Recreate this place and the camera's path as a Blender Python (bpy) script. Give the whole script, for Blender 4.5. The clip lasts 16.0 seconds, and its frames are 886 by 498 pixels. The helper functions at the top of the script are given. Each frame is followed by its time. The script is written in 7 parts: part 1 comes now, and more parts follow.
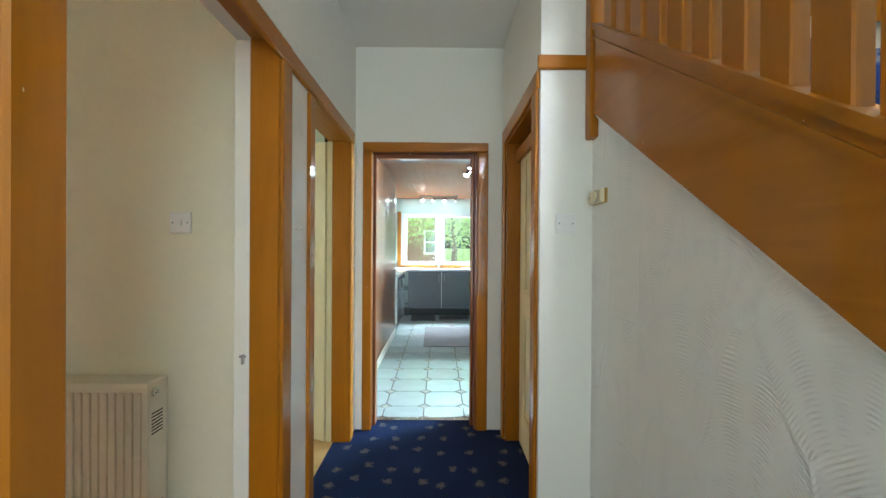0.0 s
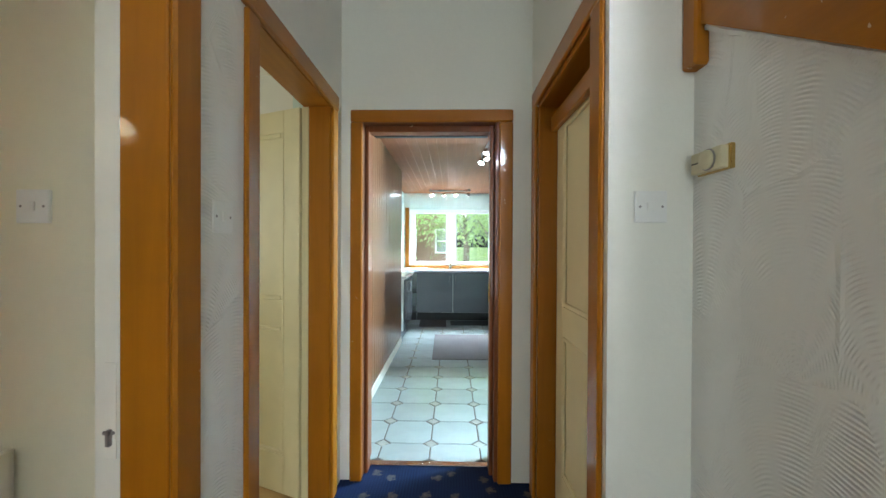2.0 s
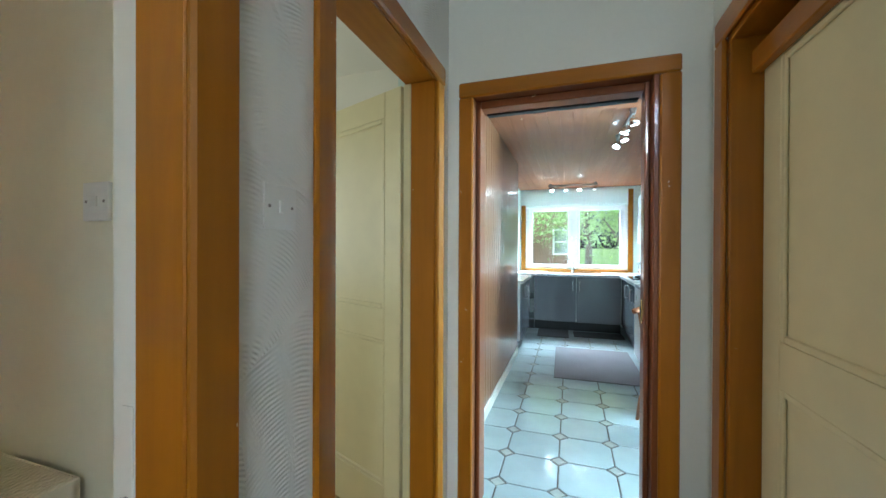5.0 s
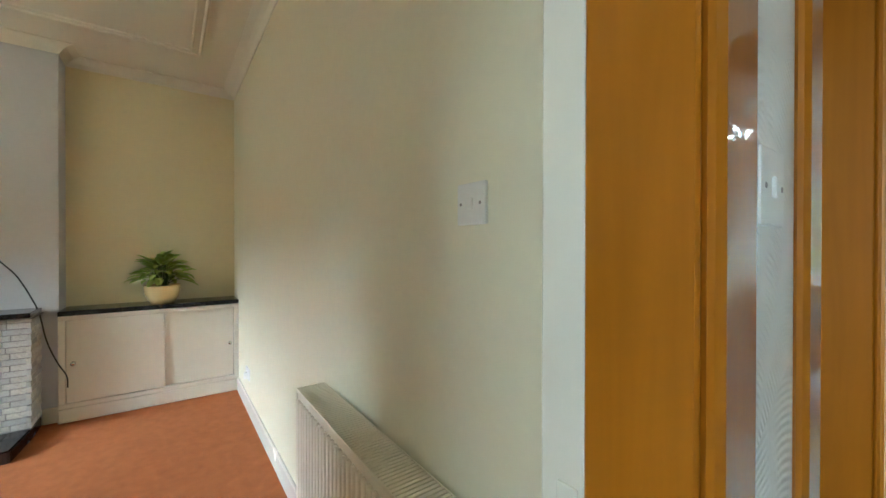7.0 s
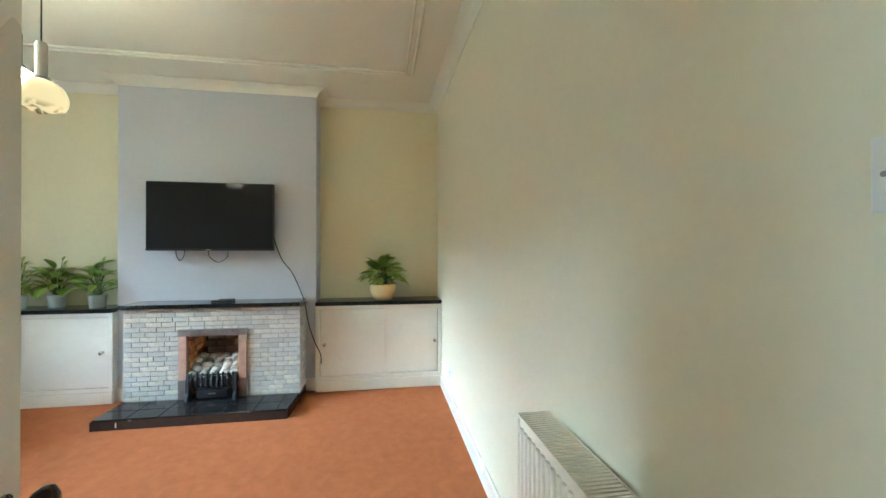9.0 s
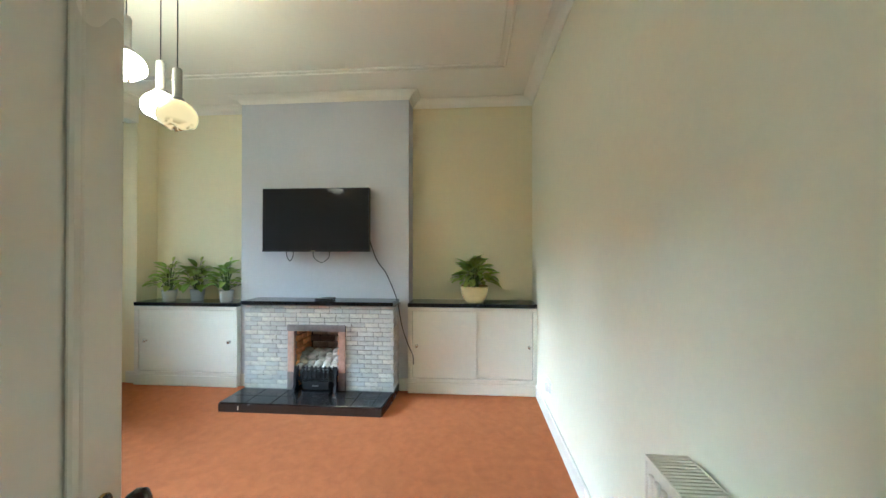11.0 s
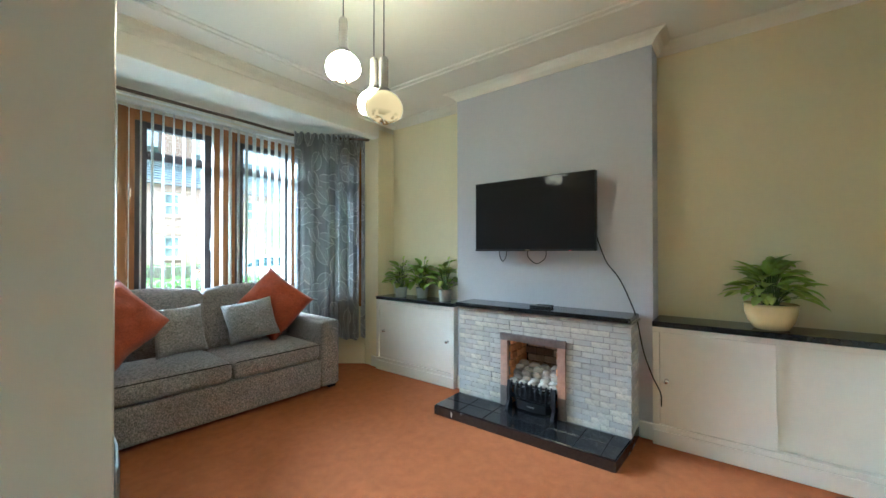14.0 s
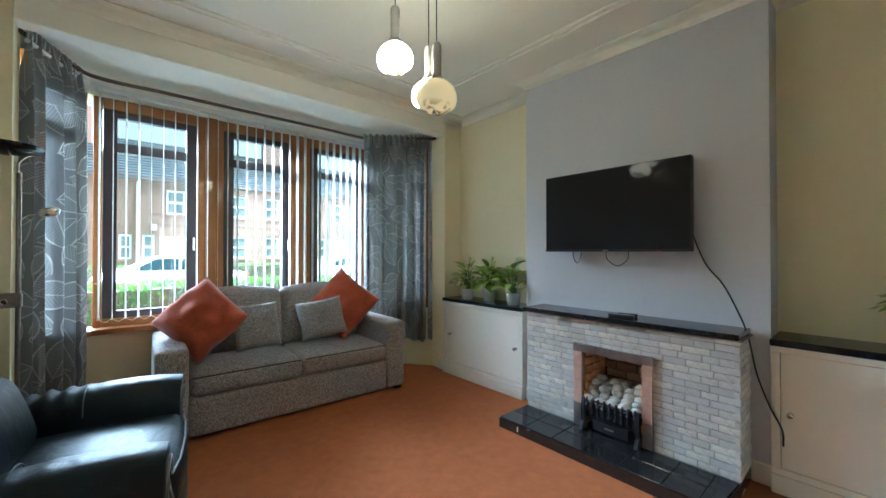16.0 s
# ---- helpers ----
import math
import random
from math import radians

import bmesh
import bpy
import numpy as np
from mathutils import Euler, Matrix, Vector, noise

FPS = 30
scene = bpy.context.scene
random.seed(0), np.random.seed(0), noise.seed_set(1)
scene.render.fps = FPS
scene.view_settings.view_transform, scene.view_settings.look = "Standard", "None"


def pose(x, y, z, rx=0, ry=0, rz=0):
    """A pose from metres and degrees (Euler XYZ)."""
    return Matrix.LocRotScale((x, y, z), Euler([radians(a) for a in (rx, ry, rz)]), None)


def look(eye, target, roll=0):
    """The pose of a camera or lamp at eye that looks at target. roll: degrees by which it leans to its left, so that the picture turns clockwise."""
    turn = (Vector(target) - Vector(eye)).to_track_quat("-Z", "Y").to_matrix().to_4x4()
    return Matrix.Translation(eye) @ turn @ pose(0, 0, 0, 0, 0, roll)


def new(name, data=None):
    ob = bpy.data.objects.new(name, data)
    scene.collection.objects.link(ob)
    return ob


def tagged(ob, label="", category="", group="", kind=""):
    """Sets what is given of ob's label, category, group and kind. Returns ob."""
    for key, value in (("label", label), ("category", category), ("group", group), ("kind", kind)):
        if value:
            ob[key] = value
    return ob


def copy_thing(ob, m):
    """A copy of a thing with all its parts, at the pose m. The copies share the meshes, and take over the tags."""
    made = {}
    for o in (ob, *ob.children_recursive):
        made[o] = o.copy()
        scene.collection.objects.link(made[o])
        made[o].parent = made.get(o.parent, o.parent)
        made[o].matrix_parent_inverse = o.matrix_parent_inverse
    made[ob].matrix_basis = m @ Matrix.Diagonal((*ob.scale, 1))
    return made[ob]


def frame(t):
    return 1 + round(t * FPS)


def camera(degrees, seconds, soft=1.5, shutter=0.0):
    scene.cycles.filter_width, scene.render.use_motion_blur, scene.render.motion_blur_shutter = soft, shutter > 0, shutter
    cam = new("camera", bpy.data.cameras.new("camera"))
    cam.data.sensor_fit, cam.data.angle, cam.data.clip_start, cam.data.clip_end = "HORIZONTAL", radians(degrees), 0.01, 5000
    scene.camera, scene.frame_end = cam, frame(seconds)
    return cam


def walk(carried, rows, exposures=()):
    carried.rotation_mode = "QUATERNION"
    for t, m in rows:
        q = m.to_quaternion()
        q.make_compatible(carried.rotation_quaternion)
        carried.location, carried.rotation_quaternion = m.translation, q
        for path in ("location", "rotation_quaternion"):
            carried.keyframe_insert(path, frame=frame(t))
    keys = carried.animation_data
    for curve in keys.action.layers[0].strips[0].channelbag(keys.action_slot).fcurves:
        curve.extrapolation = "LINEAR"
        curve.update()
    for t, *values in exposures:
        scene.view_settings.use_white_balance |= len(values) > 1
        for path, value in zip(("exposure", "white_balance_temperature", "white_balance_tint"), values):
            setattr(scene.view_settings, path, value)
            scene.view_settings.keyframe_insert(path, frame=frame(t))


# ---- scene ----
SKY, SUN, HALLW, BAYW, KITW, GARDENW, GLOBE_POWER = 0.11, 1.3, 9.2, 13000, 185, 700, 7.0
EXPO = [(0.0, 2.38, 5700, 6), (1.5, 2.22, 5750, 7), (3.0, 2.0, 5750, 9), (6.0, 2.22, 5150, 2), (7.5, 2.65, 5300, -2), (9.0, 2.85, 4850, -5), (12.5, 2.8, 4750, -3), (14.5, 2.42, 4750, -3), (16.0, 2.15, 4750, 0)]
cam = camera(99.33, 16.0)
# seconds, eye x, y, z, yaw, pitch, roll
PATH = [
    (0.0, 0.000, -0.000, 1.288, -0.44, -0.19, -0.36),
    (0.5, 0.001, 0.169, 1.288, -0.11, -0.33, -0.38),
    (1.0, 0.005, 0.330, 1.291, 0.31, -0.39, -0.43),
    (1.5, -0.006, 0.468, 1.288, 0.76, -0.43, -0.32),
    (2.0, 0.009, 0.609, 1.286, 1.35, -0.36, -0.29),
    (2.5, 0.025, 0.729, 1.286, 2.47, -0.23, -0.24),
    (3.0, 0.028, 0.826, 1.286, 4.33, -0.11, -0.19),
    (5.5, -0.150, 1.027, 1.285, 25.56, -0.35, -0.20),
    (6.0, -0.266, 1.055, 1.285, 34.41, -0.25, -0.19),
    (6.5, -0.374, 1.067, 1.291, 44.47, -0.25, -0.16),
    (7.0, -0.474, 1.049, 1.295, 54.02, -0.27, -0.10),
    (7.5, -0.572, 1.037, 1.295, 63.13, -0.23, -0.01),
    (8.0, -0.650, 1.012, 1.301, 70.57, -0.10, -0.16),
    (8.5, -0.712, 0.992, 1.301, 76.19, 0.04, -0.12),
    (9.0, -0.758, 0.995, 1.299, 80.92, 0.14, -0.05),
    (11.5, -0.997, 0.978, 1.293, 98.23, 0.18, -0.09),
    (12.0, -1.108, 0.940, 1.309, 102.61, -0.05, -0.10),
    (12.5, -1.208, 0.890, 1.303, 108.10, 0.20, 0.06),
    (13.0, -1.288, 0.841, 1.296, 114.40, 0.32, 0.06),
    (13.5, -1.380, 0.822, 1.285, 121.30, 0.47, 0.11),
    (14.0, -1.459, 0.803, 1.283, 127.27, 0.48, 0.06),
    (14.5, -1.529, 0.792, 1.279, 131.93, 0.55, 0.06),
    (15.0, -1.578, 0.780, 1.285, 135.27, 0.47, 0.04),
    (15.5, -1.622, 0.772, 1.283, 137.59, 0.53, 0.02),
    (16.0, -1.655, 0.765, 1.285, 138.95, 0.53, -0.00),
]
walk(cam, [(t, pose(x, y, z, 90 + pitch, roll, yaw)) for t, x, y, z, yaw, pitch, roll in PATH],
     exposures=EXPO)

# ---- world and large lights ----
world = bpy.data.worlds.new("world")
scene.world = world
world.use_nodes = True
wn = world.node_tree.nodes
sky = wn.new("ShaderNodeTexSky")
sky.sky_type = 'NISHITA'
sky.sun_disc = False
sky.sun_elevation = radians(45)
sky.sun_rotation = radians(289)
sky.air_density, sky.dust_density, sky.ozone_density = 0.8, 8.0, 0.4
haze = wn.new("ShaderNodeHueSaturation")
haze.inputs["Saturation"].default_value = 0.20
world.node_tree.links.new(sky.outputs[0], haze.inputs["Color"])
world.node_tree.links.new(haze.outputs[0], wn["Background"].inputs[0])
wn["Background"].inputs[1].default_value = SKY


def lamp(name, kind, m, power, colour, size=1.0, size_y=None, angle=None):
    d = bpy.data.lights.new(name, kind)
    d.energy, d.color = power, colour
    if kind == 'AREA':
        d.shape, d.size, d.size_y = 'RECTANGLE', size, size_y or size
    elif kind == 'SUN':
        d.angle = radians(angle)
    else:
        d.shadow_soft_size = size
    if kind == 'SPOT':
        d.spot_size, d.spot_blend = radians(angle or 90), 0.6
    ob = new(name, d)
    ob.matrix_world = m
    return ob


# overcast sun, high over the garden end
lamp("sun", 'SUN', look((0, 0, 0), (0.85, -0.30, -0.9)), SUN, (1.0, 0.95, 0.88), angle=20)
# unseen fill lamp behind the start of the walk; no glazed door is built
lamp("hall_fill", 'AREA', look((0.35, -1.93, 1.35), (0.1, 2.0, 1.1)), HALLW, (0.94, 1.0, 0.97), 1.6, 1.9)
# open sky over the street, shining in through the bay
lamp("bay_sky_daylight", 'AREA', look((5.4, -14.0, 8.5), (-3.0, -2.8, 1.5)), BAYW, (0.95, 0.98, 1.0), 22.0, 6.2)
# added fill lamp on the hidden side of the kitchen, before a solid wall
lamp("kitchen_side_fill", 'AREA', look((2.52, 4.6, 1.3), (0.0, 5.2, 0.8)), KITW, (0.68, 0.92, 1.0), 1.6, 1.9)
# open sky over the garden, shining in through the kitchen window
lamp("garden_sky_daylight", 'AREA', look((0.0, 9.3, 3.7), (0.0, 6.2, 0.6)), GARDENW, (0.88, 0.98, 1.0), 3.0, 1.6)
# made-up lamp inside the small room off the hall, with no window behind it
lamp("small_room_fill", 'AREA', look((-2.9, 2.3, 1.5), (-0.8, 2.2, 1.3)), 2.9, (1.0, 0.97, 0.88), 1.2, 1.2)
# extra lamp hung out of view over the stairs to brighten them
lamp("stair_fill", 'AREA', look((1.25, 0.4, 3.9), (1.1, 0.6, 1.5)), 5.0, (0.96, 1.0, 0.97), 0.8, 1.6)


# ---- materials ----
MATS = {}


def node_mat(name):
    m = bpy.data.materials.new(name)
    m.use_nodes = True
    MATS[name] = m
    return m, m.node_tree.nodes, m.node_tree.links, m.node_tree.nodes["Principled BSDF"]


def shade(c, k):
    return (min(c[0] * k, 1), min(c[1] * k, 1), min(c[2] * k, 1), 1)


def coords(n, l, scale, kind="Object"):
    tc = n.new("ShaderNodeTexCoord")
    mp = n.new("ShaderNodeMapping")
    mp.inputs["Scale"].default_value = scale if isinstance(scale, tuple) else (scale, scale, scale)
    l.new(tc.outputs[kind], mp.inputs[0])
    return mp.outputs[0]


def noise_node(n, l, vec, scale, detail=4.0, rough=0.55, dist=0.0):
    t = n.new("ShaderNodeTexNoise")
    t.inputs["Scale"].default_value, t.inputs["Detail"].default_value = scale, detail
    t.inputs["Roughness"].default_value, t.inputs["Distortion"].default_value = rough, dist
    l.new(vec, t.inputs["Vector"])
    return t.outputs["Fac"]


def ramp_node(n, l, fac, stops):
    r = n.new("ShaderNodeValToRGB")
    e = r.color_ramp.elements
    while len(e) < len(stops):
        e.new(0.5)
    for k, (p, c) in enumerate(stops):
        e[k].position, e[k].color = p, c
    l.new(fac, r.inputs[0])
    return r.outputs[0]


def mix_node(n, l, fac, a, b, mode='MIX'):
    m = n.new("ShaderNodeMix")
    m.data_type, m.blend_type = 'RGBA', mode
    for s, v in ((0, fac), (6, a), (7, b)):
        if isinstance(v, (int, float, tuple)):
            m.inputs[s].default_value = v
        else:
            l.new(v, m.inputs[s])
    return m.outputs[2]


def math_node(n, l, op, a, b=0.0, c=0.0):
    m = n.new("ShaderNodeMath")
    m.operation = op
    for s, v in enumerate((a, b, c)):
        if isinstance(v, (int, float)):
            m.inputs[s].default_value = v
        else:
            l.new(v, m.inputs[s])
    return m.outputs[0]


def bump_node(n, l, height, strength, dist, under=None):
    b = n.new("ShaderNodeBump")
    b.inputs["Strength"].default_value, b.inputs["Distance"].default_value = strength, dist
    l.new(height, b.inputs["Height"])
    if under:
        l.new(under, b.inputs["Normal"])
    return b.outputs[0]


def surface(name, colour, rough=0.5, metal=0.0, grain=40.0, vary=0.08, blotch=1.5, bump=0.1, depth=0.002,
            stretch=(1, 1, 1), coat=0.0, rand=0.0, sheen=0.0, spec=0.5, rough_vary=0.08, alt=None):
    """A procedural surface: colour varied at a small and a large scale, fine relief, uneven gloss."""
    m, n, l, p = node_mat(name)
    v = coords(n, l, stretch)
    fine, big = noise_node(n, l, v, grain), noise_node(n, l, v, blotch, 3)
    f = math_node(n, l, 'ADD', math_node(n, l, 'MULTIPLY', fine, 0.5), math_node(n, l, 'MULTIPLY', big, 0.5))
    col = ramp_node(n, l, f, [(0.3, shade(colour, 1 - vary)), (0.7, shade(colour, 1 + vary))])
    if rand:
        oi = n.new("ShaderNodeObjectInfo")
        if alt:
            wn_ = n.new("ShaderNodeTexWhiteNoise")
            wn_.noise_dimensions = '1D'
            l.new(oi.outputs["Random"], wn_.inputs["W"])
            col = mix_node(n, l, wn_.outputs["Value"], col, shade(alt, 1.0))
        hs = n.new("ShaderNodeHueSaturation")
        l.new(math_node(n, l, 'MULTIPLY_ADD', oi.outputs["Random"], rand, 1 - rand / 2), hs.inputs["Value"])
        l.new(col, hs.inputs["Color"])
        col = hs.outputs[0]
    l.new(col, p.inputs["Base Color"])
    l.new(math_node(n, l, 'MULTIPLY_ADD', big, rough_vary * 2, rough - rough_vary), p.inputs["Roughness"])
    p.inputs["Metallic"].default_value = metal
    p.inputs["Coat Weight"].default_value = coat
    p.inputs["Coat Roughness"].default_value = 0.08
    p.inputs["Sheen Weight"].default_value = sheen
    p.inputs["Specular IOR Level"].default_value = spec
    if bump:
        l.new(bump_node(n, l, fine, bump, depth), p.inputs["Normal"])
    return m


def varnished(name, colour, along, rough=0.22, coat=0.40):
    """Thick old gloss varnish on timber: long grain, drips and brush marks."""
    m, n, l, p = node_mat(name)
    st = [26.0, 26.0, 26.0]
    st["xyz".index(along)] = 1.6
    v = coords(n, l, tuple(st))
    g = noise_node(n, l, v, 1.0, 5, 0.6, 0.6)
    v2 = coords(n, l, 1.0)
    big = noise_node(n, l, v2, 2.2, 3)
    f = math_node(n, l, 'ADD', math_node(n, l, 'MULTIPLY', g, 0.55), math_node(n, l, 'MULTIPLY', big, 0.45))
    col = ramp_node(n, l, f, [(0.3, shade(colour, 0.78)), (0.55, shade(colour, 1.0)), (0.75, shade(colour, 1.18))])
    chip = noise_node(n, l, v2, 31.0, 2, 0.5, 1.2)
    col = mix_node(n, l, ramp_node(n, l, chip, [(0.765, (0, 0, 0, 1)), (0.775, (1, 1, 1, 1))]), col, (0.62, 0.45, 0.26, 1))
    l.new(col, p.inputs["Base Color"])
    l.new(math_node(n, l, 'MULTIPLY_ADD', big, 0.2, rough + 0.12), p.inputs["Roughness"])
    p.inputs["Specular IOR Level"].default_value = 0.22
    p.inputs["Coat Weight"].default_value = coat
    p.inputs["Coat Roughness"].default_value = 0.06
    b = bump_node(n, l, noise_node(n, l, v2, 14.0, 3, 0.6), 0.10, 0.01)
    l.new(bump_node(n, l, g, 0.10, 0.002, b), p.inputs["Normal"])
    l.new(b, p.inputs["Coat Normal"])
    return m


def combed_plaster(name, colour):
    """Textured plaster combed into overlapping fans: fine arcs about each fan's foot, broken into strokes, with raised lips."""
    m, n, l, p = node_mat(name)
    v = coords(n, l, 1.0)
    sp = n.new("ShaderNodeSeparateXYZ")
    l.new(v, sp.inputs[0])
    flat = n.new("ShaderNodeCombineXYZ")
    l.new(math_node(n, l, 'ADD', sp.outputs["X"], sp.outputs["Y"]), flat.inputs[0])
    l.new(math_node(n, l, 'MULTIPLY', sp.outputs["Z"], 0.72), flat.inputs[1])
    bent = n.new("ShaderNodeVectorMath")
    bent.operation = 'ADD'
    wob = n.new("ShaderNodeVectorMath")
    wob.operation = 'SCALE'
    wob.inputs["Scale"].default_value = 0.06
    wt = n.new("ShaderNodeTexNoise")
    wt.inputs["Scale"].default_value, wt.inputs["Detail"].default_value = 4.0, 2.0
    l.new(flat.outputs[0], wt.inputs["Vector"])
    l.new(wt.outputs["Color"], wob.inputs[0])
    l.new(flat.outputs[0], bent.inputs[0])
    l.new(wob.outputs[0], bent.inputs[1])
    cell = n.new("ShaderNodeTexVoronoi")
    cell.voronoi_dimensions = '2D'
    cell.inputs["Scale"].default_value, cell.inputs["Randomness"].default_value = 3.6, 0.9
    l.new(bent.outputs[0], cell.inputs["Vector"])
    away = n.new("ShaderNodeVectorMath")
    away.operation = 'SUBTRACT'
    l.new(bent.outputs[0], away.inputs[0])
    l.new(cell.outputs["Position"], away.inputs[1])
    q = n.new("ShaderNodeSeparateXYZ")
    l.new(away.outputs[0], q.inputs[0])
    up = math_node(n, l, 'ADD', q.outputs["Y"], 0.20)
    far = math_node(n, l, 'SQRT', math_node(n, l, 'ADD', math_node(n, l, 'MULTIPLY', q.outputs["X"], q.outputs["X"]), math_node(n, l, 'MULTIPLY', up, up)))
    arcs = math_node(n, l, 'SINE', math_node(n, l, 'MULTIPLY', far, 900.0))
    turn = math_node(n, l, 'ARCTAN2', q.outputs["X"], up)
    stroke = math_node(n, l, 'MULTIPLY_ADD', math_node(n, l, 'SINE', math_node(n, l, 'MULTIPLY', turn, 17.0)), 0.5, 0.5)
    patchy = ramp_node(n, l, noise_node(n, l, v, 3.2, 3, 0.6), [(0.34, (0, 0, 0, 1)), (0.52, (1, 1, 1, 1))])
    comb = math_node(n, l, 'MULTIPLY', math_node(n, l, 'MULTIPLY', arcs, stroke), patchy)
    rim = n.new("ShaderNodeTexVoronoi")
    rim.voronoi_dimensions, rim.feature = '2D', 'DISTANCE_TO_EDGE'
    rim.inputs["Scale"].default_value, rim.inputs["Randomness"].default_value = 3.6, 0.9
    l.new(bent.outputs[0], rim.inputs["Vector"])
    lip = ramp_node(n, l, rim.outputs["Distance"], [(0.0, (1, 1, 1, 1)), (0.035, (0, 0, 0, 1))])
    lip = math_node(n, l, 'MULTIPLY', lip, ramp_node(n, l, noise_node(n, l, v, 5.0, 2), [(0.45, (0, 0, 0, 1)), (0.6, (1, 1, 1, 1))]))
    ridge = noise_node(n, l, v, 7.0, 5, 0.6, 1.0)
    h = math_node(n, l, 'MULTIPLY_ADD', comb, 0.11, math_node(n, l, 'MULTIPLY', ridge, 0.5))
    h = math_node(n, l, 'MULTIPLY_ADD', lip, 0.34, h)
    big = noise_node(n, l, v, 1.2, 3)
    l.new(ramp_node(n, l, big, [(0.3, shade(colour, 0.95)), (0.7, shade(colour, 1.03))]), p.inputs["Base Color"])
    p.inputs["Roughness"].default_value = 0.5
    l.new(bump_node(n, l, h, 0.8, 0.010), p.inputs["Normal"])
    return m


def flowered_carpet(name):
    """Navy carpet with small cream sprigs in loose rows and pin dots."""
    m, n, l, p = node_mat(name)
    v = coords(n, l, 1.0)
    vo = n.new("ShaderNodeTexVoronoi")
    vo.voronoi_dimensions = '2D'
    vo.inputs["Scale"].default_value, vo.inputs["Randomness"].default_value = 6.0, 0.6
    l.new(v, vo.inputs["Vector"])
    lobes = noise_node(n, l, v, 46.0, 2, 0.6)
    d = math_node(n, l, 'MULTIPLY_ADD', lobes, 0.42, vo.outputs["Distance"])
    petal = ramp_node(n, l, d, [(0.335, (1, 1, 1, 1)), (0.375, (0, 0, 0, 1))])
    heart = ramp_node(n, l, d, [(0.245, (1, 1, 1, 1)), (0.275, (0, 0, 0, 1))])
    dots = n.new("ShaderNodeTexVoronoi")
    dots.voronoi_dimensions = '2D'
    dots.inputs["Scale"].default_value, dots.inputs["Randomness"].default_value = 62.0, 0.15
    l.new(v, dots.inputs["Vector"])
    pin = ramp_node(n, l, dots.outputs["Distance"], [(0.20, (1, 1, 1, 1)), (0.30, (0, 0, 0, 1))])
    pile = noise_node(n, l, v, 260.0, 2)
    big = noise_node(n, l, v, 3.0, 3)
    col = ramp_node(n, l, big, [(0.3, (0.006, 0.013, 0.048, 1)), (0.7, (0.010, 0.020, 0.072, 1))])
    col = mix_node(n, l, math_node(n, l, 'MULTIPLY', pin, 0.30), col, (0.03, 0.07, 0.16, 1))
    col = mix_node(n, l, math_node(n, l, 'MULTIPLY', petal, 0.5), col, (0.17, 0.155, 0.11, 1))
    col = mix_node(n, l, math_node(n, l, 'MULTIPLY', heart, 0.6), col, (0.16, 0.13, 0.12, 1))
    l.new(col, p.inputs["Base Color"])
    p.inputs["Roughness"].default_value = 0.98
    p.inputs["Specular IOR Level"].default_value = 0.15
    l.new(bump_node(n, l, pile, 0.6, 0.004), p.inputs["Normal"])
    return m


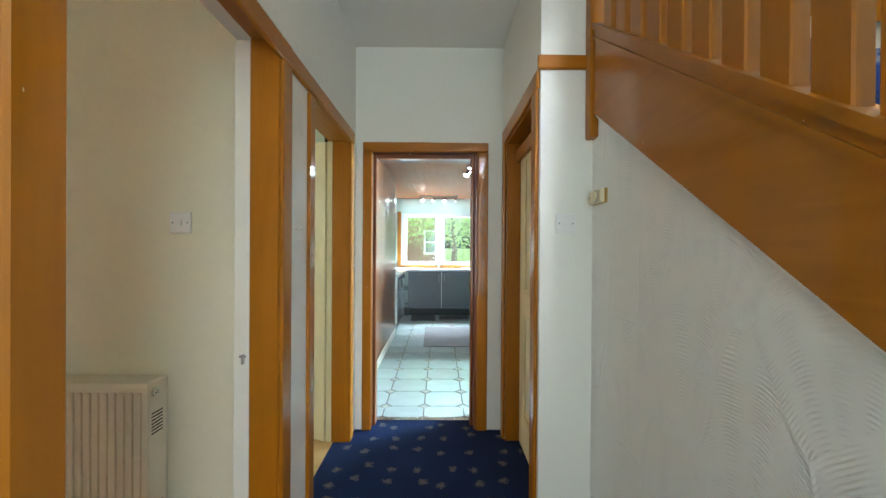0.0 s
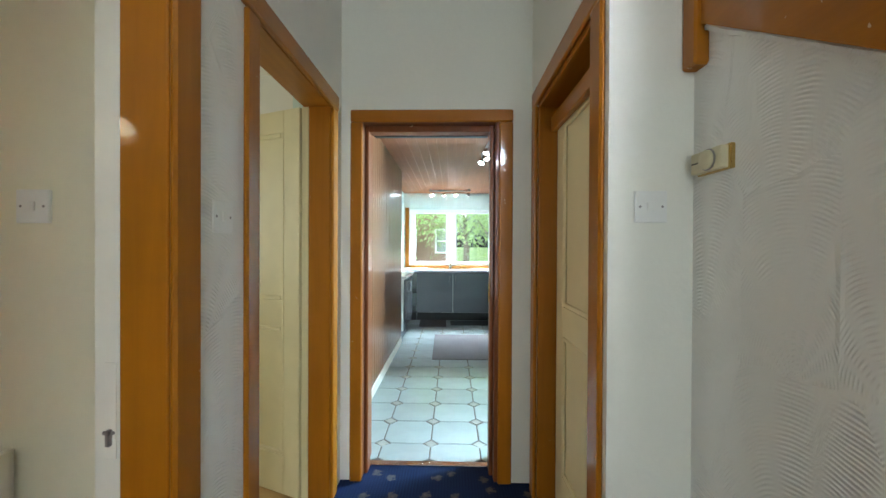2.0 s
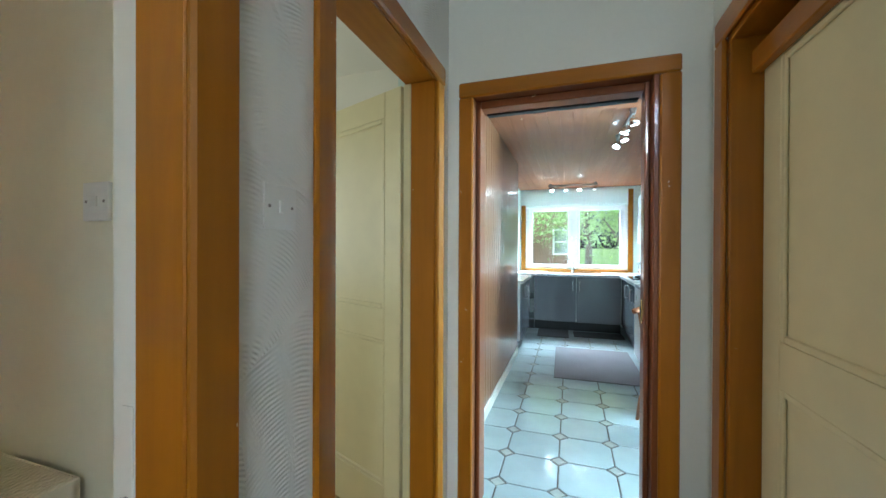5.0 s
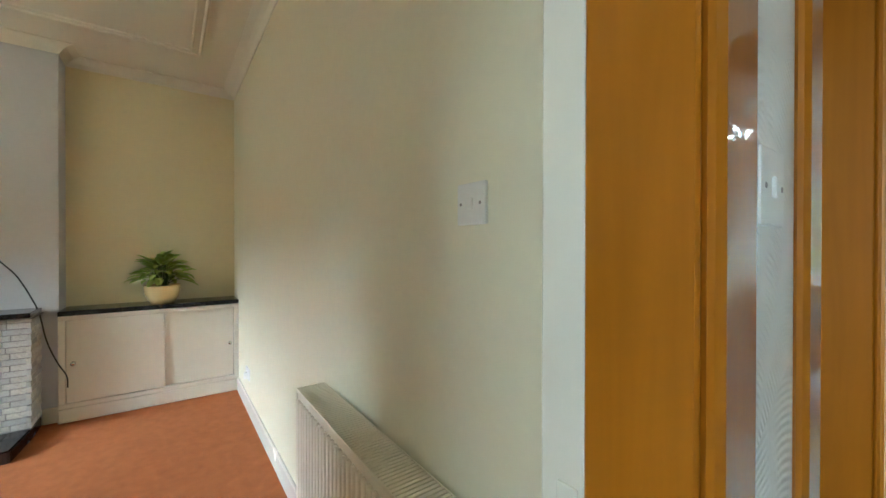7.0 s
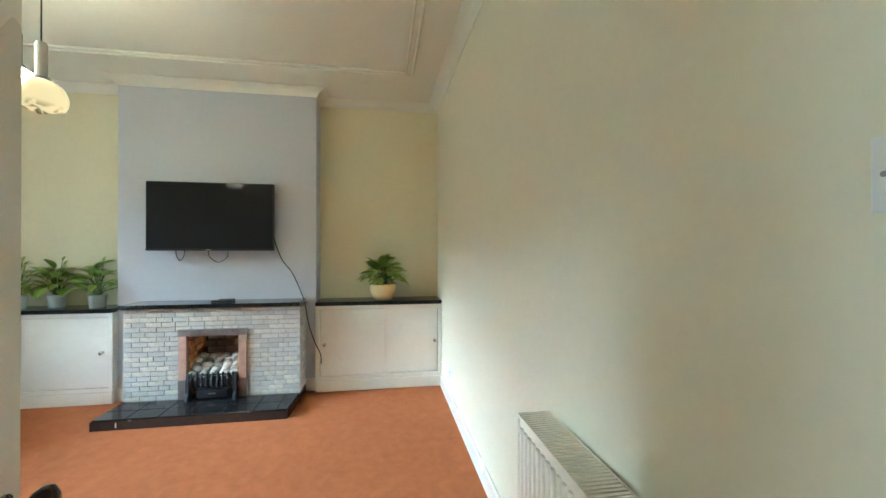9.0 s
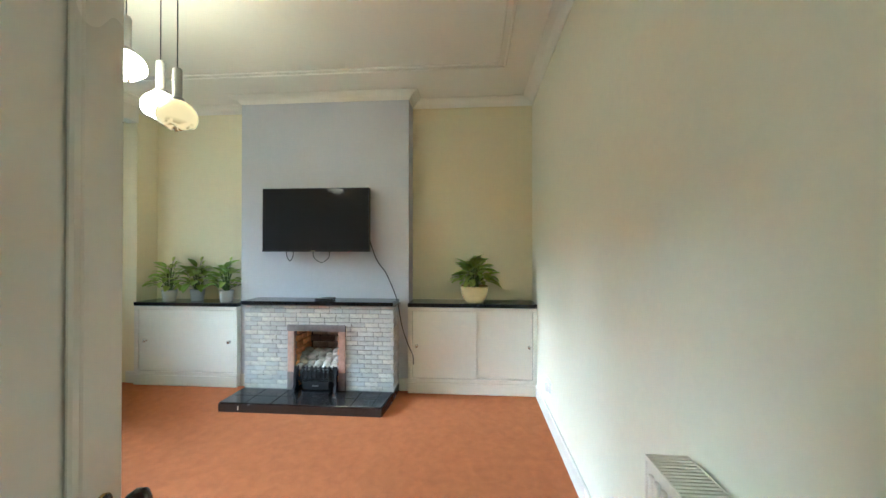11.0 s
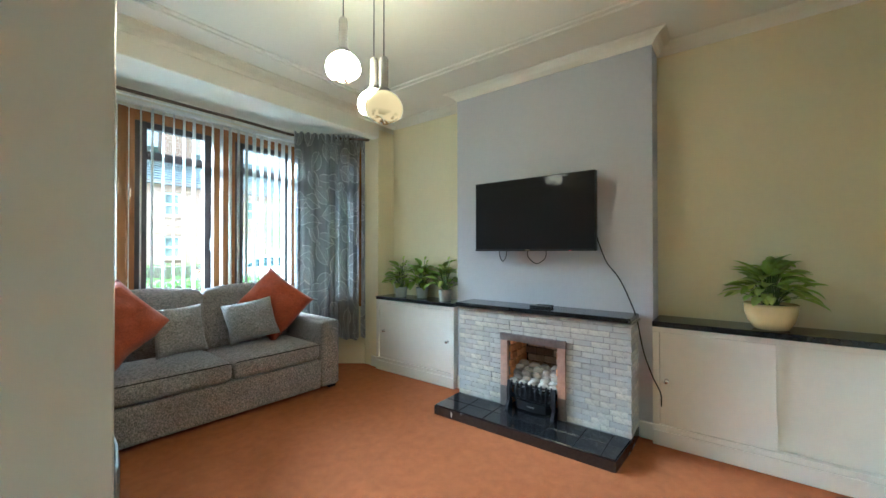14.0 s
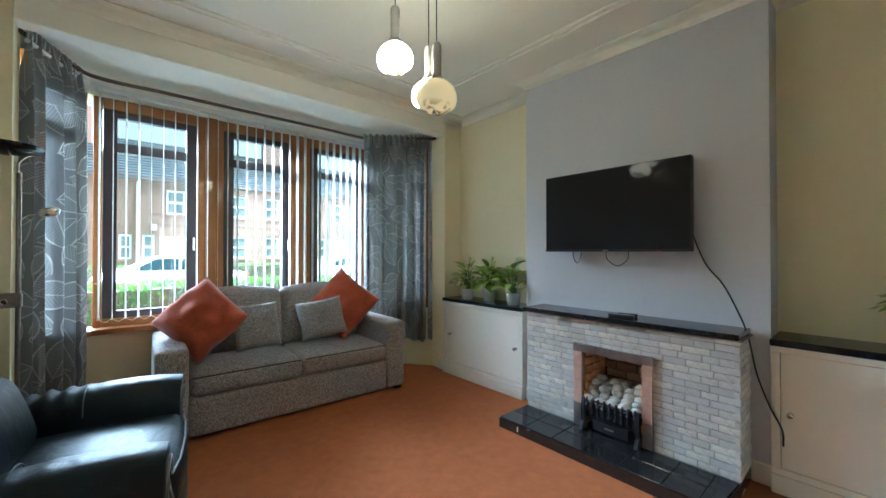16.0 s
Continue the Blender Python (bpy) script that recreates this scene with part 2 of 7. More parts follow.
def leaf_cloth(name):
    """Taupe grey curtain cloth printed with pale outlined, finely veined leaves."""
    m, n, l, p = node_mat(name)
    v = coords(n, l, 1.0, "UV")
    vo = n.new("ShaderNodeTexVoronoi")
    vo.voronoi_dimensions = '2D'
    vo.inputs["Scale"].default_value, vo.inputs["Randomness"].default_value = 4.6, 0.75
    l.new(v, vo.inputs["Vector"])
    d = n.new("ShaderNodeVectorMath")
    d.operation = 'SUBTRACT'
    l.new(v, d.inputs[0])
    l.new(vo.outputs["Position"], d.inputs[1])
    sep = n.new("ShaderNodeSeparateColor")
    l.new(vo.outputs["Color"], sep.inputs[0])
    rot = n.new("ShaderNodeVectorRotate")
    rot.rotation_type = 'Z_AXIS'
    l.new(d.outputs[0], rot.inputs["Vector"])
    l.new(math_node(n, l, 'MULTIPLY', sep.outputs[0], 6.28), rot.inputs["Angle"])
    xy = n.new("ShaderNodeSeparateXYZ")
    l.new(rot.outputs[0], xy.inputs[0])
    x, ay = xy.outputs["X"], math_node(n, l, 'ABSOLUTE', xy.outputs["Y"])
    q = math_node(n, l, 'DIVIDE', math_node(n, l, 'ADD', x, 0.012), 0.140)
    edge = math_node(n, l, 'SUBTRACT', ay, math_node(n, l, 'MULTIPLY_ADD', math_node(n, l, 'MULTIPLY', q, q), -0.088, 0.088))
    line = math_node(n, l, 'LESS_THAN', math_node(n, l, 'ABSOLUTE', edge), 0.0050)
    inside = math_node(n, l, 'LESS_THAN', edge, 0.0)
    rib = math_node(n, l, 'MULTIPLY', math_node(n, l, 'LESS_THAN', ay, 0.0032), math_node(n, l, 'GREATER_THAN', x, -0.16))
    wave = math_node(n, l, 'SINE', math_node(n, l, 'MULTIPLY', math_node(n, l, 'MULTIPLY_ADD', ay, -0.75, x), 330.0))
    vein = math_node(n, l, 'MULTIPLY', math_node(n, l, 'GREATER_THAN', wave, 0.55), inside)
    vein = math_node(n, l, 'MULTIPLY', vein, math_node(n, l, 'MULTIPLY', sep.outputs[1], 0.7))
    mask = math_node(n, l, 'MAXIMUM', math_node(n, l, 'MAXIMUM', line, rib), vein)
    worn = noise_node(n, l, v, 12.0, 3)
    mask = math_node(n, l, 'MULTIPLY', mask, ramp_node(n, l, worn, [(0.3, (0.5, 0.5, 0.5, 1)), (0.7, (1, 1, 1, 1))]))
    tone = mix_node(n, l, math_node(n, l, 'MULTIPLY', inside, 0.5), (0.28, 0.28, 0.275, 1), (0.36, 0.36, 0.35, 1))
    l.new(mix_node(n, l, mask, tone, (0.72, 0.71, 0.67, 1)), p.inputs["Base Color"])
    l.new(math_node(n, l, 'MULTIPLY_ADD', mask, -0.2, 0.55), p.inputs["Roughness"])
    p.inputs["Sheen Weight"].default_value = 0.3
    weave = noise_node(n, l, v, 500.0, 2)
    l.new(bump_node(n, l, math_node(n, l, 'MULTIPLY_ADD', mask, 0.5, weave), 0.2, 0.001), p.inputs["Normal"])
    return m


def glow(name, colour, strength):
    m, n, l, p = node_mat(name)
    p.inputs["Base Color"].default_value = (*colour, 1)
    p.inputs["Emission Color"].default_value = (*colour, 1)
    p.inputs["Emission Strength"].default_value = strength
    return m


def globe_glass(name, strength, body=(1.0, 0.90, 0.68, 1), light=(1.0, 0.80, 0.50, 1)):
    """Lit opal glass globe with brown and amber folds at its foot."""
    m, n, l, p = node_mat(name)
    v = coords(n, l, 1.0)
    sz = n.new("ShaderNodeSeparateXYZ")
    l.new(v, sz.inputs[0])
    w = noise_node(n, l, v, 13.0, 1, 0.5, 1.6)
    low = ramp_node(n, l, math_node(n, l, 'MULTIPLY_ADD', sz.outputs["Z"], 9.0, 0.95), [(0.34, (1, 1, 1, 1)), (0.75, (0, 0, 0, 1))])
    blot = math_node(n, l, 'MULTIPLY', low, ramp_node(n, l, w, [(0.46, (0, 0, 0, 1)), (0.56, (1, 1, 1, 1))]))
    col = mix_node(n, l, blot, body, (0.30, 0.13, 0.02, 1))
    l.new(col, p.inputs["Base Color"])
    p.inputs["Emission Color"].default_value = light
    l.new(math_node(n, l, 'MULTIPLY_ADD', blot, -0.997 * strength, strength), p.inputs["Emission Strength"])
    p.inputs["Roughness"].default_value = 0.12
    return m


def clear_glass(name):
    m, n, l, p = node_mat(name)
    out = n["Material Output"]
    t, g, mx, fr = (n.new("ShaderNodeBsdfTransparent"), n.new("ShaderNodeBsdfGlossy"), n.new("ShaderNodeMixShader"), n.new("ShaderNodeFresnel"))
    t.inputs[0].default_value = (0.94, 0.97, 0.96, 1)
    g.inputs["Roughness"].default_value = 0.02
    l.new(fr.outputs[0], mx.inputs[0])
    l.new(t.outputs[0], mx.inputs[1])
    l.new(g.outputs[0], mx.inputs[2])
    l.new(mx.outputs[0], out.inputs[0])
    return m


def soft_cloth(name, colour, weave=420.0, bump=0.5, vary=0.25, fleck=None):
    """Woven cloth: crossing threads, flecks, soft sheen."""
    m, n, l, p = node_mat(name)
    v = coords(n, l, 1.0)
    a = noise_node(n, l, coords(n, l, (1, 1, 5.0)), weave * 0.2, 2)
    b = noise_node(n, l, coords(n, l, (4.0, 4.0, 1)), weave * 0.2, 2)
    t = math_node(n, l, 'MULTIPLY', a, b)
    big = noise_node(n, l, v, 5.0, 3)
    col = ramp_node(n, l, t, [(0.12, shade(colour, 1 - vary)), (0.38, shade(fleck or colour, 1 + vary))])
    col = mix_node(n, l, math_node(n, l, 'MULTIPLY', big, 0.3), col, shade(colour, 0.8))
    l.new(col, p.inputs["Base Color"])
    p.inputs["Roughness"].default_value = 0.9
    p.inputs["Sheen Weight"].default_value = 0.25
    l.new(bump_node(n, l, t, bump, 0.003), p.inputs["Normal"])
    return m


def leafy(name, colour, through_light, grain, blotch, rand=0.0, rough=0.4):
    """A thin leaf: a glossy skin that lets part of the light through."""
    m = surface(name, colour, rough, grain=grain, vary=0.3, blotch=blotch, bump=0.12, rand=rand)
    n, l = m.node_tree.nodes, m.node_tree.links
    p, out = n["Principled BSDF"], n["Material Output"]
    t, mx = n.new("ShaderNodeBsdfTranslucent"), n.new("ShaderNodeMixShader")
    t.inputs[0].default_value = shade(through_light, 1.0)
    mx.inputs[0].default_value = 0.42
    l.new(p.outputs[0], mx.inputs[1])
    l.new(t.outputs[0], mx.inputs[2])
    l.new(mx.outputs[0], out.inputs[0])
    return m


def pile_carpet(name, colour):
    """Worn plain cut-pile carpet with trodden and brushed patches."""
    m, n, l, p = node_mat(name)
    v = coords(n, l, 1.0)
    pile, mid, big = noise_node(n, l, v, 330.0, 3, 0.7), noise_node(n, l, v, 14.0, 5, 0.65, 0.4), noise_node(n, l, v, 1.8, 4, 0.6, 0.6)
    f = math_node(n, l, 'ADD', math_node(n, l, 'MULTIPLY', mid, 0.75), math_node(n, l, 'MULTIPLY', big, 0.25))
    col = ramp_node(n, l, f, [(0.34, shade(colour, 0.84)), (0.52, shade(colour, 1.0)), (0.68, shade(colour, 1.14))])
    col = mix_node(n, l, math_node(n, l, 'MULTIPLY', pile, 0.45), col, shade(colour, 0.62))
    l.new(col, p.inputs["Base Color"])
    p.inputs["Roughness"].default_value = 0.98
    p.inputs["Specular IOR Level"].default_value = 0.15
    l.new(bump_node(n, l, math_node(n, l, 'MULTIPLY_ADD', mid, 0.6, pile), 0.55, 0.006), p.inputs["Normal"])
    return m


ORANGE = (0.37, 0.130, 0.002)
WOODZ = varnished("varnish_upright", ORANGE, "z")
WOODY = varnished("varnish_along", ORANGE, "y")
WOODX = varnished("varnish_across", ORANGE, "x")
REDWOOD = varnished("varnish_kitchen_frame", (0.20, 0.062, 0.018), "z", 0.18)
PLASTER = combed_plaster("combed_plaster", (0.82, 0.81, 0.76))
HALLPAINT = surface("hall_paint", (0.82, 0.80, 0.71), 0.55, grain=60, vary=0.02, bump=0.25, depth=0.003)
STIPPLE = surface("stippled_ceiling", (0.82, 0.80, 0.75), 0.8, grain=90, vary=0.02, bump=0.5, depth=0.006)
CREAM = surface("cream_paint", (0.82, 0.745, 0.50), 0.5, grain=30, vary=0.025, blotch=1.1, bump=0.12, depth=0.003)
PALEWALL = surface("pale_cream_paint", (0.82, 0.78, 0.60), 0.5, grain=30, vary=0.025, blotch=1.1, bump=0.15, depth=0.004)
GREYWALL = surface("lilac_grey_paint", (0.56, 0.56, 0.585), 0.5, grain=40, vary=0.03, bump=0.12, depth=0.003)
CEILING = surface("ceiling_paint", (0.83, 0.80, 0.70), 0.7, grain=70, vary=0.02, bump=0.1)
GLOSSWHITE = surface("gloss_white_paint", (0.80, 0.77, 0.68), 0.25, grain=18, vary=0.03, bump=0.08, depth=0.003)
YELLOWGLOSS = surface("old_cream_gloss", (0.74, 0.66, 0.39), 0.42, grain=12, vary=0.04, bump=0.1, depth=0.003)
CARPET = pile_carpet("terracotta_carpet", (0.44, 0.150, 0.052))
NAVY = flowered_carpet("navy_carpet")
CURTAIN = leaf_cloth("leaf_curtain_cloth")
SOFACLOTH = soft_cloth("sofa_weave", (0.085, 0.078, 0.080), weave=340, fleck=(0.41, 0.365, 0.33), bump=1.0, vary=0.5)
GREYCUSHION = soft_cloth("cushion_weave", (0.16, 0.155, 0.155), fleck=(0.40, 0.385, 0.37), bump=1.0, vary=0.4)
RUST = soft_cloth("rust_chenille", (0.42, 0.085, 0.030), weave=260, vary=0.28, bump=0.9)
LEATHER = surface("black_leather", (0.013, 0.024, 0.033), 0.44, grain=20, vary=0.25, blotch=6, bump=0.6, depth=0.008, rough_vary=0.08, spec=0.36)
STITCH = surface("leather_piping", (0.16, 0.18, 0.18), 0.4, grain=300, vary=0.2)
BLACKGLOSS = surface("black_stone", (0.014, 0.014, 0.015), 0.14, grain=60, vary=0.3, bump=0.03, depth=0.001)
HEARTHFACE = surface("hearth_brown_black", (0.030, 0.022, 0.020), 0.25, grain=50, vary=0.3, bump=0.1)
SCREEN = surface("black_screen", (0.024, 0.024, 0.026), 0.06, grain=500, vary=0.05, bump=0.0, rough_vary=0.01, spec=0.08)
BLACKPLASTIC = surface("black_plastic", (0.012, 0.012, 0.013), 0.35, grain=300, vary=0.1)
WHITEPLASTIC = surface("white_plastic", (0.80, 0.79, 0.75), 0.3, grain=50, vary=0.02, bump=0.02)
AGEDPLASTIC = surface("aged_plastic", (0.62, 0.56, 0.36), 0.4, grain=80, vary=0.06)
GREYPLASTIC = surface("pendant_grey", (0.48, 0.46, 0.42), 0.2, grain=60, vary=0.04, bump=0.02)
CHROME = surface("chrome", (0.75, 0.75, 0.74), 0.14, 1.0, grain=120, vary=0.05, bump=0.02)
BRASS = surface("brass", (0.60, 0.42, 0.14), 0.25, 1.0, grain=90, vary=0.12)
COPPER = surface("aged_copper", (0.60, 0.42, 0.33), 0.5, 0.65, grain=40, vary=0.2, blotch=9)
PEWTER = surface("dull_steel", (0.30, 0.275, 0.26), 0.42, 0.9, grain=40, vary=0.25, blotch=9)
IRON = surface("black_iron", (0.018, 0.018, 0.020), 0.5, 0.3, grain=90, vary=0.3, bump=0.3)
RADIATOR = surface("radiator_cream", (0.80, 0.74, 0.60), 0.32, grain=25, vary=0.02, bump=0.02)
# near black: shade of slots and hollows put into the colour; also dark feet
DARK = surface("dark_void", (0.02, 0.018, 0.015), 0.8, grain=60, vary=0.2)
PEBBLE = surface("pale_pebble", (0.46, 0.44, 0.40), 0.6, grain=55, vary=0.12, bump=0.15, depth=0.002, rand=0.3)
STONE = surface("split_stone", (0.60, 0.57, 0.49), 0.8, grain=75, vary=0.28, blotch=22, bump=1.0, depth=0.005, rand=0.22, alt=(0.49, 0.495, 0.485))
MORTAR = surface("grey_mortar", (0.27, 0.265, 0.25), 0.9, grain=150, vary=0.15, bump=0.5)
FIREBRICK = surface("fire_brick", (0.58, 0.30, 0.13), 0.85, grain=60, vary=0.3, blotch=10, bump=0.6, depth=0.004, rand=0.7)
SOOTBRICK = surface("sooted_brick", (0.34, 0.25, 0.19), 0.9, grain=60, vary=0.4, bump=0.6, depth=0.004, rand=0.6)
LEAFMAT = leafy("plant_leaf", (0.32, 0.45, 0.10), (0.55, 0.70, 0.12), 40, 30, 0.7, 0.34)
LEAFLIGHT = leafy("young_plant_leaf", (0.52, 0.60, 0.18), (0.70, 0.76, 0.20), 40, 30, 0.5, 0.36)
STEM = surface("plant_stem", (0.10, 0.16, 0.03), 0.5, grain=60, vary=0.2)
SOIL = surface("potting_soil", (0.035, 0.024, 0.016), 0.95, grain=120, vary=0.4, bump=0.9, depth=0.01)
YELLOWPOT = surface("cream_glazed_pot", (0.66, 0.50, 0.24), 0.25, grain=20, vary=0.06, bump=0.04)
WHITEPOT = surface("white_glazed_pot", (0.74, 0.75, 0.74), 0.25, grain=20, vary=0.04, bump=0.04)
GLASS = clear_glass("window_glass")
UPVC = surface("white_frame", (0.80, 0.81, 0.80), 0.3, grain=30, vary=0.02, bump=0.02)
BROWNFRAME = surface("brown_window_frame", (0.035, 0.022, 0.020), 0.35, grain=40, vary=0.2)
TIMBER = varnished("window_timber", (0.30, 0.125, 0.035), "z", 0.3)
SLAT = leafy("blind_slat", (0.80, 0.79, 0.73), (0.85, 0.85, 0.80), 200, 3, 0.0, 0.6)
TRACK = surface("brown_track", (0.10, 0.06, 0.04), 0.4, grain=60, vary=0.1)
GREYGLOSS = surface("grey_gloss_door", (0.13, 0.14, 0.155), 0.14, grain=40, vary=0.05, bump=0.01)
WORKTOP = surface("pale_worktop", (0.72, 0.74, 0.74), 0.25, grain=200, vary=0.06, bump=0.02)
MINTWALL = surface("kitchen_paint", (0.66, 0.76, 0.71), 0.5, grain=30, vary=0.03, bump=0.1)
TILE = surface("glazed_floor_tile", (0.38, 0.44, 0.44), 0.09, grain=7, vary=0.06, blotch=3, bump=0.5, depth=0.006, rand=0.12, rough_vary=0.04)
DOTTILE = surface("floor_tile_inset", (0.36, 0.38, 0.34), 0.15, grain=20, vary=0.15, bump=0.1, rand=0.2)
GROUT = surface("floor_grout", (0.10, 0.085, 0.075), 0.9, grain=120, vary=0.25, bump=0.3)
PANELWOOD = varnished("panel_wood", (0.20, 0.085, 0.035), "z", 0.16)
BOARDWOOD = varnished("ceiling_board_wood", (0.30, 0.115, 0.048), "y", 0.42, 0.10)
MAT = surface("grey_floor_mat", (0.13, 0.12, 0.125), 0.9, grain=240, vary=0.25, bump=0.5)
DARKMAT = surface("dark_floor_mat", (0.045, 0.045, 0.05), 0.9, grain=240, vary=0.25, bump=0.5)
CHAIRWOOD = varnished("chair_wood", (0.25, 0.085, 0.025), "z", 0.25)
LAMINATE = varnished("room_laminate", (0.55, 0.36, 0.14), "x", 0.3)
SANDSTONE = surface("sandstone", (0.29, 0.185, 0.135), 0.85, grain=25, vary=0.12, blotch=2, bump=0.5, depth=0.01, rand=0.2)
SLATE = surface("roof_slate", (0.14, 0.15, 0.17), 0.6, grain=18, vary=0.2, bump=0.3, rand=0.3)
TARMAC = surface("road_tarmac", (0.05, 0.05, 0.052), 0.85, grain=40, vary=0.2, bump=0.5)
PAVING = surface("pavement_slab", (0.30, 0.29, 0.27), 0.85, grain=30, vary=0.1, bump=0.3)
GRASS = surface("lawn_grass", (0.09, 0.15, 0.03), 0.9, grain=60, vary=0.35, blotch=2, bump=0.9, depth=0.03)
HEDGELEAF = leafy("hedge_leaf", (0.06, 0.13, 0.02), (0.16, 0.30, 0.04), 30, 3, 0.0, 0.5)
TREELEAF = leafy("tree_leaf", (0.18, 0.27, 0.10), (0.42, 0.55, 0.20), 30, 2, 0.0, 0.5)
BARK = surface("tree_bark", (0.09, 0.07, 0.05), 0.9, grain=20, vary=0.3, bump=0.8, depth=0.02)
CARPAINT = surface("silver_car_paint", (0.55, 0.58, 0.60), 0.2, 0.5, grain=200, vary=0.03, bump=0.0, coat=0.6)
CARGLASS = surface("car_window", (0.02, 0.05, 0.06), 0.08, grain=60, vary=0.1, bump=0.0)
# uneven grey holds the panes' pale reflections and curtains in its colour
HOUSEGLASS = surface("house_window_glass", (0.20, 0.22, 0.22), 0.10, grain=3, vary=0.3, blotch=2, bump=0.0)
RUBBER = surface("tyre_rubber", (0.02, 0.02, 0.02), 0.8, grain=80, vary=0.2)


# ---- building helpers ----
def bm_new():
    return bmesh.new()


def box(bm, x0, x1, y0, y1, z0, z1, bevel=0.0, seg=1):
    m = Matrix.LocRotScale(((x0 + x1) / 2, (y0 + y1) / 2, (z0 + z1) / 2), None, (abs(x1 - x0), abs(y1 - y0), abs(z1 - z0)))
    vs = bmesh.ops.create_cube(bm, size=1, matrix=m)["verts"]
    if bevel:
        es = {e for v in vs for e in v.link_edges}
        bmesh.ops.bevel(bm, geom=list(es), offset=bevel, segments=seg, affect='EDGES', profile=0.6)
    return bm


def prism(bm, outline, axis, a, b):
    """A polygon drawn in the plane across axis, pushed from a to b."""
    def at(p, q, v):
        return (v, p, q) if axis == "x" else (p, v, q) if axis == "y" else (p, q, v)
    one = [bm.verts.new(at(p, q, a)) for p, q in outline]
    two = [bm.verts.new(at(p, q, b)) for p, q in outline]
    k = len(outline)
    bm.faces.new(one)
    bm.faces.new(two[::-1])
    for i in range(k):
        bm.faces.new((one[i], two[i], two[(i + 1) % k], one[(i + 1) % k]))
    bmesh.ops.recalc_face_normals(bm, faces=bm.faces)
    return bm


def lathe(bm, profile, centre=(0, 0, 0), seg=24, axis="z"):
    """A turned shape: (radius, height) pairs round an upright axis."""
    rings = []
    for r, h in profile:
        ring = []
        for i in range(seg):
            a = 2 * math.pi * i / seg
            p = (r * math.cos(a), r * math.sin(a), h)
            if axis == "y":
                p = (p[0], p[2], p[1])
            elif axis == "x":
                p = (p[2], p[0], p[1])
            ring.append(bm.verts.new((centre[0] + p[0], centre[1] + p[1], centre[2] + p[2])))
        rings.append(ring)
    for u, w in zip(rings, rings[1:]):
        for i in range(seg):
            bm.faces.new((u[i], u[(i + 1) % seg], w[(i + 1) % seg], w[i]))
    bm.faces.new(rings[0][::-1])
    bm.faces.new(rings[-1])
    bmesh.ops.recalc_face_normals(bm, faces=bm.faces)
    return bm


def tube(bm, points, radius, seg=8):
    """A round bar or cable along a line of points."""
    pts = [Vector(p) for p in points]
    rings = []
    for i, p in enumerate(pts):
        d = (pts[min(i + 1, len(pts) - 1)] - pts[max(i - 1, 0)]).normalized()
        u = d.orthogonal().normalized() if i == 0 else (rings[-1][1] - d * rings[-1][1].dot(d)).normalized()
        w = d.cross(u)
        r = radius[i] if isinstance(radius, (list, tuple)) else radius
        rings.append(([bm.verts.new(p + r * (math.cos(2 * math.pi * k / seg) * u + math.sin(2 * math.pi * k / seg) * w)) for k in range(seg)], u))
    for (a, _), (b, _) in zip(rings, rings[1:]):
        for k in range(seg):
            bm.faces.new((a[k], a[(k + 1) % seg], b[(k + 1) % seg], b[k]))
    bm.faces.new(rings[0][0][::-1])
    bm.faces.new(rings[-1][0])
    bmesh.ops.recalc_face_normals(bm, faces=bm.faces)
    return bm


def curve_points(ctrl, n=24):
    """Points on a smooth line through the given ones."""
    c = [Vector(p) for p in ctrl]
    c = [2 * c[0] - c[1]] + c + [2 * c[-1] - c[-2]]
    out = []
    for i in range(1, len(c) - 2):
        for k in range(n):
            t = k / n
            a, b, d, e = c[i - 1], c[i], c[i + 1], c[i + 2]
            out.append(0.5 * ((2 * b) + (d - a) * t + (2 * a - 5 * b + 4 * d - e) * t * t + (3 * b - a - 3 * d + e) * t ** 3))
    out.append(c[-2])
    return out


def mesh_of(name, bm, material, smooth=False):
    me = bpy.data.meshes.new(name)
    bm.to_mesh(me)
    bm.free()
    me.materials.append(material)
    if smooth:
        me.shade_smooth()
    return me


def part(name, bm, material, parent, label="", smooth=False):
    ob = new(name, mesh_of(name, bm, material, smooth))
    ob.parent = parent
    return tagged(ob, label)


def solid(name, bm, material, label="", category="", group="", kind="", smooth=False):
    """A thing of one mesh."""
    return tagged(new(name, mesh_of(name, bm, material, smooth)), label, category, group, kind)


def thing(name, m, label, category, group="", kind=""):
    """An empty at the base of a thing whose parts are built round it."""
    ob = new(name)
    ob.empty_display_size = 0.1
    ob.matrix_basis = m if isinstance(m, Matrix) else Matrix.Translation(m)
    return tagged(ob, label, category, group, kind)


def piece(name, me, parent, m):
    ob = new(name, me)
    ob.parent = parent
    ob.matrix_basis = m
    return ob


def structure(name, bm, material, label, category="wall"):
    return solid(name, bm, material, label, category, kind="structure")


def boxed(*a, **k):
    return box(bm_new(), *a, **k)


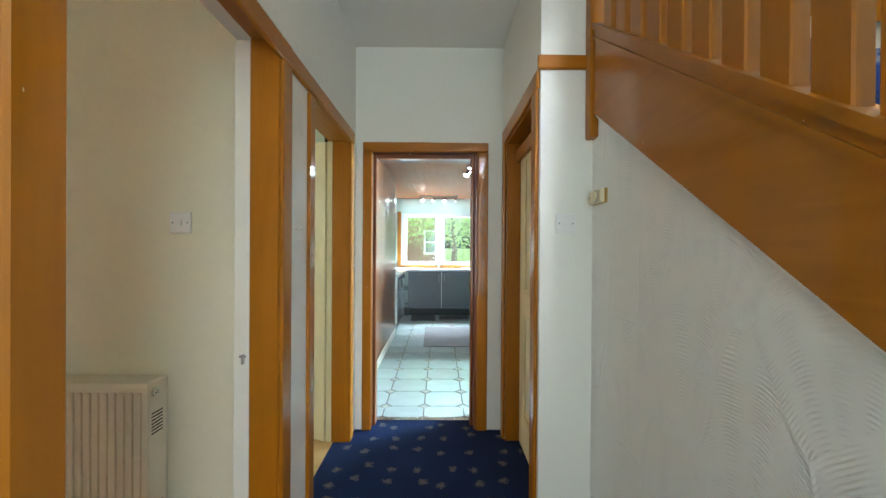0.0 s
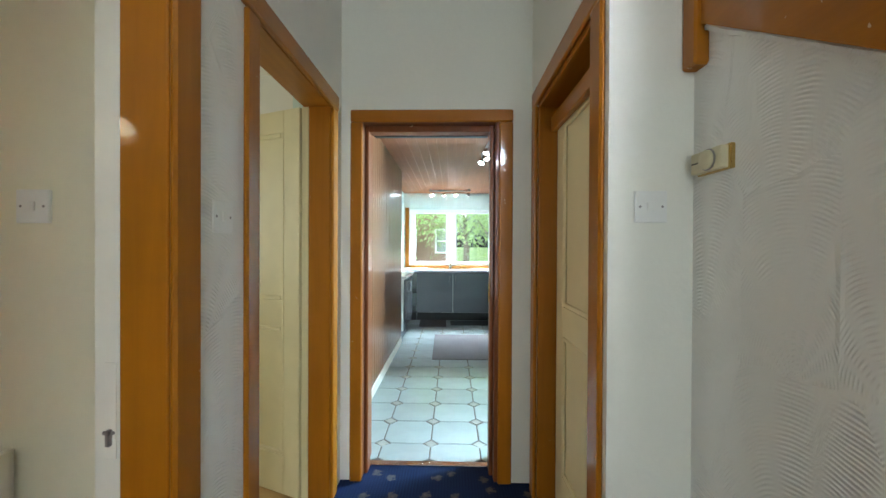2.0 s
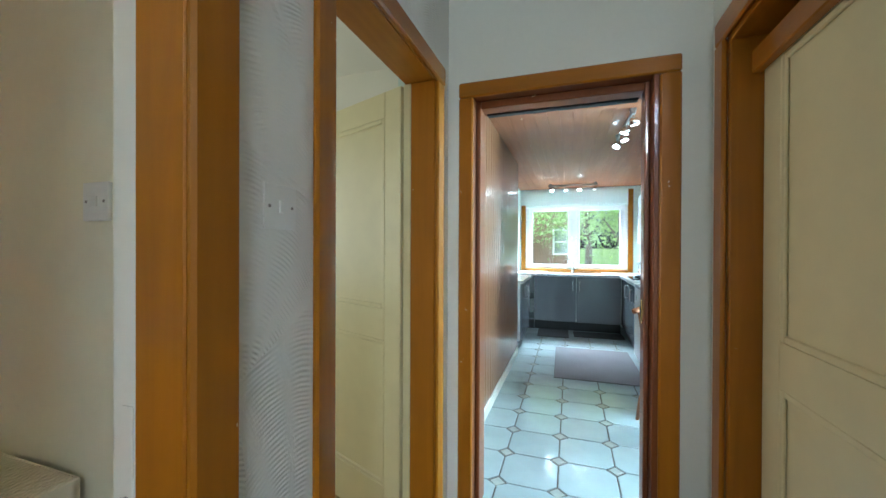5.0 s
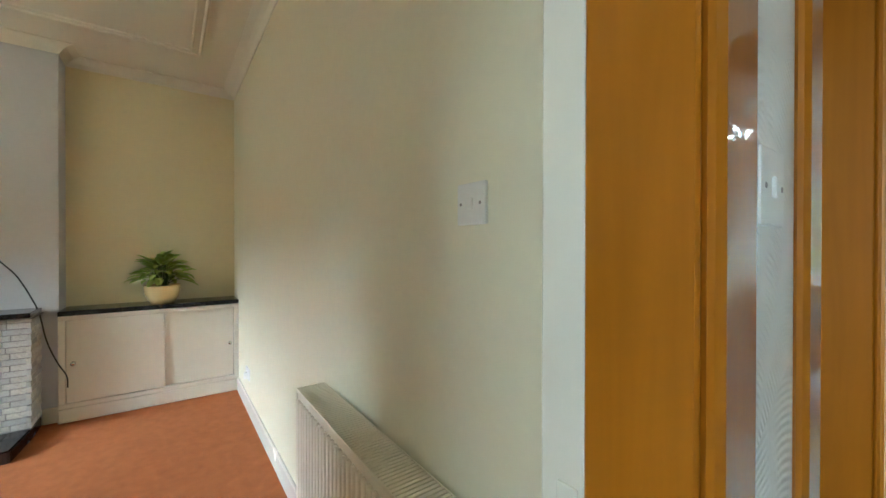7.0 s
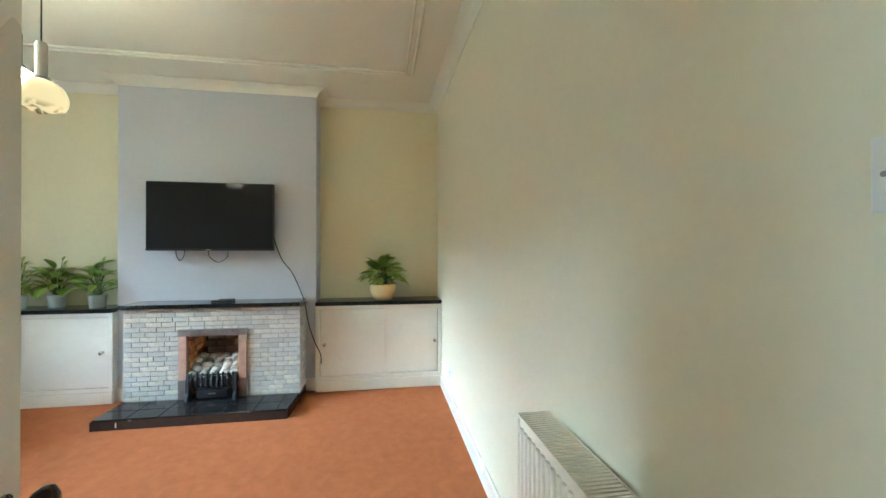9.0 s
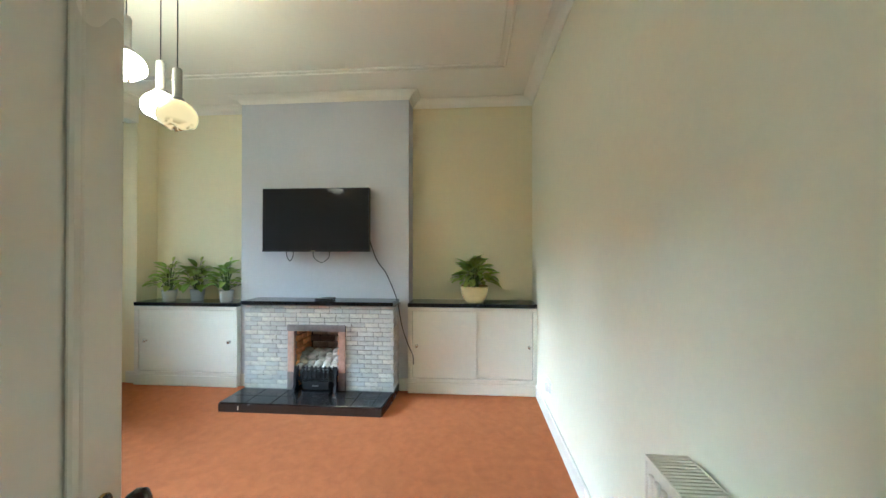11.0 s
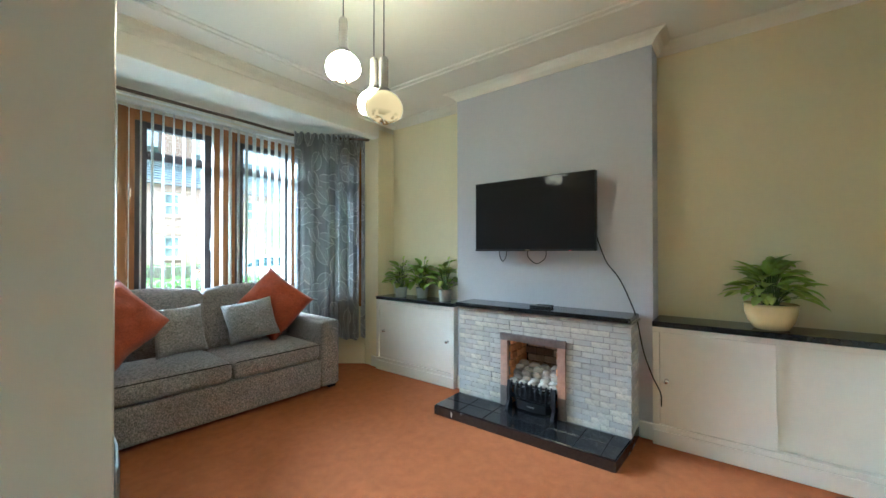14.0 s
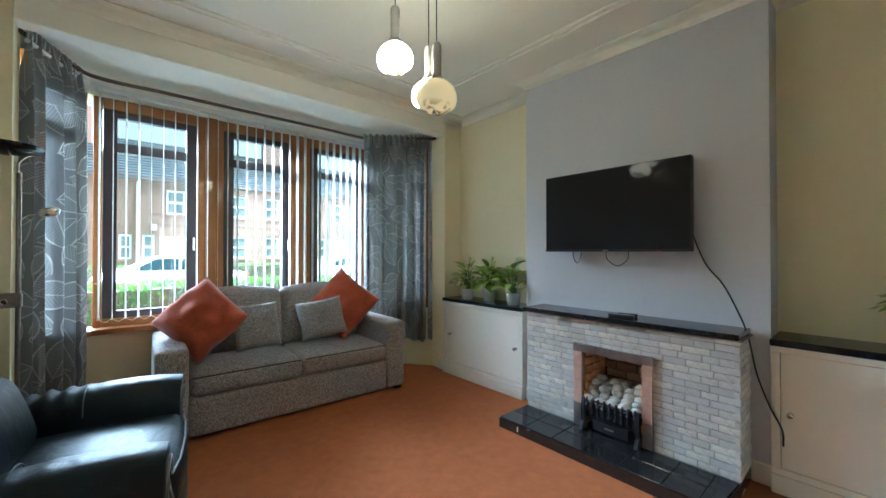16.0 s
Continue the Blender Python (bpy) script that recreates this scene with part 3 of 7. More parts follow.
def pillow(bm, w, h, d, puff=1.0, n=14, crumple=0.0, seed=0):
    """A stuffed cushion, w by h, lying in its own xy plane, pinched at corners and seams."""
    grid = {}
    for side in (1, -1):
        for i in range(n + 1):
            for j in range(n + 1):
                u, v = 2 * i / n - 1, 2 * j / n - 1
                e = (1 - abs(u) ** 2.6) * (1 - abs(v) ** 2.6)
                z = side * d / 2 * max(e, 0) ** 0.42 * puff
                inset = 1 - 0.07 * (1 - abs(u) ** 2) * abs(v) ** 6 - 0.07 * (1 - abs(v) ** 2) * abs(u) ** 6
                x, y = u * w / 2 * inset, v * h / 2 * inset
                if crumple:
                    z += crumple * noise.noise((x * 9 + seed, y * 9, side)) * (0.3 + e)
                    x += 0.5 * crumple * noise.noise((y * 7 + seed, x * 5, 3))
                edge = i in (0, n) or j in (0, n)
                if edge and (i, j, 0) in grid:
                    grid[i, j, side] = grid[i, j, 0]
                else:
                    vtx = bm.verts.new((x, y, 0 if edge else z))
                    grid[i, j, side] = vtx
                    if edge:
                        grid[i, j, 0] = vtx
        for i in range(n):
            for j in range(n):
                q = [grid[i, j, side], grid[i + 1, j, side], grid[i + 1, j + 1, side], grid[i, j + 1, side]]
                bm.faces.new(q if side > 0 else q[::-1])
    return bm


def soft_box(bm, x0, x1, y0, y1, z0, z1, r=0.04, seg=4, bulge=0.0):
    """An upholstered block with rounded edges and slightly swollen faces."""
    c, s = Vector(((x0 + x1) / 2, (y0 + y1) / 2, (z0 + z1) / 2)), Vector((x1 - x0, y1 - y0, z1 - z0))
    tmp = bmesh.new()
    bmesh.ops.create_cube(tmp, size=1, matrix=Matrix.LocRotScale(c, None, s))
    bmesh.ops.bevel(tmp, geom=list(tmp.edges), offset=r, segments=seg, affect='EDGES', profile=0.5)
    bmesh.ops.subdivide_edges(tmp, edges=[e for e in tmp.edges if e.calc_length() > 0.12], cuts=5, use_grid_fill=True)
    if bulge:
        for v in tmp.verts:
            q = Vector(((v.co[k] - c[k]) / (s[k] / 2) for k in range(3)))
            for k in range(3):
                o = [abs(q[j]) for j in range(3) if j != k]
                v.co[k] += bulge * q[k] * (1 - min(o[0], 1) ** 2) * (1 - min(o[1], 1) ** 2)
    me = bpy.data.meshes.new("tmp")
    tmp.to_mesh(me)
    tmp.free()
    bm.from_mesh(me)
    bpy.data.meshes.remove(me)
    return bm


# ---- large structure ----
HZ, LZ, KZ = 2.70, 2.78, 2.29
# floors
structure("floor_hall", boxed(-0.70, 1.70, -2.1, 2.83, -0.06, 0.0), NAVY, "navy blue fitted carpet with small cream flower sprigs", "carpet")
structure("floor_lounge", boxed(-4.75, -0.70, -3.4, 1.60, -0.06, 0.0), CARPET, "plain terracotta orange fitted carpet", "carpet")
structure("floor_small_room", boxed(-3.2, -0.70, 1.68, 3.6, -0.06, 0.0), LAMINATE, "pale wood laminate floor of the small room", "floor")
# ceilings
structure("ceiling_hall", boxed(-0.74, 0.72, -2.1, 2.95, HZ, HZ + 0.08), STIPPLE, "white stippled hall ceiling", "ceiling")
structure("ceiling_small_room", boxed(-3.2, -0.74, 1.68, 3.6, 2.6, 2.68), CEILING, "white ceiling of the small room", "ceiling")
structure("ceiling_lounge", boxed(-4.9, -0.60, -2.33, 1.70, LZ, LZ + 0.08), CEILING, "cream painted ceiling with a moulded border", "ceiling")
structure("ceiling_bay", boxed(-4.9, -0.9, -3.6, -2.33, 2.66, 2.78), CEILING, "white ceiling of the bay window", "ceiling")
structure("ceiling_stair", boxed(0.62, 1.90, -2.1, 3.2, 5.0, 5.1), STIPPLE, "white ceiling high over the stairs", "ceiling")


def wall_along_y(name, x0, x1, y0, y1, z1, holes, material, label):
    """A wall of real thickness between y0 and y1 with openings (y, y, z, z)."""
    bm, at = bm_new(), y0
    for a, b, lo, hi in sorted(holes):
        box(bm, x0, x1, at, a, 0, z1)
        if lo > 0:
            box(bm, x0, x1, a, b, 0, lo)
        box(bm, x0, x1, a, b, hi, z1)
        at = b
    box(bm, x0, x1, at, y1, 0, z1)
    return structure(name, bm, material, label)


def wall_along_x(name, y0, y1, x0, x1, z1, holes, material, label, z0=0.0):
    bm, at = bm_new(), x0
    for a, b, lo, hi in sorted(holes):
        box(bm, at, a, y0, y1, z0, z1)
        if lo > z0:
            box(bm, a, b, y0, y1, z0, lo)
        box(bm, a, b, y0, y1, hi, z1)
        at = b
    box(bm, at, x1, y0, y1, z0, z1)
    return structure(name, bm, material, label)


# wall between hall and lounge: a hall leaf and a lounge leaf back to back
wall_along_y("wall_hall_west", -0.67, -0.60, -2.1, 2.66, HZ, [(0.575, 1.43, 0, 2.09), (1.735, 2.51, 0, 2.01)], PLASTER, "white textured plaster hall wall")
wall_along_y("wall_lounge_east", -0.74, -0.67, -2.41, 1.555, LZ, [(0.575, 1.43, 0, 2.09)], PALEWALL, "pale cream painted lounge wall beside the door")
wall_along_y("wall_small_room_east", -0.74, -0.67, 1.66, 3.6, 2.62, [(1.735, 2.51, 0, 2.01)], CREAM, "cream painted wall of the small room")
wall_along_x("wall_lounge_north", 1.555, 1.66, -4.75, -0.67, LZ, [], PALEWALL, "smooth pale cream wall behind the radiator")
wall_along_y("wall_lounge_west", -4.75, -4.62, -2.41, 1.555, LZ, [], CREAM, "yellow cream painted alcove wall")
bm = prism(bm_new(), [(-1.25, 0), (-0.625, 0), (-0.625, 0.62), (-0.148, 0.62), (-0.148, 0), (0.385, 0), (0.385, LZ), (-1.25, LZ)], "x", -4.62, -4.385)
structure("wall_chimney_breast", bm, GREYWALL, "lilac grey painted chimney breast")
structure("wall_fire_recess", boxed(-4.62, -4.475, -0.624, -0.149, 0, 0.619), DARK, "near black back of the fire recess")
wall_along_x("wall_lounge_south_corner", -2.55, -2.33, -4.62, -4.375, LZ, [], CREAM, "cream wall return beside the bay window")
wall_along_x("wall_lounge_south_door_end", -2.52, -2.33, -1.225, -0.74, LZ, [], CREAM, "cream wall return beside the curtain")
bm = bm_new()
box(bm, -4.374, -1.226, -2.43, -2.31, 2.56, LZ, 0.012, 2)
structure("beam_bay", bm, CEILING, "cream plastered beam over the bay opening", "beam")
# small room
wall_along_x("wall_small_room_north", 3.5, 3.6, -3.2, -0.74, 2.62, [], CEILING, "off white wall of the small room")
wall_along_y("wall_small_room_west", -3.3, -3.2, 1.66, 3.6, 2.62, [], CREAM, "cream far wall of the small room")
# kitchen doorway wall
wall_along_x("wall_hall_north", 2.66, 2.92, -0.67, 0.56, HZ, [(-0.505, 0.265, 0, 1.99)], HALLPAINT, "white painted wall round the kitchen door")
# pillar and cupboard under the stairs
wall_along_y("wall_hall_east", 0.44, 0.52, 1.66, 2.66, HZ, [(1.765, 2.53, 0, 2.02)], HALLPAINT, "white painted hall wall with the cupboard door")
structure("wall_pillar", boxed(0.52, 0.745, 1.66, 1.72, 0, HZ), HALLPAINT, "white painted pier at the foot of the passage")
structure("wall_under_stairs_back", boxed(0.62, 0.66, 1.72, 2.66, 0, 2.3), DARK, "dark back of the cupboard under the stairs")
structure("wall_stair_outer", boxed(1.62, 1.72, -2.1, 3.2, 0, 5.05), PALEWALL, "pale cream wall on the far side of the stairs")
structure("wall_stair_top", boxed(0.62, 1.72, 3.1, 3.2, 2.3, 5.05), PALEWALL, "pale cream wall at the head of the stairs")
structure("wall_upper_landing", boxed(0.62, 0.72, -2.1, 3.1, 2.78, 5.05), PALEWALL, "pale cream wall of the landing")
# unseen front walls, left solid so the street lamp's light stays out
structure("wall_front_stair", boxed(1.15, 1.72, -2.1, -2.0, 0, 5.05), PALEWALL, "pale cream wall closing the stair side at the front")
wall_along_x("wall_front", -2.1, -2.0, -0.74, 1.15, 2.78, [], HALLPAINT, "white wall at the front of the hall")
# wall under the stair string, sloping top
def string_z(y, top):
    return (1.845 + 0.6874 * (y - 1.569)) if not top else (2.192 + 0.7305 * (y - 1.559))
bm = bm_new()
prism(bm, [(-0.95, 0.0), (1.66, 0.0), (1.66, string_z(1.66, False) + 0.02), (-0.95, string_z(-0.95, False) + 0.02)], "x", 0.672, 0.745)
structure("wall_under_stairs", bm, PLASTER, "white plaster wall combed in fans under the stairs")
bm = bm_new()
tube(bm, [(0.668, 1.60 - 0.02 * k, string_z(1.60 - 0.02 * k, False) - 0.008 + 0.004 * noise.noise((k * 0.37, 0, 0))) for k in range(125)],
     [0.010 + 0.005 * noise.noise((k * 0.21, 5, 0)) for k in range(125)], 6)
structure("trim_plaster_bead", bm, PLASTER, "lumpy white plaster bead along the stair string", "trim")

# kitchen shell
structure("wall_kitchen_west", boxed(-0.98, -0.90, 2.92, 7.80, 0, KZ + 0.05), MINTWALL, "pale mint kitchen wall")
structure("wall_kitchen_east", boxed(2.55, 2.65, 2.92, 7.80, 0, KZ + 0.05), MINTWALL, "pale mint kitchen wall on the far side")
wall_along_x("wall_kitchen_south", 2.84, 2.92, 0.56, 2.55, KZ + 0.05, [], MINTWALL, "pale mint kitchen wall beside the door")
wall_along_x("wall_kitchen_north", 7.72, 7.86, -0.98, 2.55, KZ + 0.05, [(-0.80, 0.82, 0.93, 1.98)], MINTWALL, "pale mint kitchen wall round the window")
bm = bm_new()
for k in range(37):
    x = -0.90 + k * 0.095
    box(bm, x, x + 0.0948, 2.90, 7.74, KZ, KZ + 0.012, 0.0015)
box(bm, -0.98, 2.65, 2.90, 7.80, KZ + 0.013, KZ + 0.06)
structure("ceiling_kitchen", bm, BOARDWOOD, "varnished tongue and groove timber board ceiling", "ceiling")
structure("floor_kitchen", boxed(-0.98, 2.65, 2.83, 7.80, -0.06, -0.004), GROUT, "dark grouted bed of the kitchen floor", "floor")
bm = bm_new()
box(bm, -0.50, 0.26, 2.80, 2.845, 0.0, 0.006, 0.002)
structure("trim_threshold", bm, CHROME, "thin metal strip on the kitchen threshold", "trim")

# lounge cornice: a cove run round walls, alcoves and chimney breast
COVE = [(0.0, -0.066), (0.008, -0.066), (0.014, -0.056), (0.028, -0.036), (0.052, -0.020), (0.082, -0.011), (0.096, -0.007), (0.096, 0.0), (0.0, 0.0)]
def cove(line):
    """The cove along a line of wall corners, walked with the wall on the right."""
    bm, rings, k = bm_new(), [], len(line)
    for i, (x, y) in enumerate(line):
        p = Vector((x, y))
        a = (p - Vector(line[i - 1])).normalized() if i else None
        b = (Vector(line[i + 1]) - p).normalized() if i < k - 1 else None
        na, nb = (Vector((-d.y, d.x)) if d is not None else None for d in (a, b))
        nrm = na if nb is None else nb if na is None else (na + nb) / (1 + na.dot(nb))
        rings.append([bm.verts.new((x + nrm.x * o, y + nrm.y * o, LZ - 0.002 + h)) for o, h in COVE])
    for u, w in zip(rings, rings[1:]):
        for j in range(len(COVE)):
            bm.faces.new((u[j], u[(j + 1) % len(COVE)], w[(j + 1) % len(COVE)], w[j]))
    bm.faces.new(rings[0])
    bm.faces.new(rings[-1][::-1])
    bmesh.ops.recalc_face_normals(bm, faces=bm.faces)
    return bm
structure("trim_cornice", cove([(-4.38, -2.31), (-4.62, -2.31), (-4.62, -1.25), (-4.385, -1.25), (-4.385, 0.385), (-4.62, 0.385), (-4.62, 1.555), (-0.74, 1.555), (-0.74, -2.31), (-4.38, -2.31)][::-1]),
          CEILING, "cream plaster cove cornice", "cornice")
# moulded rectangle on the ceiling, two beads
bm = bm_new()
for o, r in ((0.0, 0.011), (0.055, 0.009)):
    x0, x1, y0, y1 = -3.95 + o, -1.20 - o, -1.99 + o, 1.24 - o
    for a, b in (((x0, y0), (x1, y0)), ((x1, y0), (x1, y1)), ((x1, y1), (x0, y1)), ((x0, y1), (x0, y0))):
        tube(bm, [(a[0], a[1], LZ - 0.003), (b[0], b[1], LZ - 0.003)], r, 8)
structure("trim_ceiling_bead", bm, CEILING, "cream plaster double bead rectangle on the ceiling", "trim")

# skirtings of the lounge
bm = bm_new()
box(bm, -4.30, -0.76, 1.537, 1.555, 0, 0.115, 0.005)
box(bm, -4.385, -4.367, 0.30, 0.385, 0, 0.115, 0.004)
box(bm, -4.385, -4.367, -1.25, -1.10, 0, 0.115, 0.004)
box(bm, -4.38, -4.36, -2.43, -2.31, 0, 0.115, 0.004)
box(bm, -0.758, -0.74, -2.33, 0.50, 0, 0.115, 0.004)
structure("baseboard_lounge", bm, GLOSSWHITE, "cream gloss painted skirting board", "baseboard")


# ---- door linings and architraves ----
def jamb_set(name, label, pieces):
    t = thing(name, (0, 0, 0), label, "door frame", kind="structure")
    for nm, mat_, dims, bev in pieces:
        part(nm, boxed(*dims, bevel=bev), mat_, t)
    return t


# lounge door frame
jamb_set("door_frame_lounge", "orange varnished door frame, white on the lounge side", [
    ("lining", WOODZ, (-0.7095, -0.602, 1.404, 1.432, 0, 2.062), 0.003),
    ("lining", WOODZ, (-0.7095, -0.602, 0.573, 0.598, 0, 2.062), 0.003),
    ("head_lining", WOODY, (-0.7095, -0.602, 0.573, 1.432, 2.062, 2.092), 0.003),
    ("architrave", WOODZ, (-0.602, -0.584, 1.404, 1.490, 0, 2.072), 0.006),
    ("architrave", WOODZ, (-0.602, -0.584, 0.510, 0.598, 0, 2.072), 0.006),
    ("lining", GLOSSWHITE, (-0.770, -0.7100, 1.409, 1.436, 0, 2.06), 0.003),
    ("lining", GLOSSWHITE, (-0.770, -0.7100, 0.569, 0.593, 0, 2.06), 0.003),
    ("head_lining", GLOSSWHITE, (-0.770, -0.7100, 0.569, 1.436, 2.064, 2.094), 0.003),
    ("architrave", GLOSSWHITE, (-0.772, -0.742, 1.437, 1.515, 0, 2.10), 0.008),
    ("architrave", GLOSSWHITE, (-0.764, -0.742, 0.455, 0.530, 0, 2.10), 0.008),
    ("head_architrave", GLOSSWHITE, (-0.764, -0.742, 0.49, 1.515, 2.10, 2.17), 0.008),
])
# continuous orange head board along the hall wall over both doors
structure("trim_head_board", boxed(-0.602, -0.580, -1.9, 2.560, 1.985, 2.062, bevel=0.006), WOODY, "orange varnished head board along the hall wall", "trim")
strike = thing("strike_plate", (-0.73, 1.409, 0.87), "small metal latch keep on the white door lining", "latch")
part("plate", boxed(-0.015, 0.012, -0.003, 0.0015, -0.05, 0.16, bevel=0.001), GLOSSWHITE, strike)
part("bolt", boxed(-0.006, 0.004, -0.012, 0.0, -0.02, 0.016, bevel=0.002), PEWTER, strike)
part("bolt", boxed(-0.016, 0.010, -0.008, 0.0, 0.004, 0.012, bevel=0.002), PEWTER, strike)

# small room door frame
jamb_set("door_frame_small_room", "orange varnished door frame of the small room", [
    ("lining", WOODZ, (-0.711, -0.602, 2.480, 2.512, 0, 1.985), 0.003),
    ("lining", YELLOWGLOSS, (-0.746, -0.7115, 2.483, 2.512, 0, 1.985), 0.003),
    ("lining", WOODZ, (-0.742, -0.602, 1.733, 1.760, 0, 1.985), 0.003),
    ("head_lining", WOODY, (-0.742, -0.602, 1.733, 2.512, 1.986, 2.012), 0.003),
    ("architrave", WOODZ, (-0.602, -0.584, 2.480, 2.556, 0, 1.984), 0.006),
    ("architrave", WOODZ, (-0.602, -0.584, 1.690, 1.762, 0, 1.984), 0.006),
])
# kitchen door frame
jamb_set("door_frame_kitchen", "orange varnished frame of the kitchen doorway", [
    ("architrave", WOODZ, (-0.545, -0.480, 2.640, 2.660, 0, 1.960), 0.006),
    ("architrave", WOODZ, (0.262, 0.336, 2.640, 2.660, 0, 1.960), 0.006),
    ("head_architrave", WOODX, (-0.545, 0.336, 2.640, 2.660, 1.961, 2.027), 0.006),
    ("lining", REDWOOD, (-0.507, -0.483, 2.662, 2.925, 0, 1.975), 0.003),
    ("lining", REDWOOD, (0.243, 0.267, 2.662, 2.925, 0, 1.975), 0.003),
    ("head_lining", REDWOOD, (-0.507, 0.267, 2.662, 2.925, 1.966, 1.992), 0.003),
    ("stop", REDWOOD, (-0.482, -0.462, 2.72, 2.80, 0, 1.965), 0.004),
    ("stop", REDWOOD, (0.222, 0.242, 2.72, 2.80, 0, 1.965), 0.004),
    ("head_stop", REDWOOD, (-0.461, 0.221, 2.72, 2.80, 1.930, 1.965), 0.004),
    ("slider_track", IRON, (-0.461, 0.221, 2.86, 2.90, 1.945, 1.965), 0.002),
])
catch = thing("door_catch", (0.221, 2.76, 1.02), "small brass door keep on the kitchen jamb", "latch")
part("plate", boxed(-0.003, 0.001, -0.016, 0.016, -0.05, 0.05, bevel=0.001), BRASS, catch)
part("keep", boxed(-0.006, -0.002, -0.008, 0.008, -0.022, 0.022, bevel=0.001), DARK, catch)

# cupboard door under the stairs
jamb_set("door_frame_cupboard", "orange varnished frame of the stair cupboard", [
    ("architrave", WOODZ, (0.424, 0.442, 1.684, 1.768, 0, 2.0), 0.006),
    ("architrave", WOODZ, (0.424, 0.442, 2.522, 2.60, 0, 2.0), 0.006),
    ("head_architrave", WOODY, (0.424, 0.442, 1.672, 2.60, 2.001, 2.085), 0.006),
    ("lining", WOODZ, (0.443, 0.60, 1.762, 1.786, 0, 2.0), 0.003),
    ("lining", WOODZ, (0.443, 0.60, 2.505, 2.532, 0, 2.0), 0.003),
    ("head_lining", WOODY, (0.443, 0.60, 1.762, 2.532, 1.985, 2.02), 0.003),
    ("stop", WOODZ, (0.495, 0.53, 1.787, 1.850, 0, 1.93), 0.004),
    ("edge_strip", WOODZ, (0.447, 0.472, 1.787, 1.822, 0.93, 1.984), 0.004),
    ("edge_strip", WOODZ, (0.452, 0.478, 1.787, 1.812, 0, 0.926), 0.004),
    ("stop", WOODY, (0.500, 0.53, 1.851, 2.504, 1.86, 1.935), 0.004),
])


def panelled_leaf(parent, w, h, t, material, stiles=0.105, rails=((0.0, 0.20), (0.86, 1.00), (1.86, 1.97))):
    """A panelled door leaf under parent: x along the width, y through the leaf, z up."""
    for x0, x1 in ((0, stiles), (w - stiles, w)):
        part("stile", boxed(x0, x1, -t / 2, t / 2, 0, h, bevel=0.003), material, parent)
    for k, (a, b) in enumerate(rails):
        part("rail", boxed(stiles, w - stiles, -t / 2, t / 2, a, h if k == len(rails) - 1 else b, bevel=0.002), material, parent)
    for (a, b), (c, d) in zip(rails, rails[1:]):
        pn = part("panel", boxed(stiles, w - stiles, -t / 2 + 0.012, t / 2 - 0.012, b, c), material, parent)
        for s in (-1, 1):
            y0, y1 = sorted((s * (t / 2 - 0.012), s * (t / 2 - 0.001)))
            o, bm = 0.022, bm_new()
            box(bm, stiles, stiles + o, y0, y1, b, c, 0.004)
            box(bm, w - stiles - o, w - stiles, y0, y1, b, c, 0.004)
            box(bm, stiles + o, w - stiles - o, y0, y1, b, b + o, 0.004)
            box(bm, stiles + o, w - stiles - o, y0, y1, c - o, c, 0.004)
            part("moulding", bm, material, pn)


def door_leaf(name, m, w, h, material, label, knob_mat=None, hinges=False, rails=((0.0, 0.20), (0.86, 1.00), (1.86, 1.97)), knob_z=0.85):
    d = thing(name, m, label, "door", kind="structure")
    panelled_leaf(d, w, h, 0.04, material, 0.105, rails)
    if knob_mat:
        for s in (-1, 1):
            k = part("handle", lathe(bm_new(), [(0.026, 0.0), (0.026, 0.006), (0.011, 0.010), (0.010, 0.030), (0.022, 0.038), (0.030, 0.050), (0.029, 0.062), (0.018, 0.070), (0.004, 0.072)],
                                     (0, 0, 0), 20), knob_mat, d, "dark brown knob on a brass neck", True)
            k.matrix_basis = pose(w - 0.062, s * 0.02, knob_z, -90 * s, 0, 0)
            part("neck", lathe(bm_new(), [(0.028, 0.0), (0.028, 0.004), (0.012, 0.008), (0.0115, 0.028)], (0, 0, 0), 20), BRASS, d, "brass rose", True).matrix_basis = pose(w - 0.062, s * 0.021, knob_z, -90 * s, 0, 0)
    if hinges:
        for z in (0.25, 1.72):
            part("hinge", boxed(-0.006, 0.03, -0.024, -0.019, z - 0.05, z + 0.05, bevel=0.001), GLOSSWHITE, d)
            part("hinge_pin", lathe(bm_new(), [(0.005, -0.05), (0.005, 0.05)], (-0.004, -0.026, z), 8), PEWTER, d)
    return d


KNOBWOOD = surface("dark_knob_wood", (0.035, 0.014, 0.008), 0.25, grain=40, vary=0.3)
door_leaf("door_lounge", pose(-0.757, 0.577, 0.008, 0, 0, 197.5), 0.830, 2.03, GLOSSWHITE, "cream gloss panelled lounge door standing open", KNOBWOOD, False, ((0.0, 0.20), (0.74, 0.885), (1.90, 2.00)))
door_leaf("door_small_room", pose(-0.750, 2.497, 0.006, 0, 0, 158), 0.72, 1.975, YELLOWGLOSS, "old yellow cream panelled door standing open", None, True)
door_leaf("door_cupboard", pose(0.553, 1.790, 0.006, 0, 0, 90), 0.71, 1.895, YELLOWGLOSS, "closed cream panelled cupboard door under the stairs")

# picture rail over the pier, continuing the cupboard frame
bm = bm_new()
box(bm, 0.424, 0.655, 1.642, 1.662, 2.075, 2.137, 0.005)
structure("trim_pier_rail", bm, WOODX, "orange varnished rail across the pier", "trim")

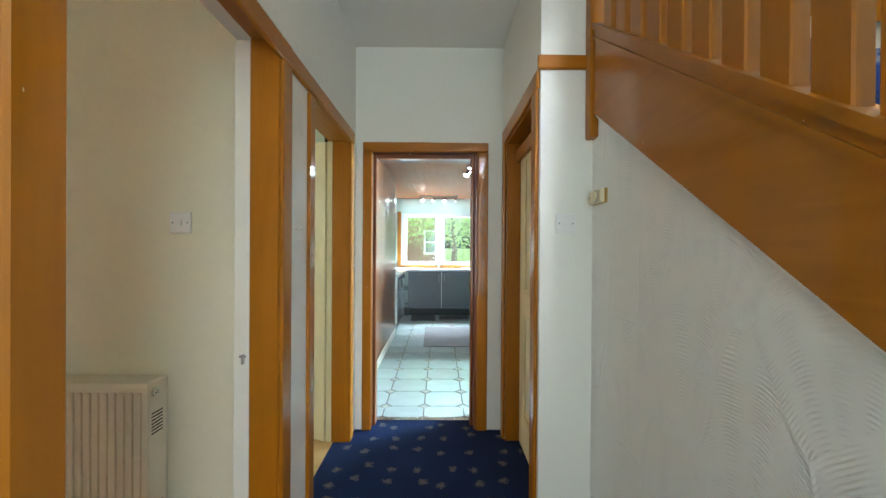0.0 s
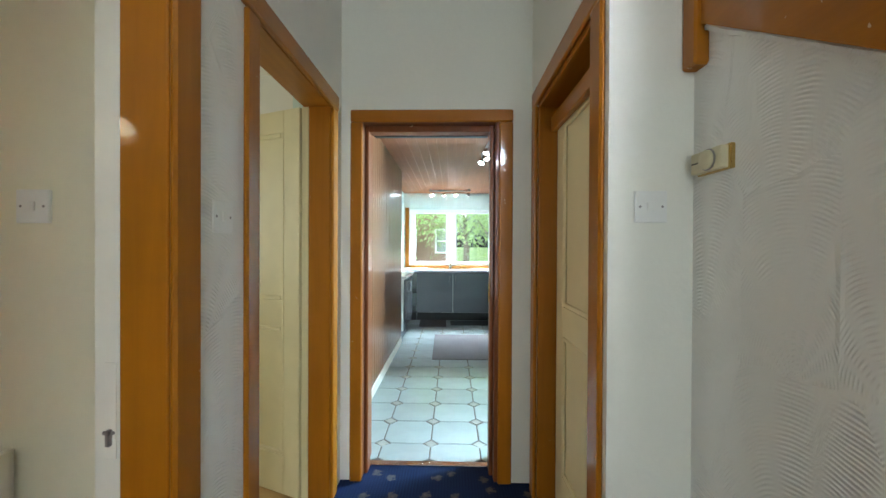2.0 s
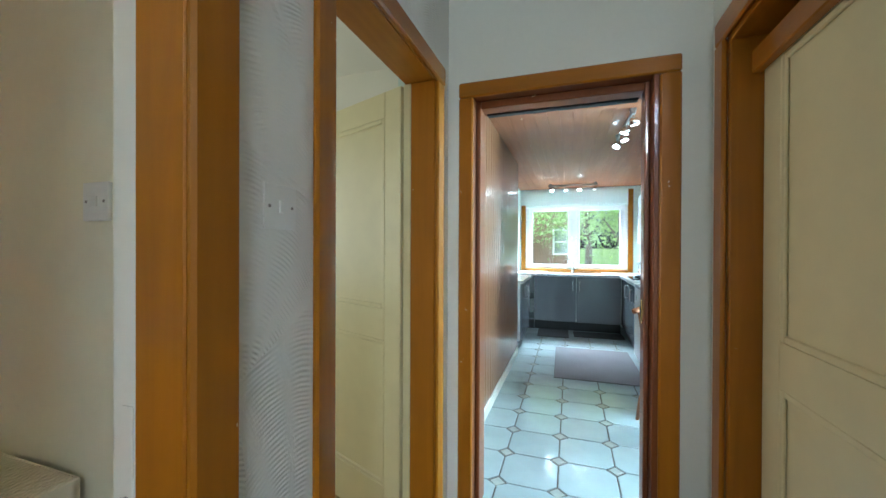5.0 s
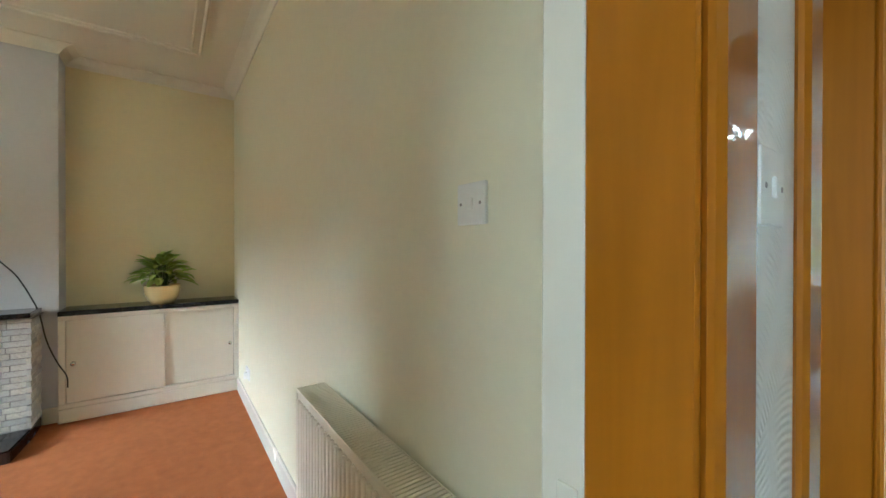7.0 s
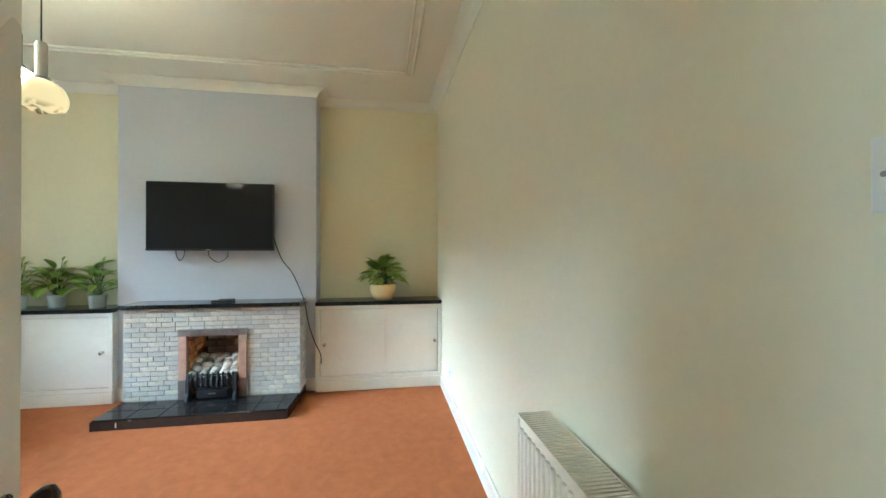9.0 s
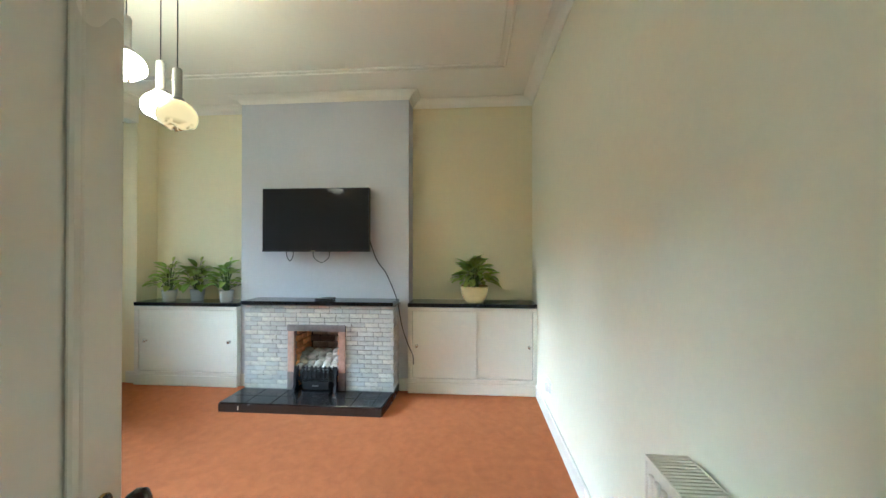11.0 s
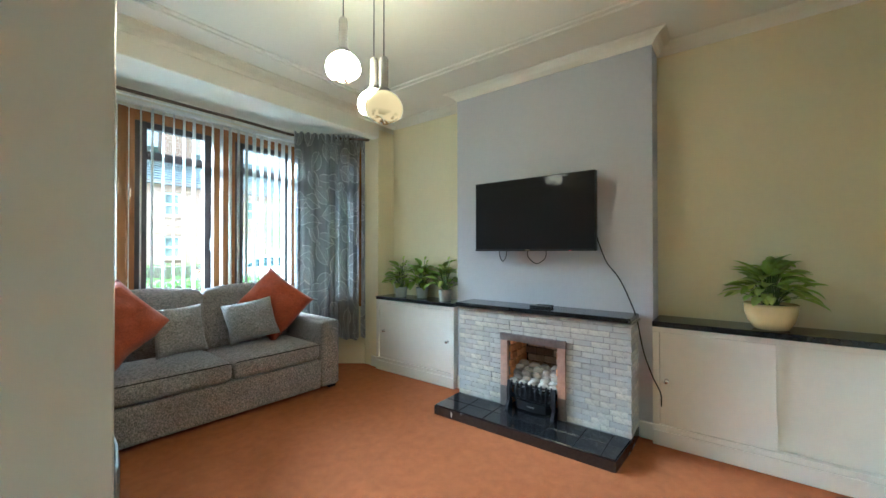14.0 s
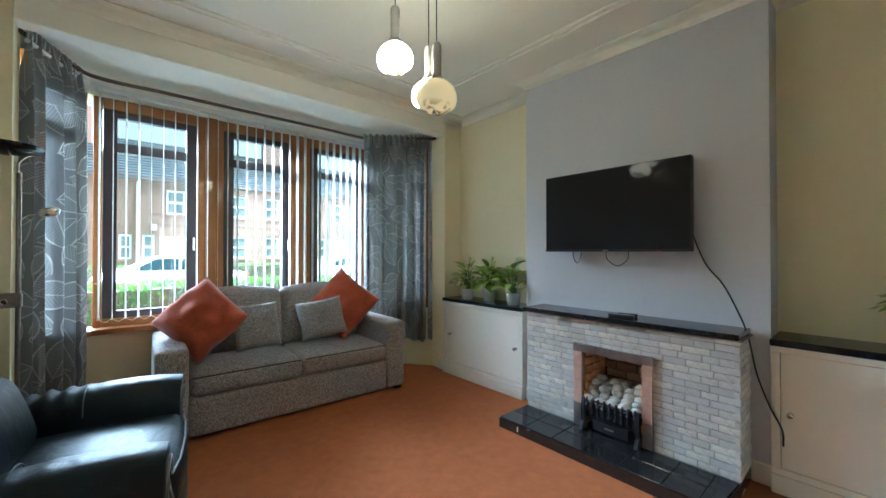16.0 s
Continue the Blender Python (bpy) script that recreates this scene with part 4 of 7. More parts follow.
# ---- stair ----
stair = thing("staircase", (0, 0, 0), "orange varnished closed string staircase with flat balusters", "staircase", kind="structure")
bm = bm_new()
prism(bm, [(1.60, string_z(1.60, False)), (1.60, string_z(1.60, True)), (-0.95, string_z(-0.95, True)), (-0.95, string_z(-0.95, False))], "x", 0.650, 0.684)
part("string", bm, WOODY, stair)
bm = bm_new()
prism(bm, [(1.60, string_z(1.60, True)), (1.60, string_z(1.60, True) + 0.028), (-0.95, string_z(-0.95, True) + 0.028), (-0.95, string_z(-0.95, True))], "x", 0.641, 0.715)
part("string_capping", bm, WOODY, stair)
bm = bm_new()
prism(bm, [(1.60, string_z(1.60, True) - 0.045), (1.60, string_z(1.60, True) - 0.028), (-0.95, string_z(-0.95, True) - 0.028), (-0.95, string_z(-0.95, True) - 0.045)], "x", 0.644, 0.651)
part("string_bead", bm, WOODY, stair)
part("newel", boxed(0.636, 0.735, 1.602, 1.660, 1.765, 3.1, bevel=0.006), WOODZ, stair)
for k in range(20):
    y = 1.497 - k * 0.1075
    z = string_z(y, True) + 0.02
    part("baluster", boxed(0.662, 0.702, y - 0.037, y + 0.037, z - 0.03, z + 0.80, bevel=0.004), WOODZ, stair)
bm = bm_new()
prism(bm, [(1.60, string_z(1.60, True) + 0.80), (1.60, string_z(1.60, True) + 0.87), (-0.95, string_z(-0.95, True) + 0.87), (-0.95, string_z(-0.95, True) + 0.80)], "x", 0.645, 0.71)
part("handrail", bm, WOODY, stair)
for k in range(16):
    y, z = -1.25 + k * 0.262, 0.185 * (k + 1)
    if y > 2.7:
        break
    part("step", boxed(0.748, 1.62, y, y + 0.285, z - 0.185, z, bevel=0.012, seg=2), NAVY, stair, "navy carpeted step")
bm = bm_new()
prism(bm, [(2.9, string_z(2.9, False) + 0.42), (2.9, string_z(2.9, False) + 0.62), (-1.2, string_z(-1.2, False) + 0.62), (-1.2, string_z(-1.2, False) + 0.42)], "x", 1.60, 1.62)
part("wall_string", bm, WOODY, stair)


# ---- hall fittings ----
def switch(name, m, label, rocker=0.011, frame_box=False):
    """A square switch plate in its own frame: x across, z up, y out of the wall."""
    s = thing(name, m, label, "light switch")
    part("plate", boxed(-0.043, 0.043, 0.0, 0.010, -0.043, 0.043, bevel=0.003, seg=2), WHITEPLASTIC, s)
    if frame_box:
        part("back_box", boxed(-0.046, 0.046, -0.018, 0.001, -0.046, 0.046, bevel=0.003), WHITEPLASTIC, s)
    part("rocker", boxed(-rocker / 2, rocker / 2, 0.008, 0.0135, -0.012, 0.012, bevel=0.0015), WHITEPLASTIC, s)
    for x in (-0.030, 0.030):
        part("screw", lathe(bm_new(), [(0.0035, 0), (0.0035, 0.0005)], (0, 0, 0), 10), PEWTER, s).matrix_basis = pose(x, 0.0104, 0, -90, 0, 0)
    return s


switch("light_switch", pose(0.552, 1.658, 1.398, 0, 0, 180), "white plastic light switch on the pier", 0.022)
switch("light_switch", pose(-1.063, 1.555, 1.384, 0, 0, 180), "white plastic light switch on the pale cream wall", 0.016)
switch("light_switch", pose(-0.607, 1.594, 1.362, 0, 0, -90), "white surface mounted light switch between two doors", 0.011, True)

stat = thing("thermostat", (0.668, 1.572, 1.505), "aged cream room thermostat with a round dial", "thermostat")
part("case", boxed(-0.024, 0.004, -0.056, 0.056, -0.027, 0.027, bevel=0.004, seg=2), AGEDPLASTIC, stat)
part("base", boxed(-0.006, 0.006, -0.064, 0.058, -0.030, 0.030, bevel=0.002), BRASS, stat)
part("dial", lathe(bm_new(), [(0.024, -0.024), (0.024, -0.032), (0.021, -0.035), (0.005, -0.035)], (0, -0.012, 0), 24, "x"), AGEDPLASTIC, stat, "round ribbed dial", True)
part("dial_ring", lathe(bm_new(), [(0.0268, -0.0235), (0.0268, -0.027)], (0, -0.012, 0), 24, "x"), PEWTER, stat)
part("slot", boxed(-0.0250, -0.0235, 0.016, 0.053, -0.0015, 0.0015), DARK, stat)

# ---- radiator on the lounge wall ----
rad = thing("radiator", (0, 0, 0), "cream double panel convector radiator under a grille top", "radiator")
R0, R1, RZ0, RZ1 = -1.940, -1.105, 0.155, 0.765
bm = bm_new()
box(bm, R0, R1, 1.437, 1.447, RZ0, RZ1 - 0.008, 0.003)
part("front_panel", bm, RADIATOR, rad)
me_rib = mesh_of("rib", boxed(-0.010, 0.010, 1.427, 1.441, RZ0 + 0.03, RZ1 - 0.035, bevel=0.006, seg=2), RADIATOR)
for k in range(25):
    piece("rib", me_rib, rad, Matrix.Translation((R0 + 0.035 + k * (R1 - R0 - 0.07) / 24, 0, 0)))
bm = bm_new()
box(bm, R0, R1, 1.527, 1.537, RZ0, RZ1 - 0.008, 0.003)
part("back_panel", bm, RADIATOR, rad)
for x in (R0, R1 - 0.006):
    bm = bm_new()
    box(bm, x, x + 0.006, 1.432, 1.541, RZ0, RZ1, 0.002)
    part("side_panel", bm, RADIATOR, rad)
    for z0 in (0.56, 0.20):
        for k in range(7):
            e = x - 0.0006 if x == R0 else x + 0.0055
            # dark strips on the panel stand for the shade in its slots
            part("side_slot", boxed(e, e + 0.0012, 1.452, 1.510, z0 + k * 0.013, z0 + k * 0.013 + 0.005), DARK, rad)
part("valve_boss", lathe(bm_new(), [(0.019, 0.0), (0.019, 0.008), (0.014, 0.010), (0.013, 0.004), (0.005, 0.004), (0.004, 0.014)], (R1, 1.468, 0.722), 18, "x"), CHROME, rad, "round chrome bleed plug", True)
bm = bm_new()
box(bm, R0, R1, 1.432, 1.436, RZ1 - 0.014, RZ1, 0.001)
box(bm, R0, R1, 1.537, 1.541, RZ1 - 0.014, RZ1, 0.001)
part("grille_edge", bm, RADIATOR, rad)
me_bar = mesh_of("grille_bar", boxed(-0.0042, 0.0042, -0.051, 0.051, -0.005, 0.0), RADIATOR)
for k in range(60):
    piece("grille_bar", me_bar, rad, Matrix.Translation((R0 + 0.014 + k * (R1 - R0 - 0.028) / 59, 1.4865, RZ1 - 0.002)))
bm = bm_new()
for k in range(40):
    x = R0 + 0.02 + k * (R1 - R0 - 0.04) / 39
    box(bm, x - 0.001, x + 0.001, 1.449, 1.525, RZ0 + 0.05, RZ1 - 0.05)
part("fins", bm, PEWTER, rad)
# dark sheet under the grille paints the shade between the panels
part("well", boxed(R0 + 0.007, R1 - 0.007, 1.449, 1.525, RZ1 - 0.052, RZ1 - 0.046), DARK, rad)
for x in (R0 + 0.12, R1 - 0.12):
    part("bracket", boxed(x - 0.015, x + 0.015, 1.536, 1.556, 0.30, 0.62), RADIATOR, rad)
part("valve_pipe", tube(bm_new(), [(R1 - 0.03, 1.48, RZ0 + 0.03), (R1 - 0.03, 1.48, 0.0)], 0.0075, 8), CHROME, rad)
part("valve_pipe", tube(bm_new(), [(R0 + 0.03, 1.48, RZ0 + 0.03), (R0 + 0.03, 1.48, 0.0)], 0.0075, 8), CHROME, rad)

sock = thing("wall_socket", pose(-3.80, 1.555, 0.29, 0, 0, 180), "white plastic wall socket above the skirting", "socket")
part("plate", boxed(-0.073, 0.073, 0.0, 0.012, -0.043, 0.043, bevel=0.003), WHITEPLASTIC, sock)
part("plug", boxed(-0.055, -0.012, 0.011, 0.040, -0.028, 0.022, bevel=0.008, seg=2), WHITEPLASTIC, sock)
for x in (-0.033, 0.033):
    part("rocker", boxed(x - 0.008, x + 0.008, 0.010, 0.016, 0.022, 0.036, bevel=0.001), WHITEPLASTIC, sock)

# ---- alcove cupboards ----
def alcove_cupboard(name, y0, y1, split, knobs, label, ztop):
    """Low fitted cupboard between two walls: plinth, frame, sliding doors, knobs."""
    c = thing(name, (0, 0, 0), label, "cupboard")
    XF = -4.335
    part("plinth", boxed(-4.60, XF + 0.014, y0, y1, 0, 0.100, bevel=0.004), GLOSSWHITE, c)
    part("bottom_rail", boxed(-4.60, XF + 0.008, y0, y1, 0.102, 0.135, bevel=0.003), GLOSSWHITE, c)
    part("top_rail", boxed(-4.60, XF + 0.008, y0, y1, ztop - 0.075, ztop - 0.040, bevel=0.003), GLOSSWHITE, c)
    for a, b in ((y0, y0 + 0.04), (y1 - 0.035, y1)):
        part("stile", boxed(-4.60, XF + 0.008, a, b, 0.136, ztop - 0.076, bevel=0.003), GLOSSWHITE, c)
    one = y1 - split < 0.1
    for (a, b), x, ky in zip(((y0 + 0.042, y1 - 0.037),) if one else ((y0 + 0.042, split + 0.01), (split - 0.01, y1 - 0.037)), (XF - 0.004, XF - 0.028), knobs):
        d = part("door", boxed(x - 0.018, x, a, b, 0.138, ztop - 0.078, bevel=0.002), GLOSSWHITE, c, "flat cream sliding door")
        part("knob", lathe(bm_new(), [(0.014, x), (0.014, x + 0.003), (0.006, x + 0.006), (0.006, x + 0.016), (0.015, x + 0.022), (0.014, x + 0.030), (0.004, x + 0.033)], (0, ky, 0.43), 16, "x"), CHROME, d, "clear round knob", True)
    if one:
        x = XF - 0.004
        part("knob", lathe(bm_new(), [(0.014, x), (0.014, x + 0.003), (0.006, x + 0.006), (0.006, x + 0.016), (0.015, x + 0.022), (0.014, x + 0.030), (0.004, x + 0.033)], (0, knobs[1], 0.43), 16, "x"), CHROME, d, "clear round knob", True)
    return c


alcove_cupboard("alcove_cupboard", 0.388, 1.553, 1.005, (0.468, 1.488), "cream sliding door cupboard built into the alcove", 0.825)
alcove_cupboard("alcove_cupboard", -2.308, -1.253, -1.26, (-2.19, -1.335), "cream low cupboard beside the chimney breast under three plants", 0.805)
solid("cupboard_top", boxed(-4.615, -4.308, 0.389, 1.552, 0.786, 0.822, bevel=0.004), BLACKGLOSS, "black polished slab top of the alcove cupboard", "worktop")
solid("cupboard_top", boxed(-4.615, -4.318, -2.307, -1.254, 0.766, 0.800, bevel=0.004), BLACKGLOSS, "black polished slab under the small plants", "worktop")

# ---- fireplace ----
fire = thing("fireplace", (0, 0, 0), "grey split stone fireplace with a black mantel", "fireplace")
FX, F0, F1, FT = -4.130, -1.055, 0.300, 0.822
OX0, OX1, OT = -0.645, -0.128, 0.642
G0, G1, GT = OX0 + 0.055, OX1 - 0.055, OT - 0.048
bm = bm_new()
box(bm, -4.384, FX - 0.012, F0 + 0.010, G0, 0, FT)
box(bm, -4.384, FX - 0.012, G1, F1 - 0.010, 0, FT)
box(bm, -4.384, FX - 0.012, G0, G1, GT, FT)
part("core", bm, MORTAR, fire)
mantel = part("mantel", boxed(-4.383, -4.098, -1.075, 0.298, FT, 0.854, bevel=0.005, seg=2), BLACKGLOSS, fire, "black polished mantel slab")
part("mantel_bed", boxed(-4.383, -4.118, -1.06, 0.308, FT - 0.010, FT - 0.0005), MORTAR, fire)
COURSE, ZB = 0.0395, 0.078
rng = random.Random(4)
def stone_mesh(w, seed):
    """A split faced stone slip, rough front."""
    r, bm = random.Random(seed), bm_new()
    n, h = 6, COURSE - 0.0050
    front = [[bm.verts.new((0.005 + 0.0045 * r.random() * (0.35 if i in (0, n) or j in (0, 2) else 1), w * (i / n - 0.5) + (r.uniform(-0.004, 0.004) if 0 < i < n else 0), h * (j / 2 - 0.5))) for j in range(3)] for i in range(n + 1)]
    back = [[bm.verts.new((-0.016, w * (i / n - 0.5), h * (j / 2 - 0.5))) for j in range(3)] for i in range(n + 1)]
    for i in range(n):
        for j in range(2):
            bm.faces.new((front[i][j], front[i + 1][j], front[i + 1][j + 1], front[i][j + 1]))
        bm.faces.new((front[i][2], front[i + 1][2], back[i + 1][2], back[i][2]))
        bm.faces.new((back[i][0], back[i + 1][0], front[i + 1][0], front[i][0]))
    for j in range(2):
        bm.faces.new((back[0][j], front[0][j], front[0][j + 1], back[0][j + 1]))
        bm.faces.new((front[n][j], back[n][j], back[n][j + 1], front[n][j + 1]))
    bmesh.ops.recalc_face_normals(bm, faces=bm.faces)
    return mesh_of("stone", bm, STONE)


LENGTHS = [0.045, 0.06, 0.08, 0.10, 0.12, 0.14]
STONES = {w: [stone_mesh(w - 0.0050, 17 * k + int(w * 1000)) for k in range(4)] for w in LENGTHS}
def lay(a, b, odd):
    """Fill the stretch from a to b with stones in a loose half bond."""
    out, at = [], a
    if odd:
        out, at = [(a + 0.03, 0.06, 1.0)], a + 0.06
    while b - at > 0.02:
        left = b - at
        w = rng.choice([0.12, 0.12, 0.12, 0.12, 0.14, 0.10]) if left > 0.28 else min(LENGTHS, key=lambda q: abs(q - (left if left < 0.16 else left / 2)))
        out.append((at + min(w, left) / 2, w, min(1.0, left / w)))
        at += w
    return out


rows = int(round((FT - 0.008 - ZB) / COURSE))
for r in range(rows):
    z = ZB + (r + 0.5) * COURSE
    spans = [(F0, F1)] if z - COURSE / 2 > OT - 0.012 else [(F0, OX0 + 0.012), (OX1 - 0.012, F1)]
    for a, b in spans:
        for y, w, s in lay(a, b, r % 2):
            piece("stone", rng.choice(STONES[w]), fire, Matrix.LocRotScale((FX - 0.008 + rng.uniform(0, 0.004), y, z), None, (1, s, 1)))
    for k in range(2):
        piece("stone", rng.choice(STONES[0.12]), fire, pose(-4.325 + 0.125 * k + (0.03 if r % 2 else 0), F1 - 0.008, z, 0, 0, 90))
# metal trim round the opening
part("surround", prism(bm_new(), [(OX0, ZB), (OX0, OT), (OX1, OT), (OX1, ZB), (OX1 - 0.058, ZB), (OX1 - 0.058, OT - 0.050), (OX0 + 0.058, OT - 0.050), (OX0 + 0.058, ZB)], "x", FX - 0.010, FX + 0.016), COPPER, fire, "aged copper trim frame")
part("surround_edge", prism(bm_new(), [(OX0 - 0.004, OT - 0.05), (OX0 - 0.004, OT + 0.004), (OX1 + 0.004, OT + 0.004), (OX1 + 0.004, OT - 0.05)], "x", FX - 0.012, FX + 0.0175), PEWTER, fire, "dull steel band")
for y in (OX0, OX1 - 0.058):
    part("surround_foot", boxed(FX - 0.008, FX + 0.0185, y - 0.002, y + 0.060, ZB, 0.235, bevel=0.002), PEWTER, fire, "dull steel plate")
# firebox
box_bm = bm_new()
box(box_bm, -4.46, -4.44, G0 - 0.02, G1 + 0.02, 0.06, GT + 0.02)
box(box_bm, -4.46, FX - 0.014, G0 - 0.03, G0 - 0.022, 0.06, GT + 0.02)
box(box_bm, -4.46, FX - 0.014, G1 + 0.022, G1 + 0.03, 0.06, GT + 0.02)
part("firebox", box_bm, DARK, fire)
def fire_bricks(material, count_z, m_of, length):
    me = mesh_of("fire_brick", boxed(-0.01, 0.01, -length / 2 + 0.003, length / 2 - 0.003, -0.026, 0.026, bevel=0.004), material)
    for r in range(count_z):
        for k in range(3):
            piece("fire_brick", me, fire, m_of(r, k))
fire_bricks(SOOTBRICK, 9, lambda r, k: pose(-4.425, G0 + 0.06 + k * 0.145 + (0.05 if r % 2 else -0.02), 0.115 + r * 0.058), 0.145)
fire_bricks(FIREBRICK, 9, lambda r, k: pose(-4.405 + k * 0.098 + (0.018 if r % 2 else 0), G0 + 0.013, 0.115 + r * 0.058, 0, 0, 90), 0.10)
fire_bricks(FIREBRICK, 9, lambda r, k: pose(-4.405 + k * 0.098 + (0.018 if r % 2 else 0), G1 - 0.013, 0.115 + r * 0.058, 0, 0, 90), 0.10)

# hearth: black slab with tiles
hearth = thing("hearth", (0, 0, 0), "low black tiled hearth slab on the carpet", "hearth")
part("kerb", prism(bm_new(), [(-3.803, -1.068), (-3.803, 0.262), (-3.812, 0.274), (-4.12, 0.296), (-4.37, 0.296), (-4.37, -1.068)], "z", 0.0, 0.066), HEARTHFACE, hearth, "brown black hearth edge")
bmt = bm_new()
ys = [-1.064, -0.845, -0.63, -0.415, -0.20, 0.02, 0.19]
for a, b in zip(ys, ys[1:]):
    box(bmt, -3.96, -3.807, a + 0.002, b - 0.002, 0.066, 0.076, 0.003)
    box(bmt, -4.125, -3.964, a + 0.002, b - 0.002, 0.066, 0.076, 0.003)
prism(bmt, [(-3.807, 0.192), (-3.810, 0.266), (-4.125, 0.290), (-4.125, 0.192)], "z", 0.066, 0.076)
box(bmt, -4.43, -4.127, G0 + 0.004, G1 - 0.004, 0.066, 0.076)
part("tiles", bmt, BLACKGLOSS, hearth, "polished black tiles")
part("mark", boxed(-3.8035, -3.8015, -0.905, -0.897, 0.018, 0.052), GLOSSWHITE, hearth, "small white paint mark")

# fire basket and pebbles
grate = thing("fire_basket", (-4.16, (G0 + G1) / 2, 0.077), "black iron fire basket with twisted bars", "grate")
GW = (G1 - G0) / 2
grate.scale = (1, 1, 0.9)
for k in range(9):
    y = -GW + 0.045 + k * (2 * GW - 0.09) / 8
    part("bar", tube(bm_new(), [(0.045, y, 0.095), (0.054, y, 0.118), (0.058, y, 0.132), (0.059, y, 0.150), (0.059, y, 0.168), (0.058, y, 0.182), (0.055, y, 0.205), (0.050, y, 0.222), (0.047, y, 0.240)], [0.008, 0.007, 0.013, 0.007, 0.007, 0.013, 0.007, 0.012, 0.005], 8), IRON, grate)
part("top_rail", tube(bm_new(), curve_points([(0.0, -GW + 0.02, 0.215), (0.040, -GW * 0.6, 0.218), (0.050, 0, 0.218), (0.040, GW * 0.6, 0.218), (0.0, GW - 0.02, 0.215)], 6), 0.007, 6), IRON, grate)
part("bottom_rail", tube(bm_new(), curve_points([(0.0, -GW + 0.02, 0.105), (0.040, -GW * 0.6, 0.105), (0.050, 0, 0.105), (0.040, GW * 0.6, 0.105), (0.0, GW - 0.02, 0.105)], 6), 0.009, 6), IRON, grate)
part("ash_door", prism(bm_new(), [(0.0, -GW + 0.05), (0.052, -GW + 0.09), (0.062, 0), (0.052, GW - 0.09), (0.0, GW - 0.05)], "z", 0.012, 0.085), IRON, grate)
part("ash_pull", boxed(0.058, 0.066, -0.03, 0.03, 0.044, 0.056, bevel=0.003), PEWTER, grate)
part("tray", boxed(-0.22, 0.03, -GW + 0.03, GW - 0.03, 0.086, 0.10, bevel=0.003), IRON, grate)
for s in (-1, 1):
    part("leg", prism(bm_new(), [(0.02, 0.0), (0.105, 0.0), (0.095, 0.03), (0.072, 0.06), (0.075, 0.16), (0.060, 0.235), (0.045, 0.235), (0.045, 0.10), (0.02, 0.06)], "y", s * (GW - 0.034), s * (GW - 0.012)), IRON, grate)
def pebble_mesh(seed):
    bm = bm_new()
    bmesh.ops.create_icosphere(bm, subdivisions=3, radius=1.0)
    for v in bm.verts:
        q = v.co * 1.1 + Vector((seed * 7.3, 0, 0))
        v.co *= 1 + 0.10 * noise.noise(q)
    return mesh_of("pebble", bm, PEBBLE, True)
PEBBLES = [pebble_mesh(k) for k in range(5)]
heap = thing("pebble_heap", (-4.15, (G0 + G1) / 2, 0.235), "heap of smooth pale pebbles in the fire basket", "pebbles")
rng = random.Random(11)
part("frame", boxed(-0.205, 0.012, -GW + 0.045, GW - 0.045, -0.10, -0.008), IRON, heap)
for lay_n, (z, x, count, width) in enumerate(((0.038, 0.002, 5, 0.31), (0.066, -0.026, 5, 0.29), (0.096, -0.060, 5, 0.32), (0.124, -0.096, 5, 0.29), (0.148, -0.132, 4, 0.26), (0.050, -0.075, 5, 0.30), (0.080, -0.130, 5, 0.30), (0.115, -0.165, 4, 0.26))):
    for k in range(count):
        y = (k - (count - 1) / 2) * width / (count - 1) + rng.uniform(-0.008, 0.008)
        piece("pebble", rng.choice(PEBBLES), heap, Matrix.LocRotScale((x + rng.uniform(-0.008, 0.008), y, z + rng.uniform(-0.006, 0.006)), Euler((rng.uniform(-0.35, 0.35), rng.uniform(-0.3, 0.3), rng.uniform(-0.5, 0.5))), (rng.uniform(0.034, 0.040), rng.uniform(0.035, 0.042), rng.uniform(0.025, 0.030))))
part("bed", boxed(-0.20, 0.018, -GW + 0.04, GW - 0.04, -0.006, 0.035, bevel=0.01), DARK, heap)

# ---- television ----
tv = thing("television", (-4.25, -0.46, 1.583), "black flat screen television on a wall bracket", "television")
part("cabinet", boxed(-0.052, -0.004, -0.505, 0.505, -0.292, 0.292, bevel=0.004), BLACKPLASTIC, tv)
part("screen", boxed(-0.004, 0.000, -0.496, 0.496, -0.276, 0.284), SCREEN, tv, "glossy black screen")
part("bezel", boxed(-0.004, 0.003, -0.503, 0.503, -0.291, -0.277, bevel=0.001), BLACKPLASTIC, tv)
part("badge", boxed(0.003, 0.004, -0.035, 0.002, -0.288, -0.280), CHROME, tv)
part("bracket", boxed(-0.134, -0.050, -0.20, 0.20, -0.15, 0.15, bevel=0.004), IRON, tv)
part("led", boxed(0.001, 0.0045, 0.32, 0.328, -0.2905, -0.287), glow("red_led", (0.8, 0.02, 0.02), 0.6), tv)
for a, b, d in ((-0.30, -0.23, 0.085), (-0.04, 0.115, 0.10)):
    part("lead", tube(bm_new(), curve_points([(-0.06, a, -0.27), (-0.055, a + 0.006, -0.292 - d * 0.5), (-0.055, (a + b) / 2, -0.292 - d), (-0.055, b - 0.006, -0.292 - d * 0.55), (-0.06, b, -0.27)], 8), 0.0035, 6), BLACKPLASTIC, tv)
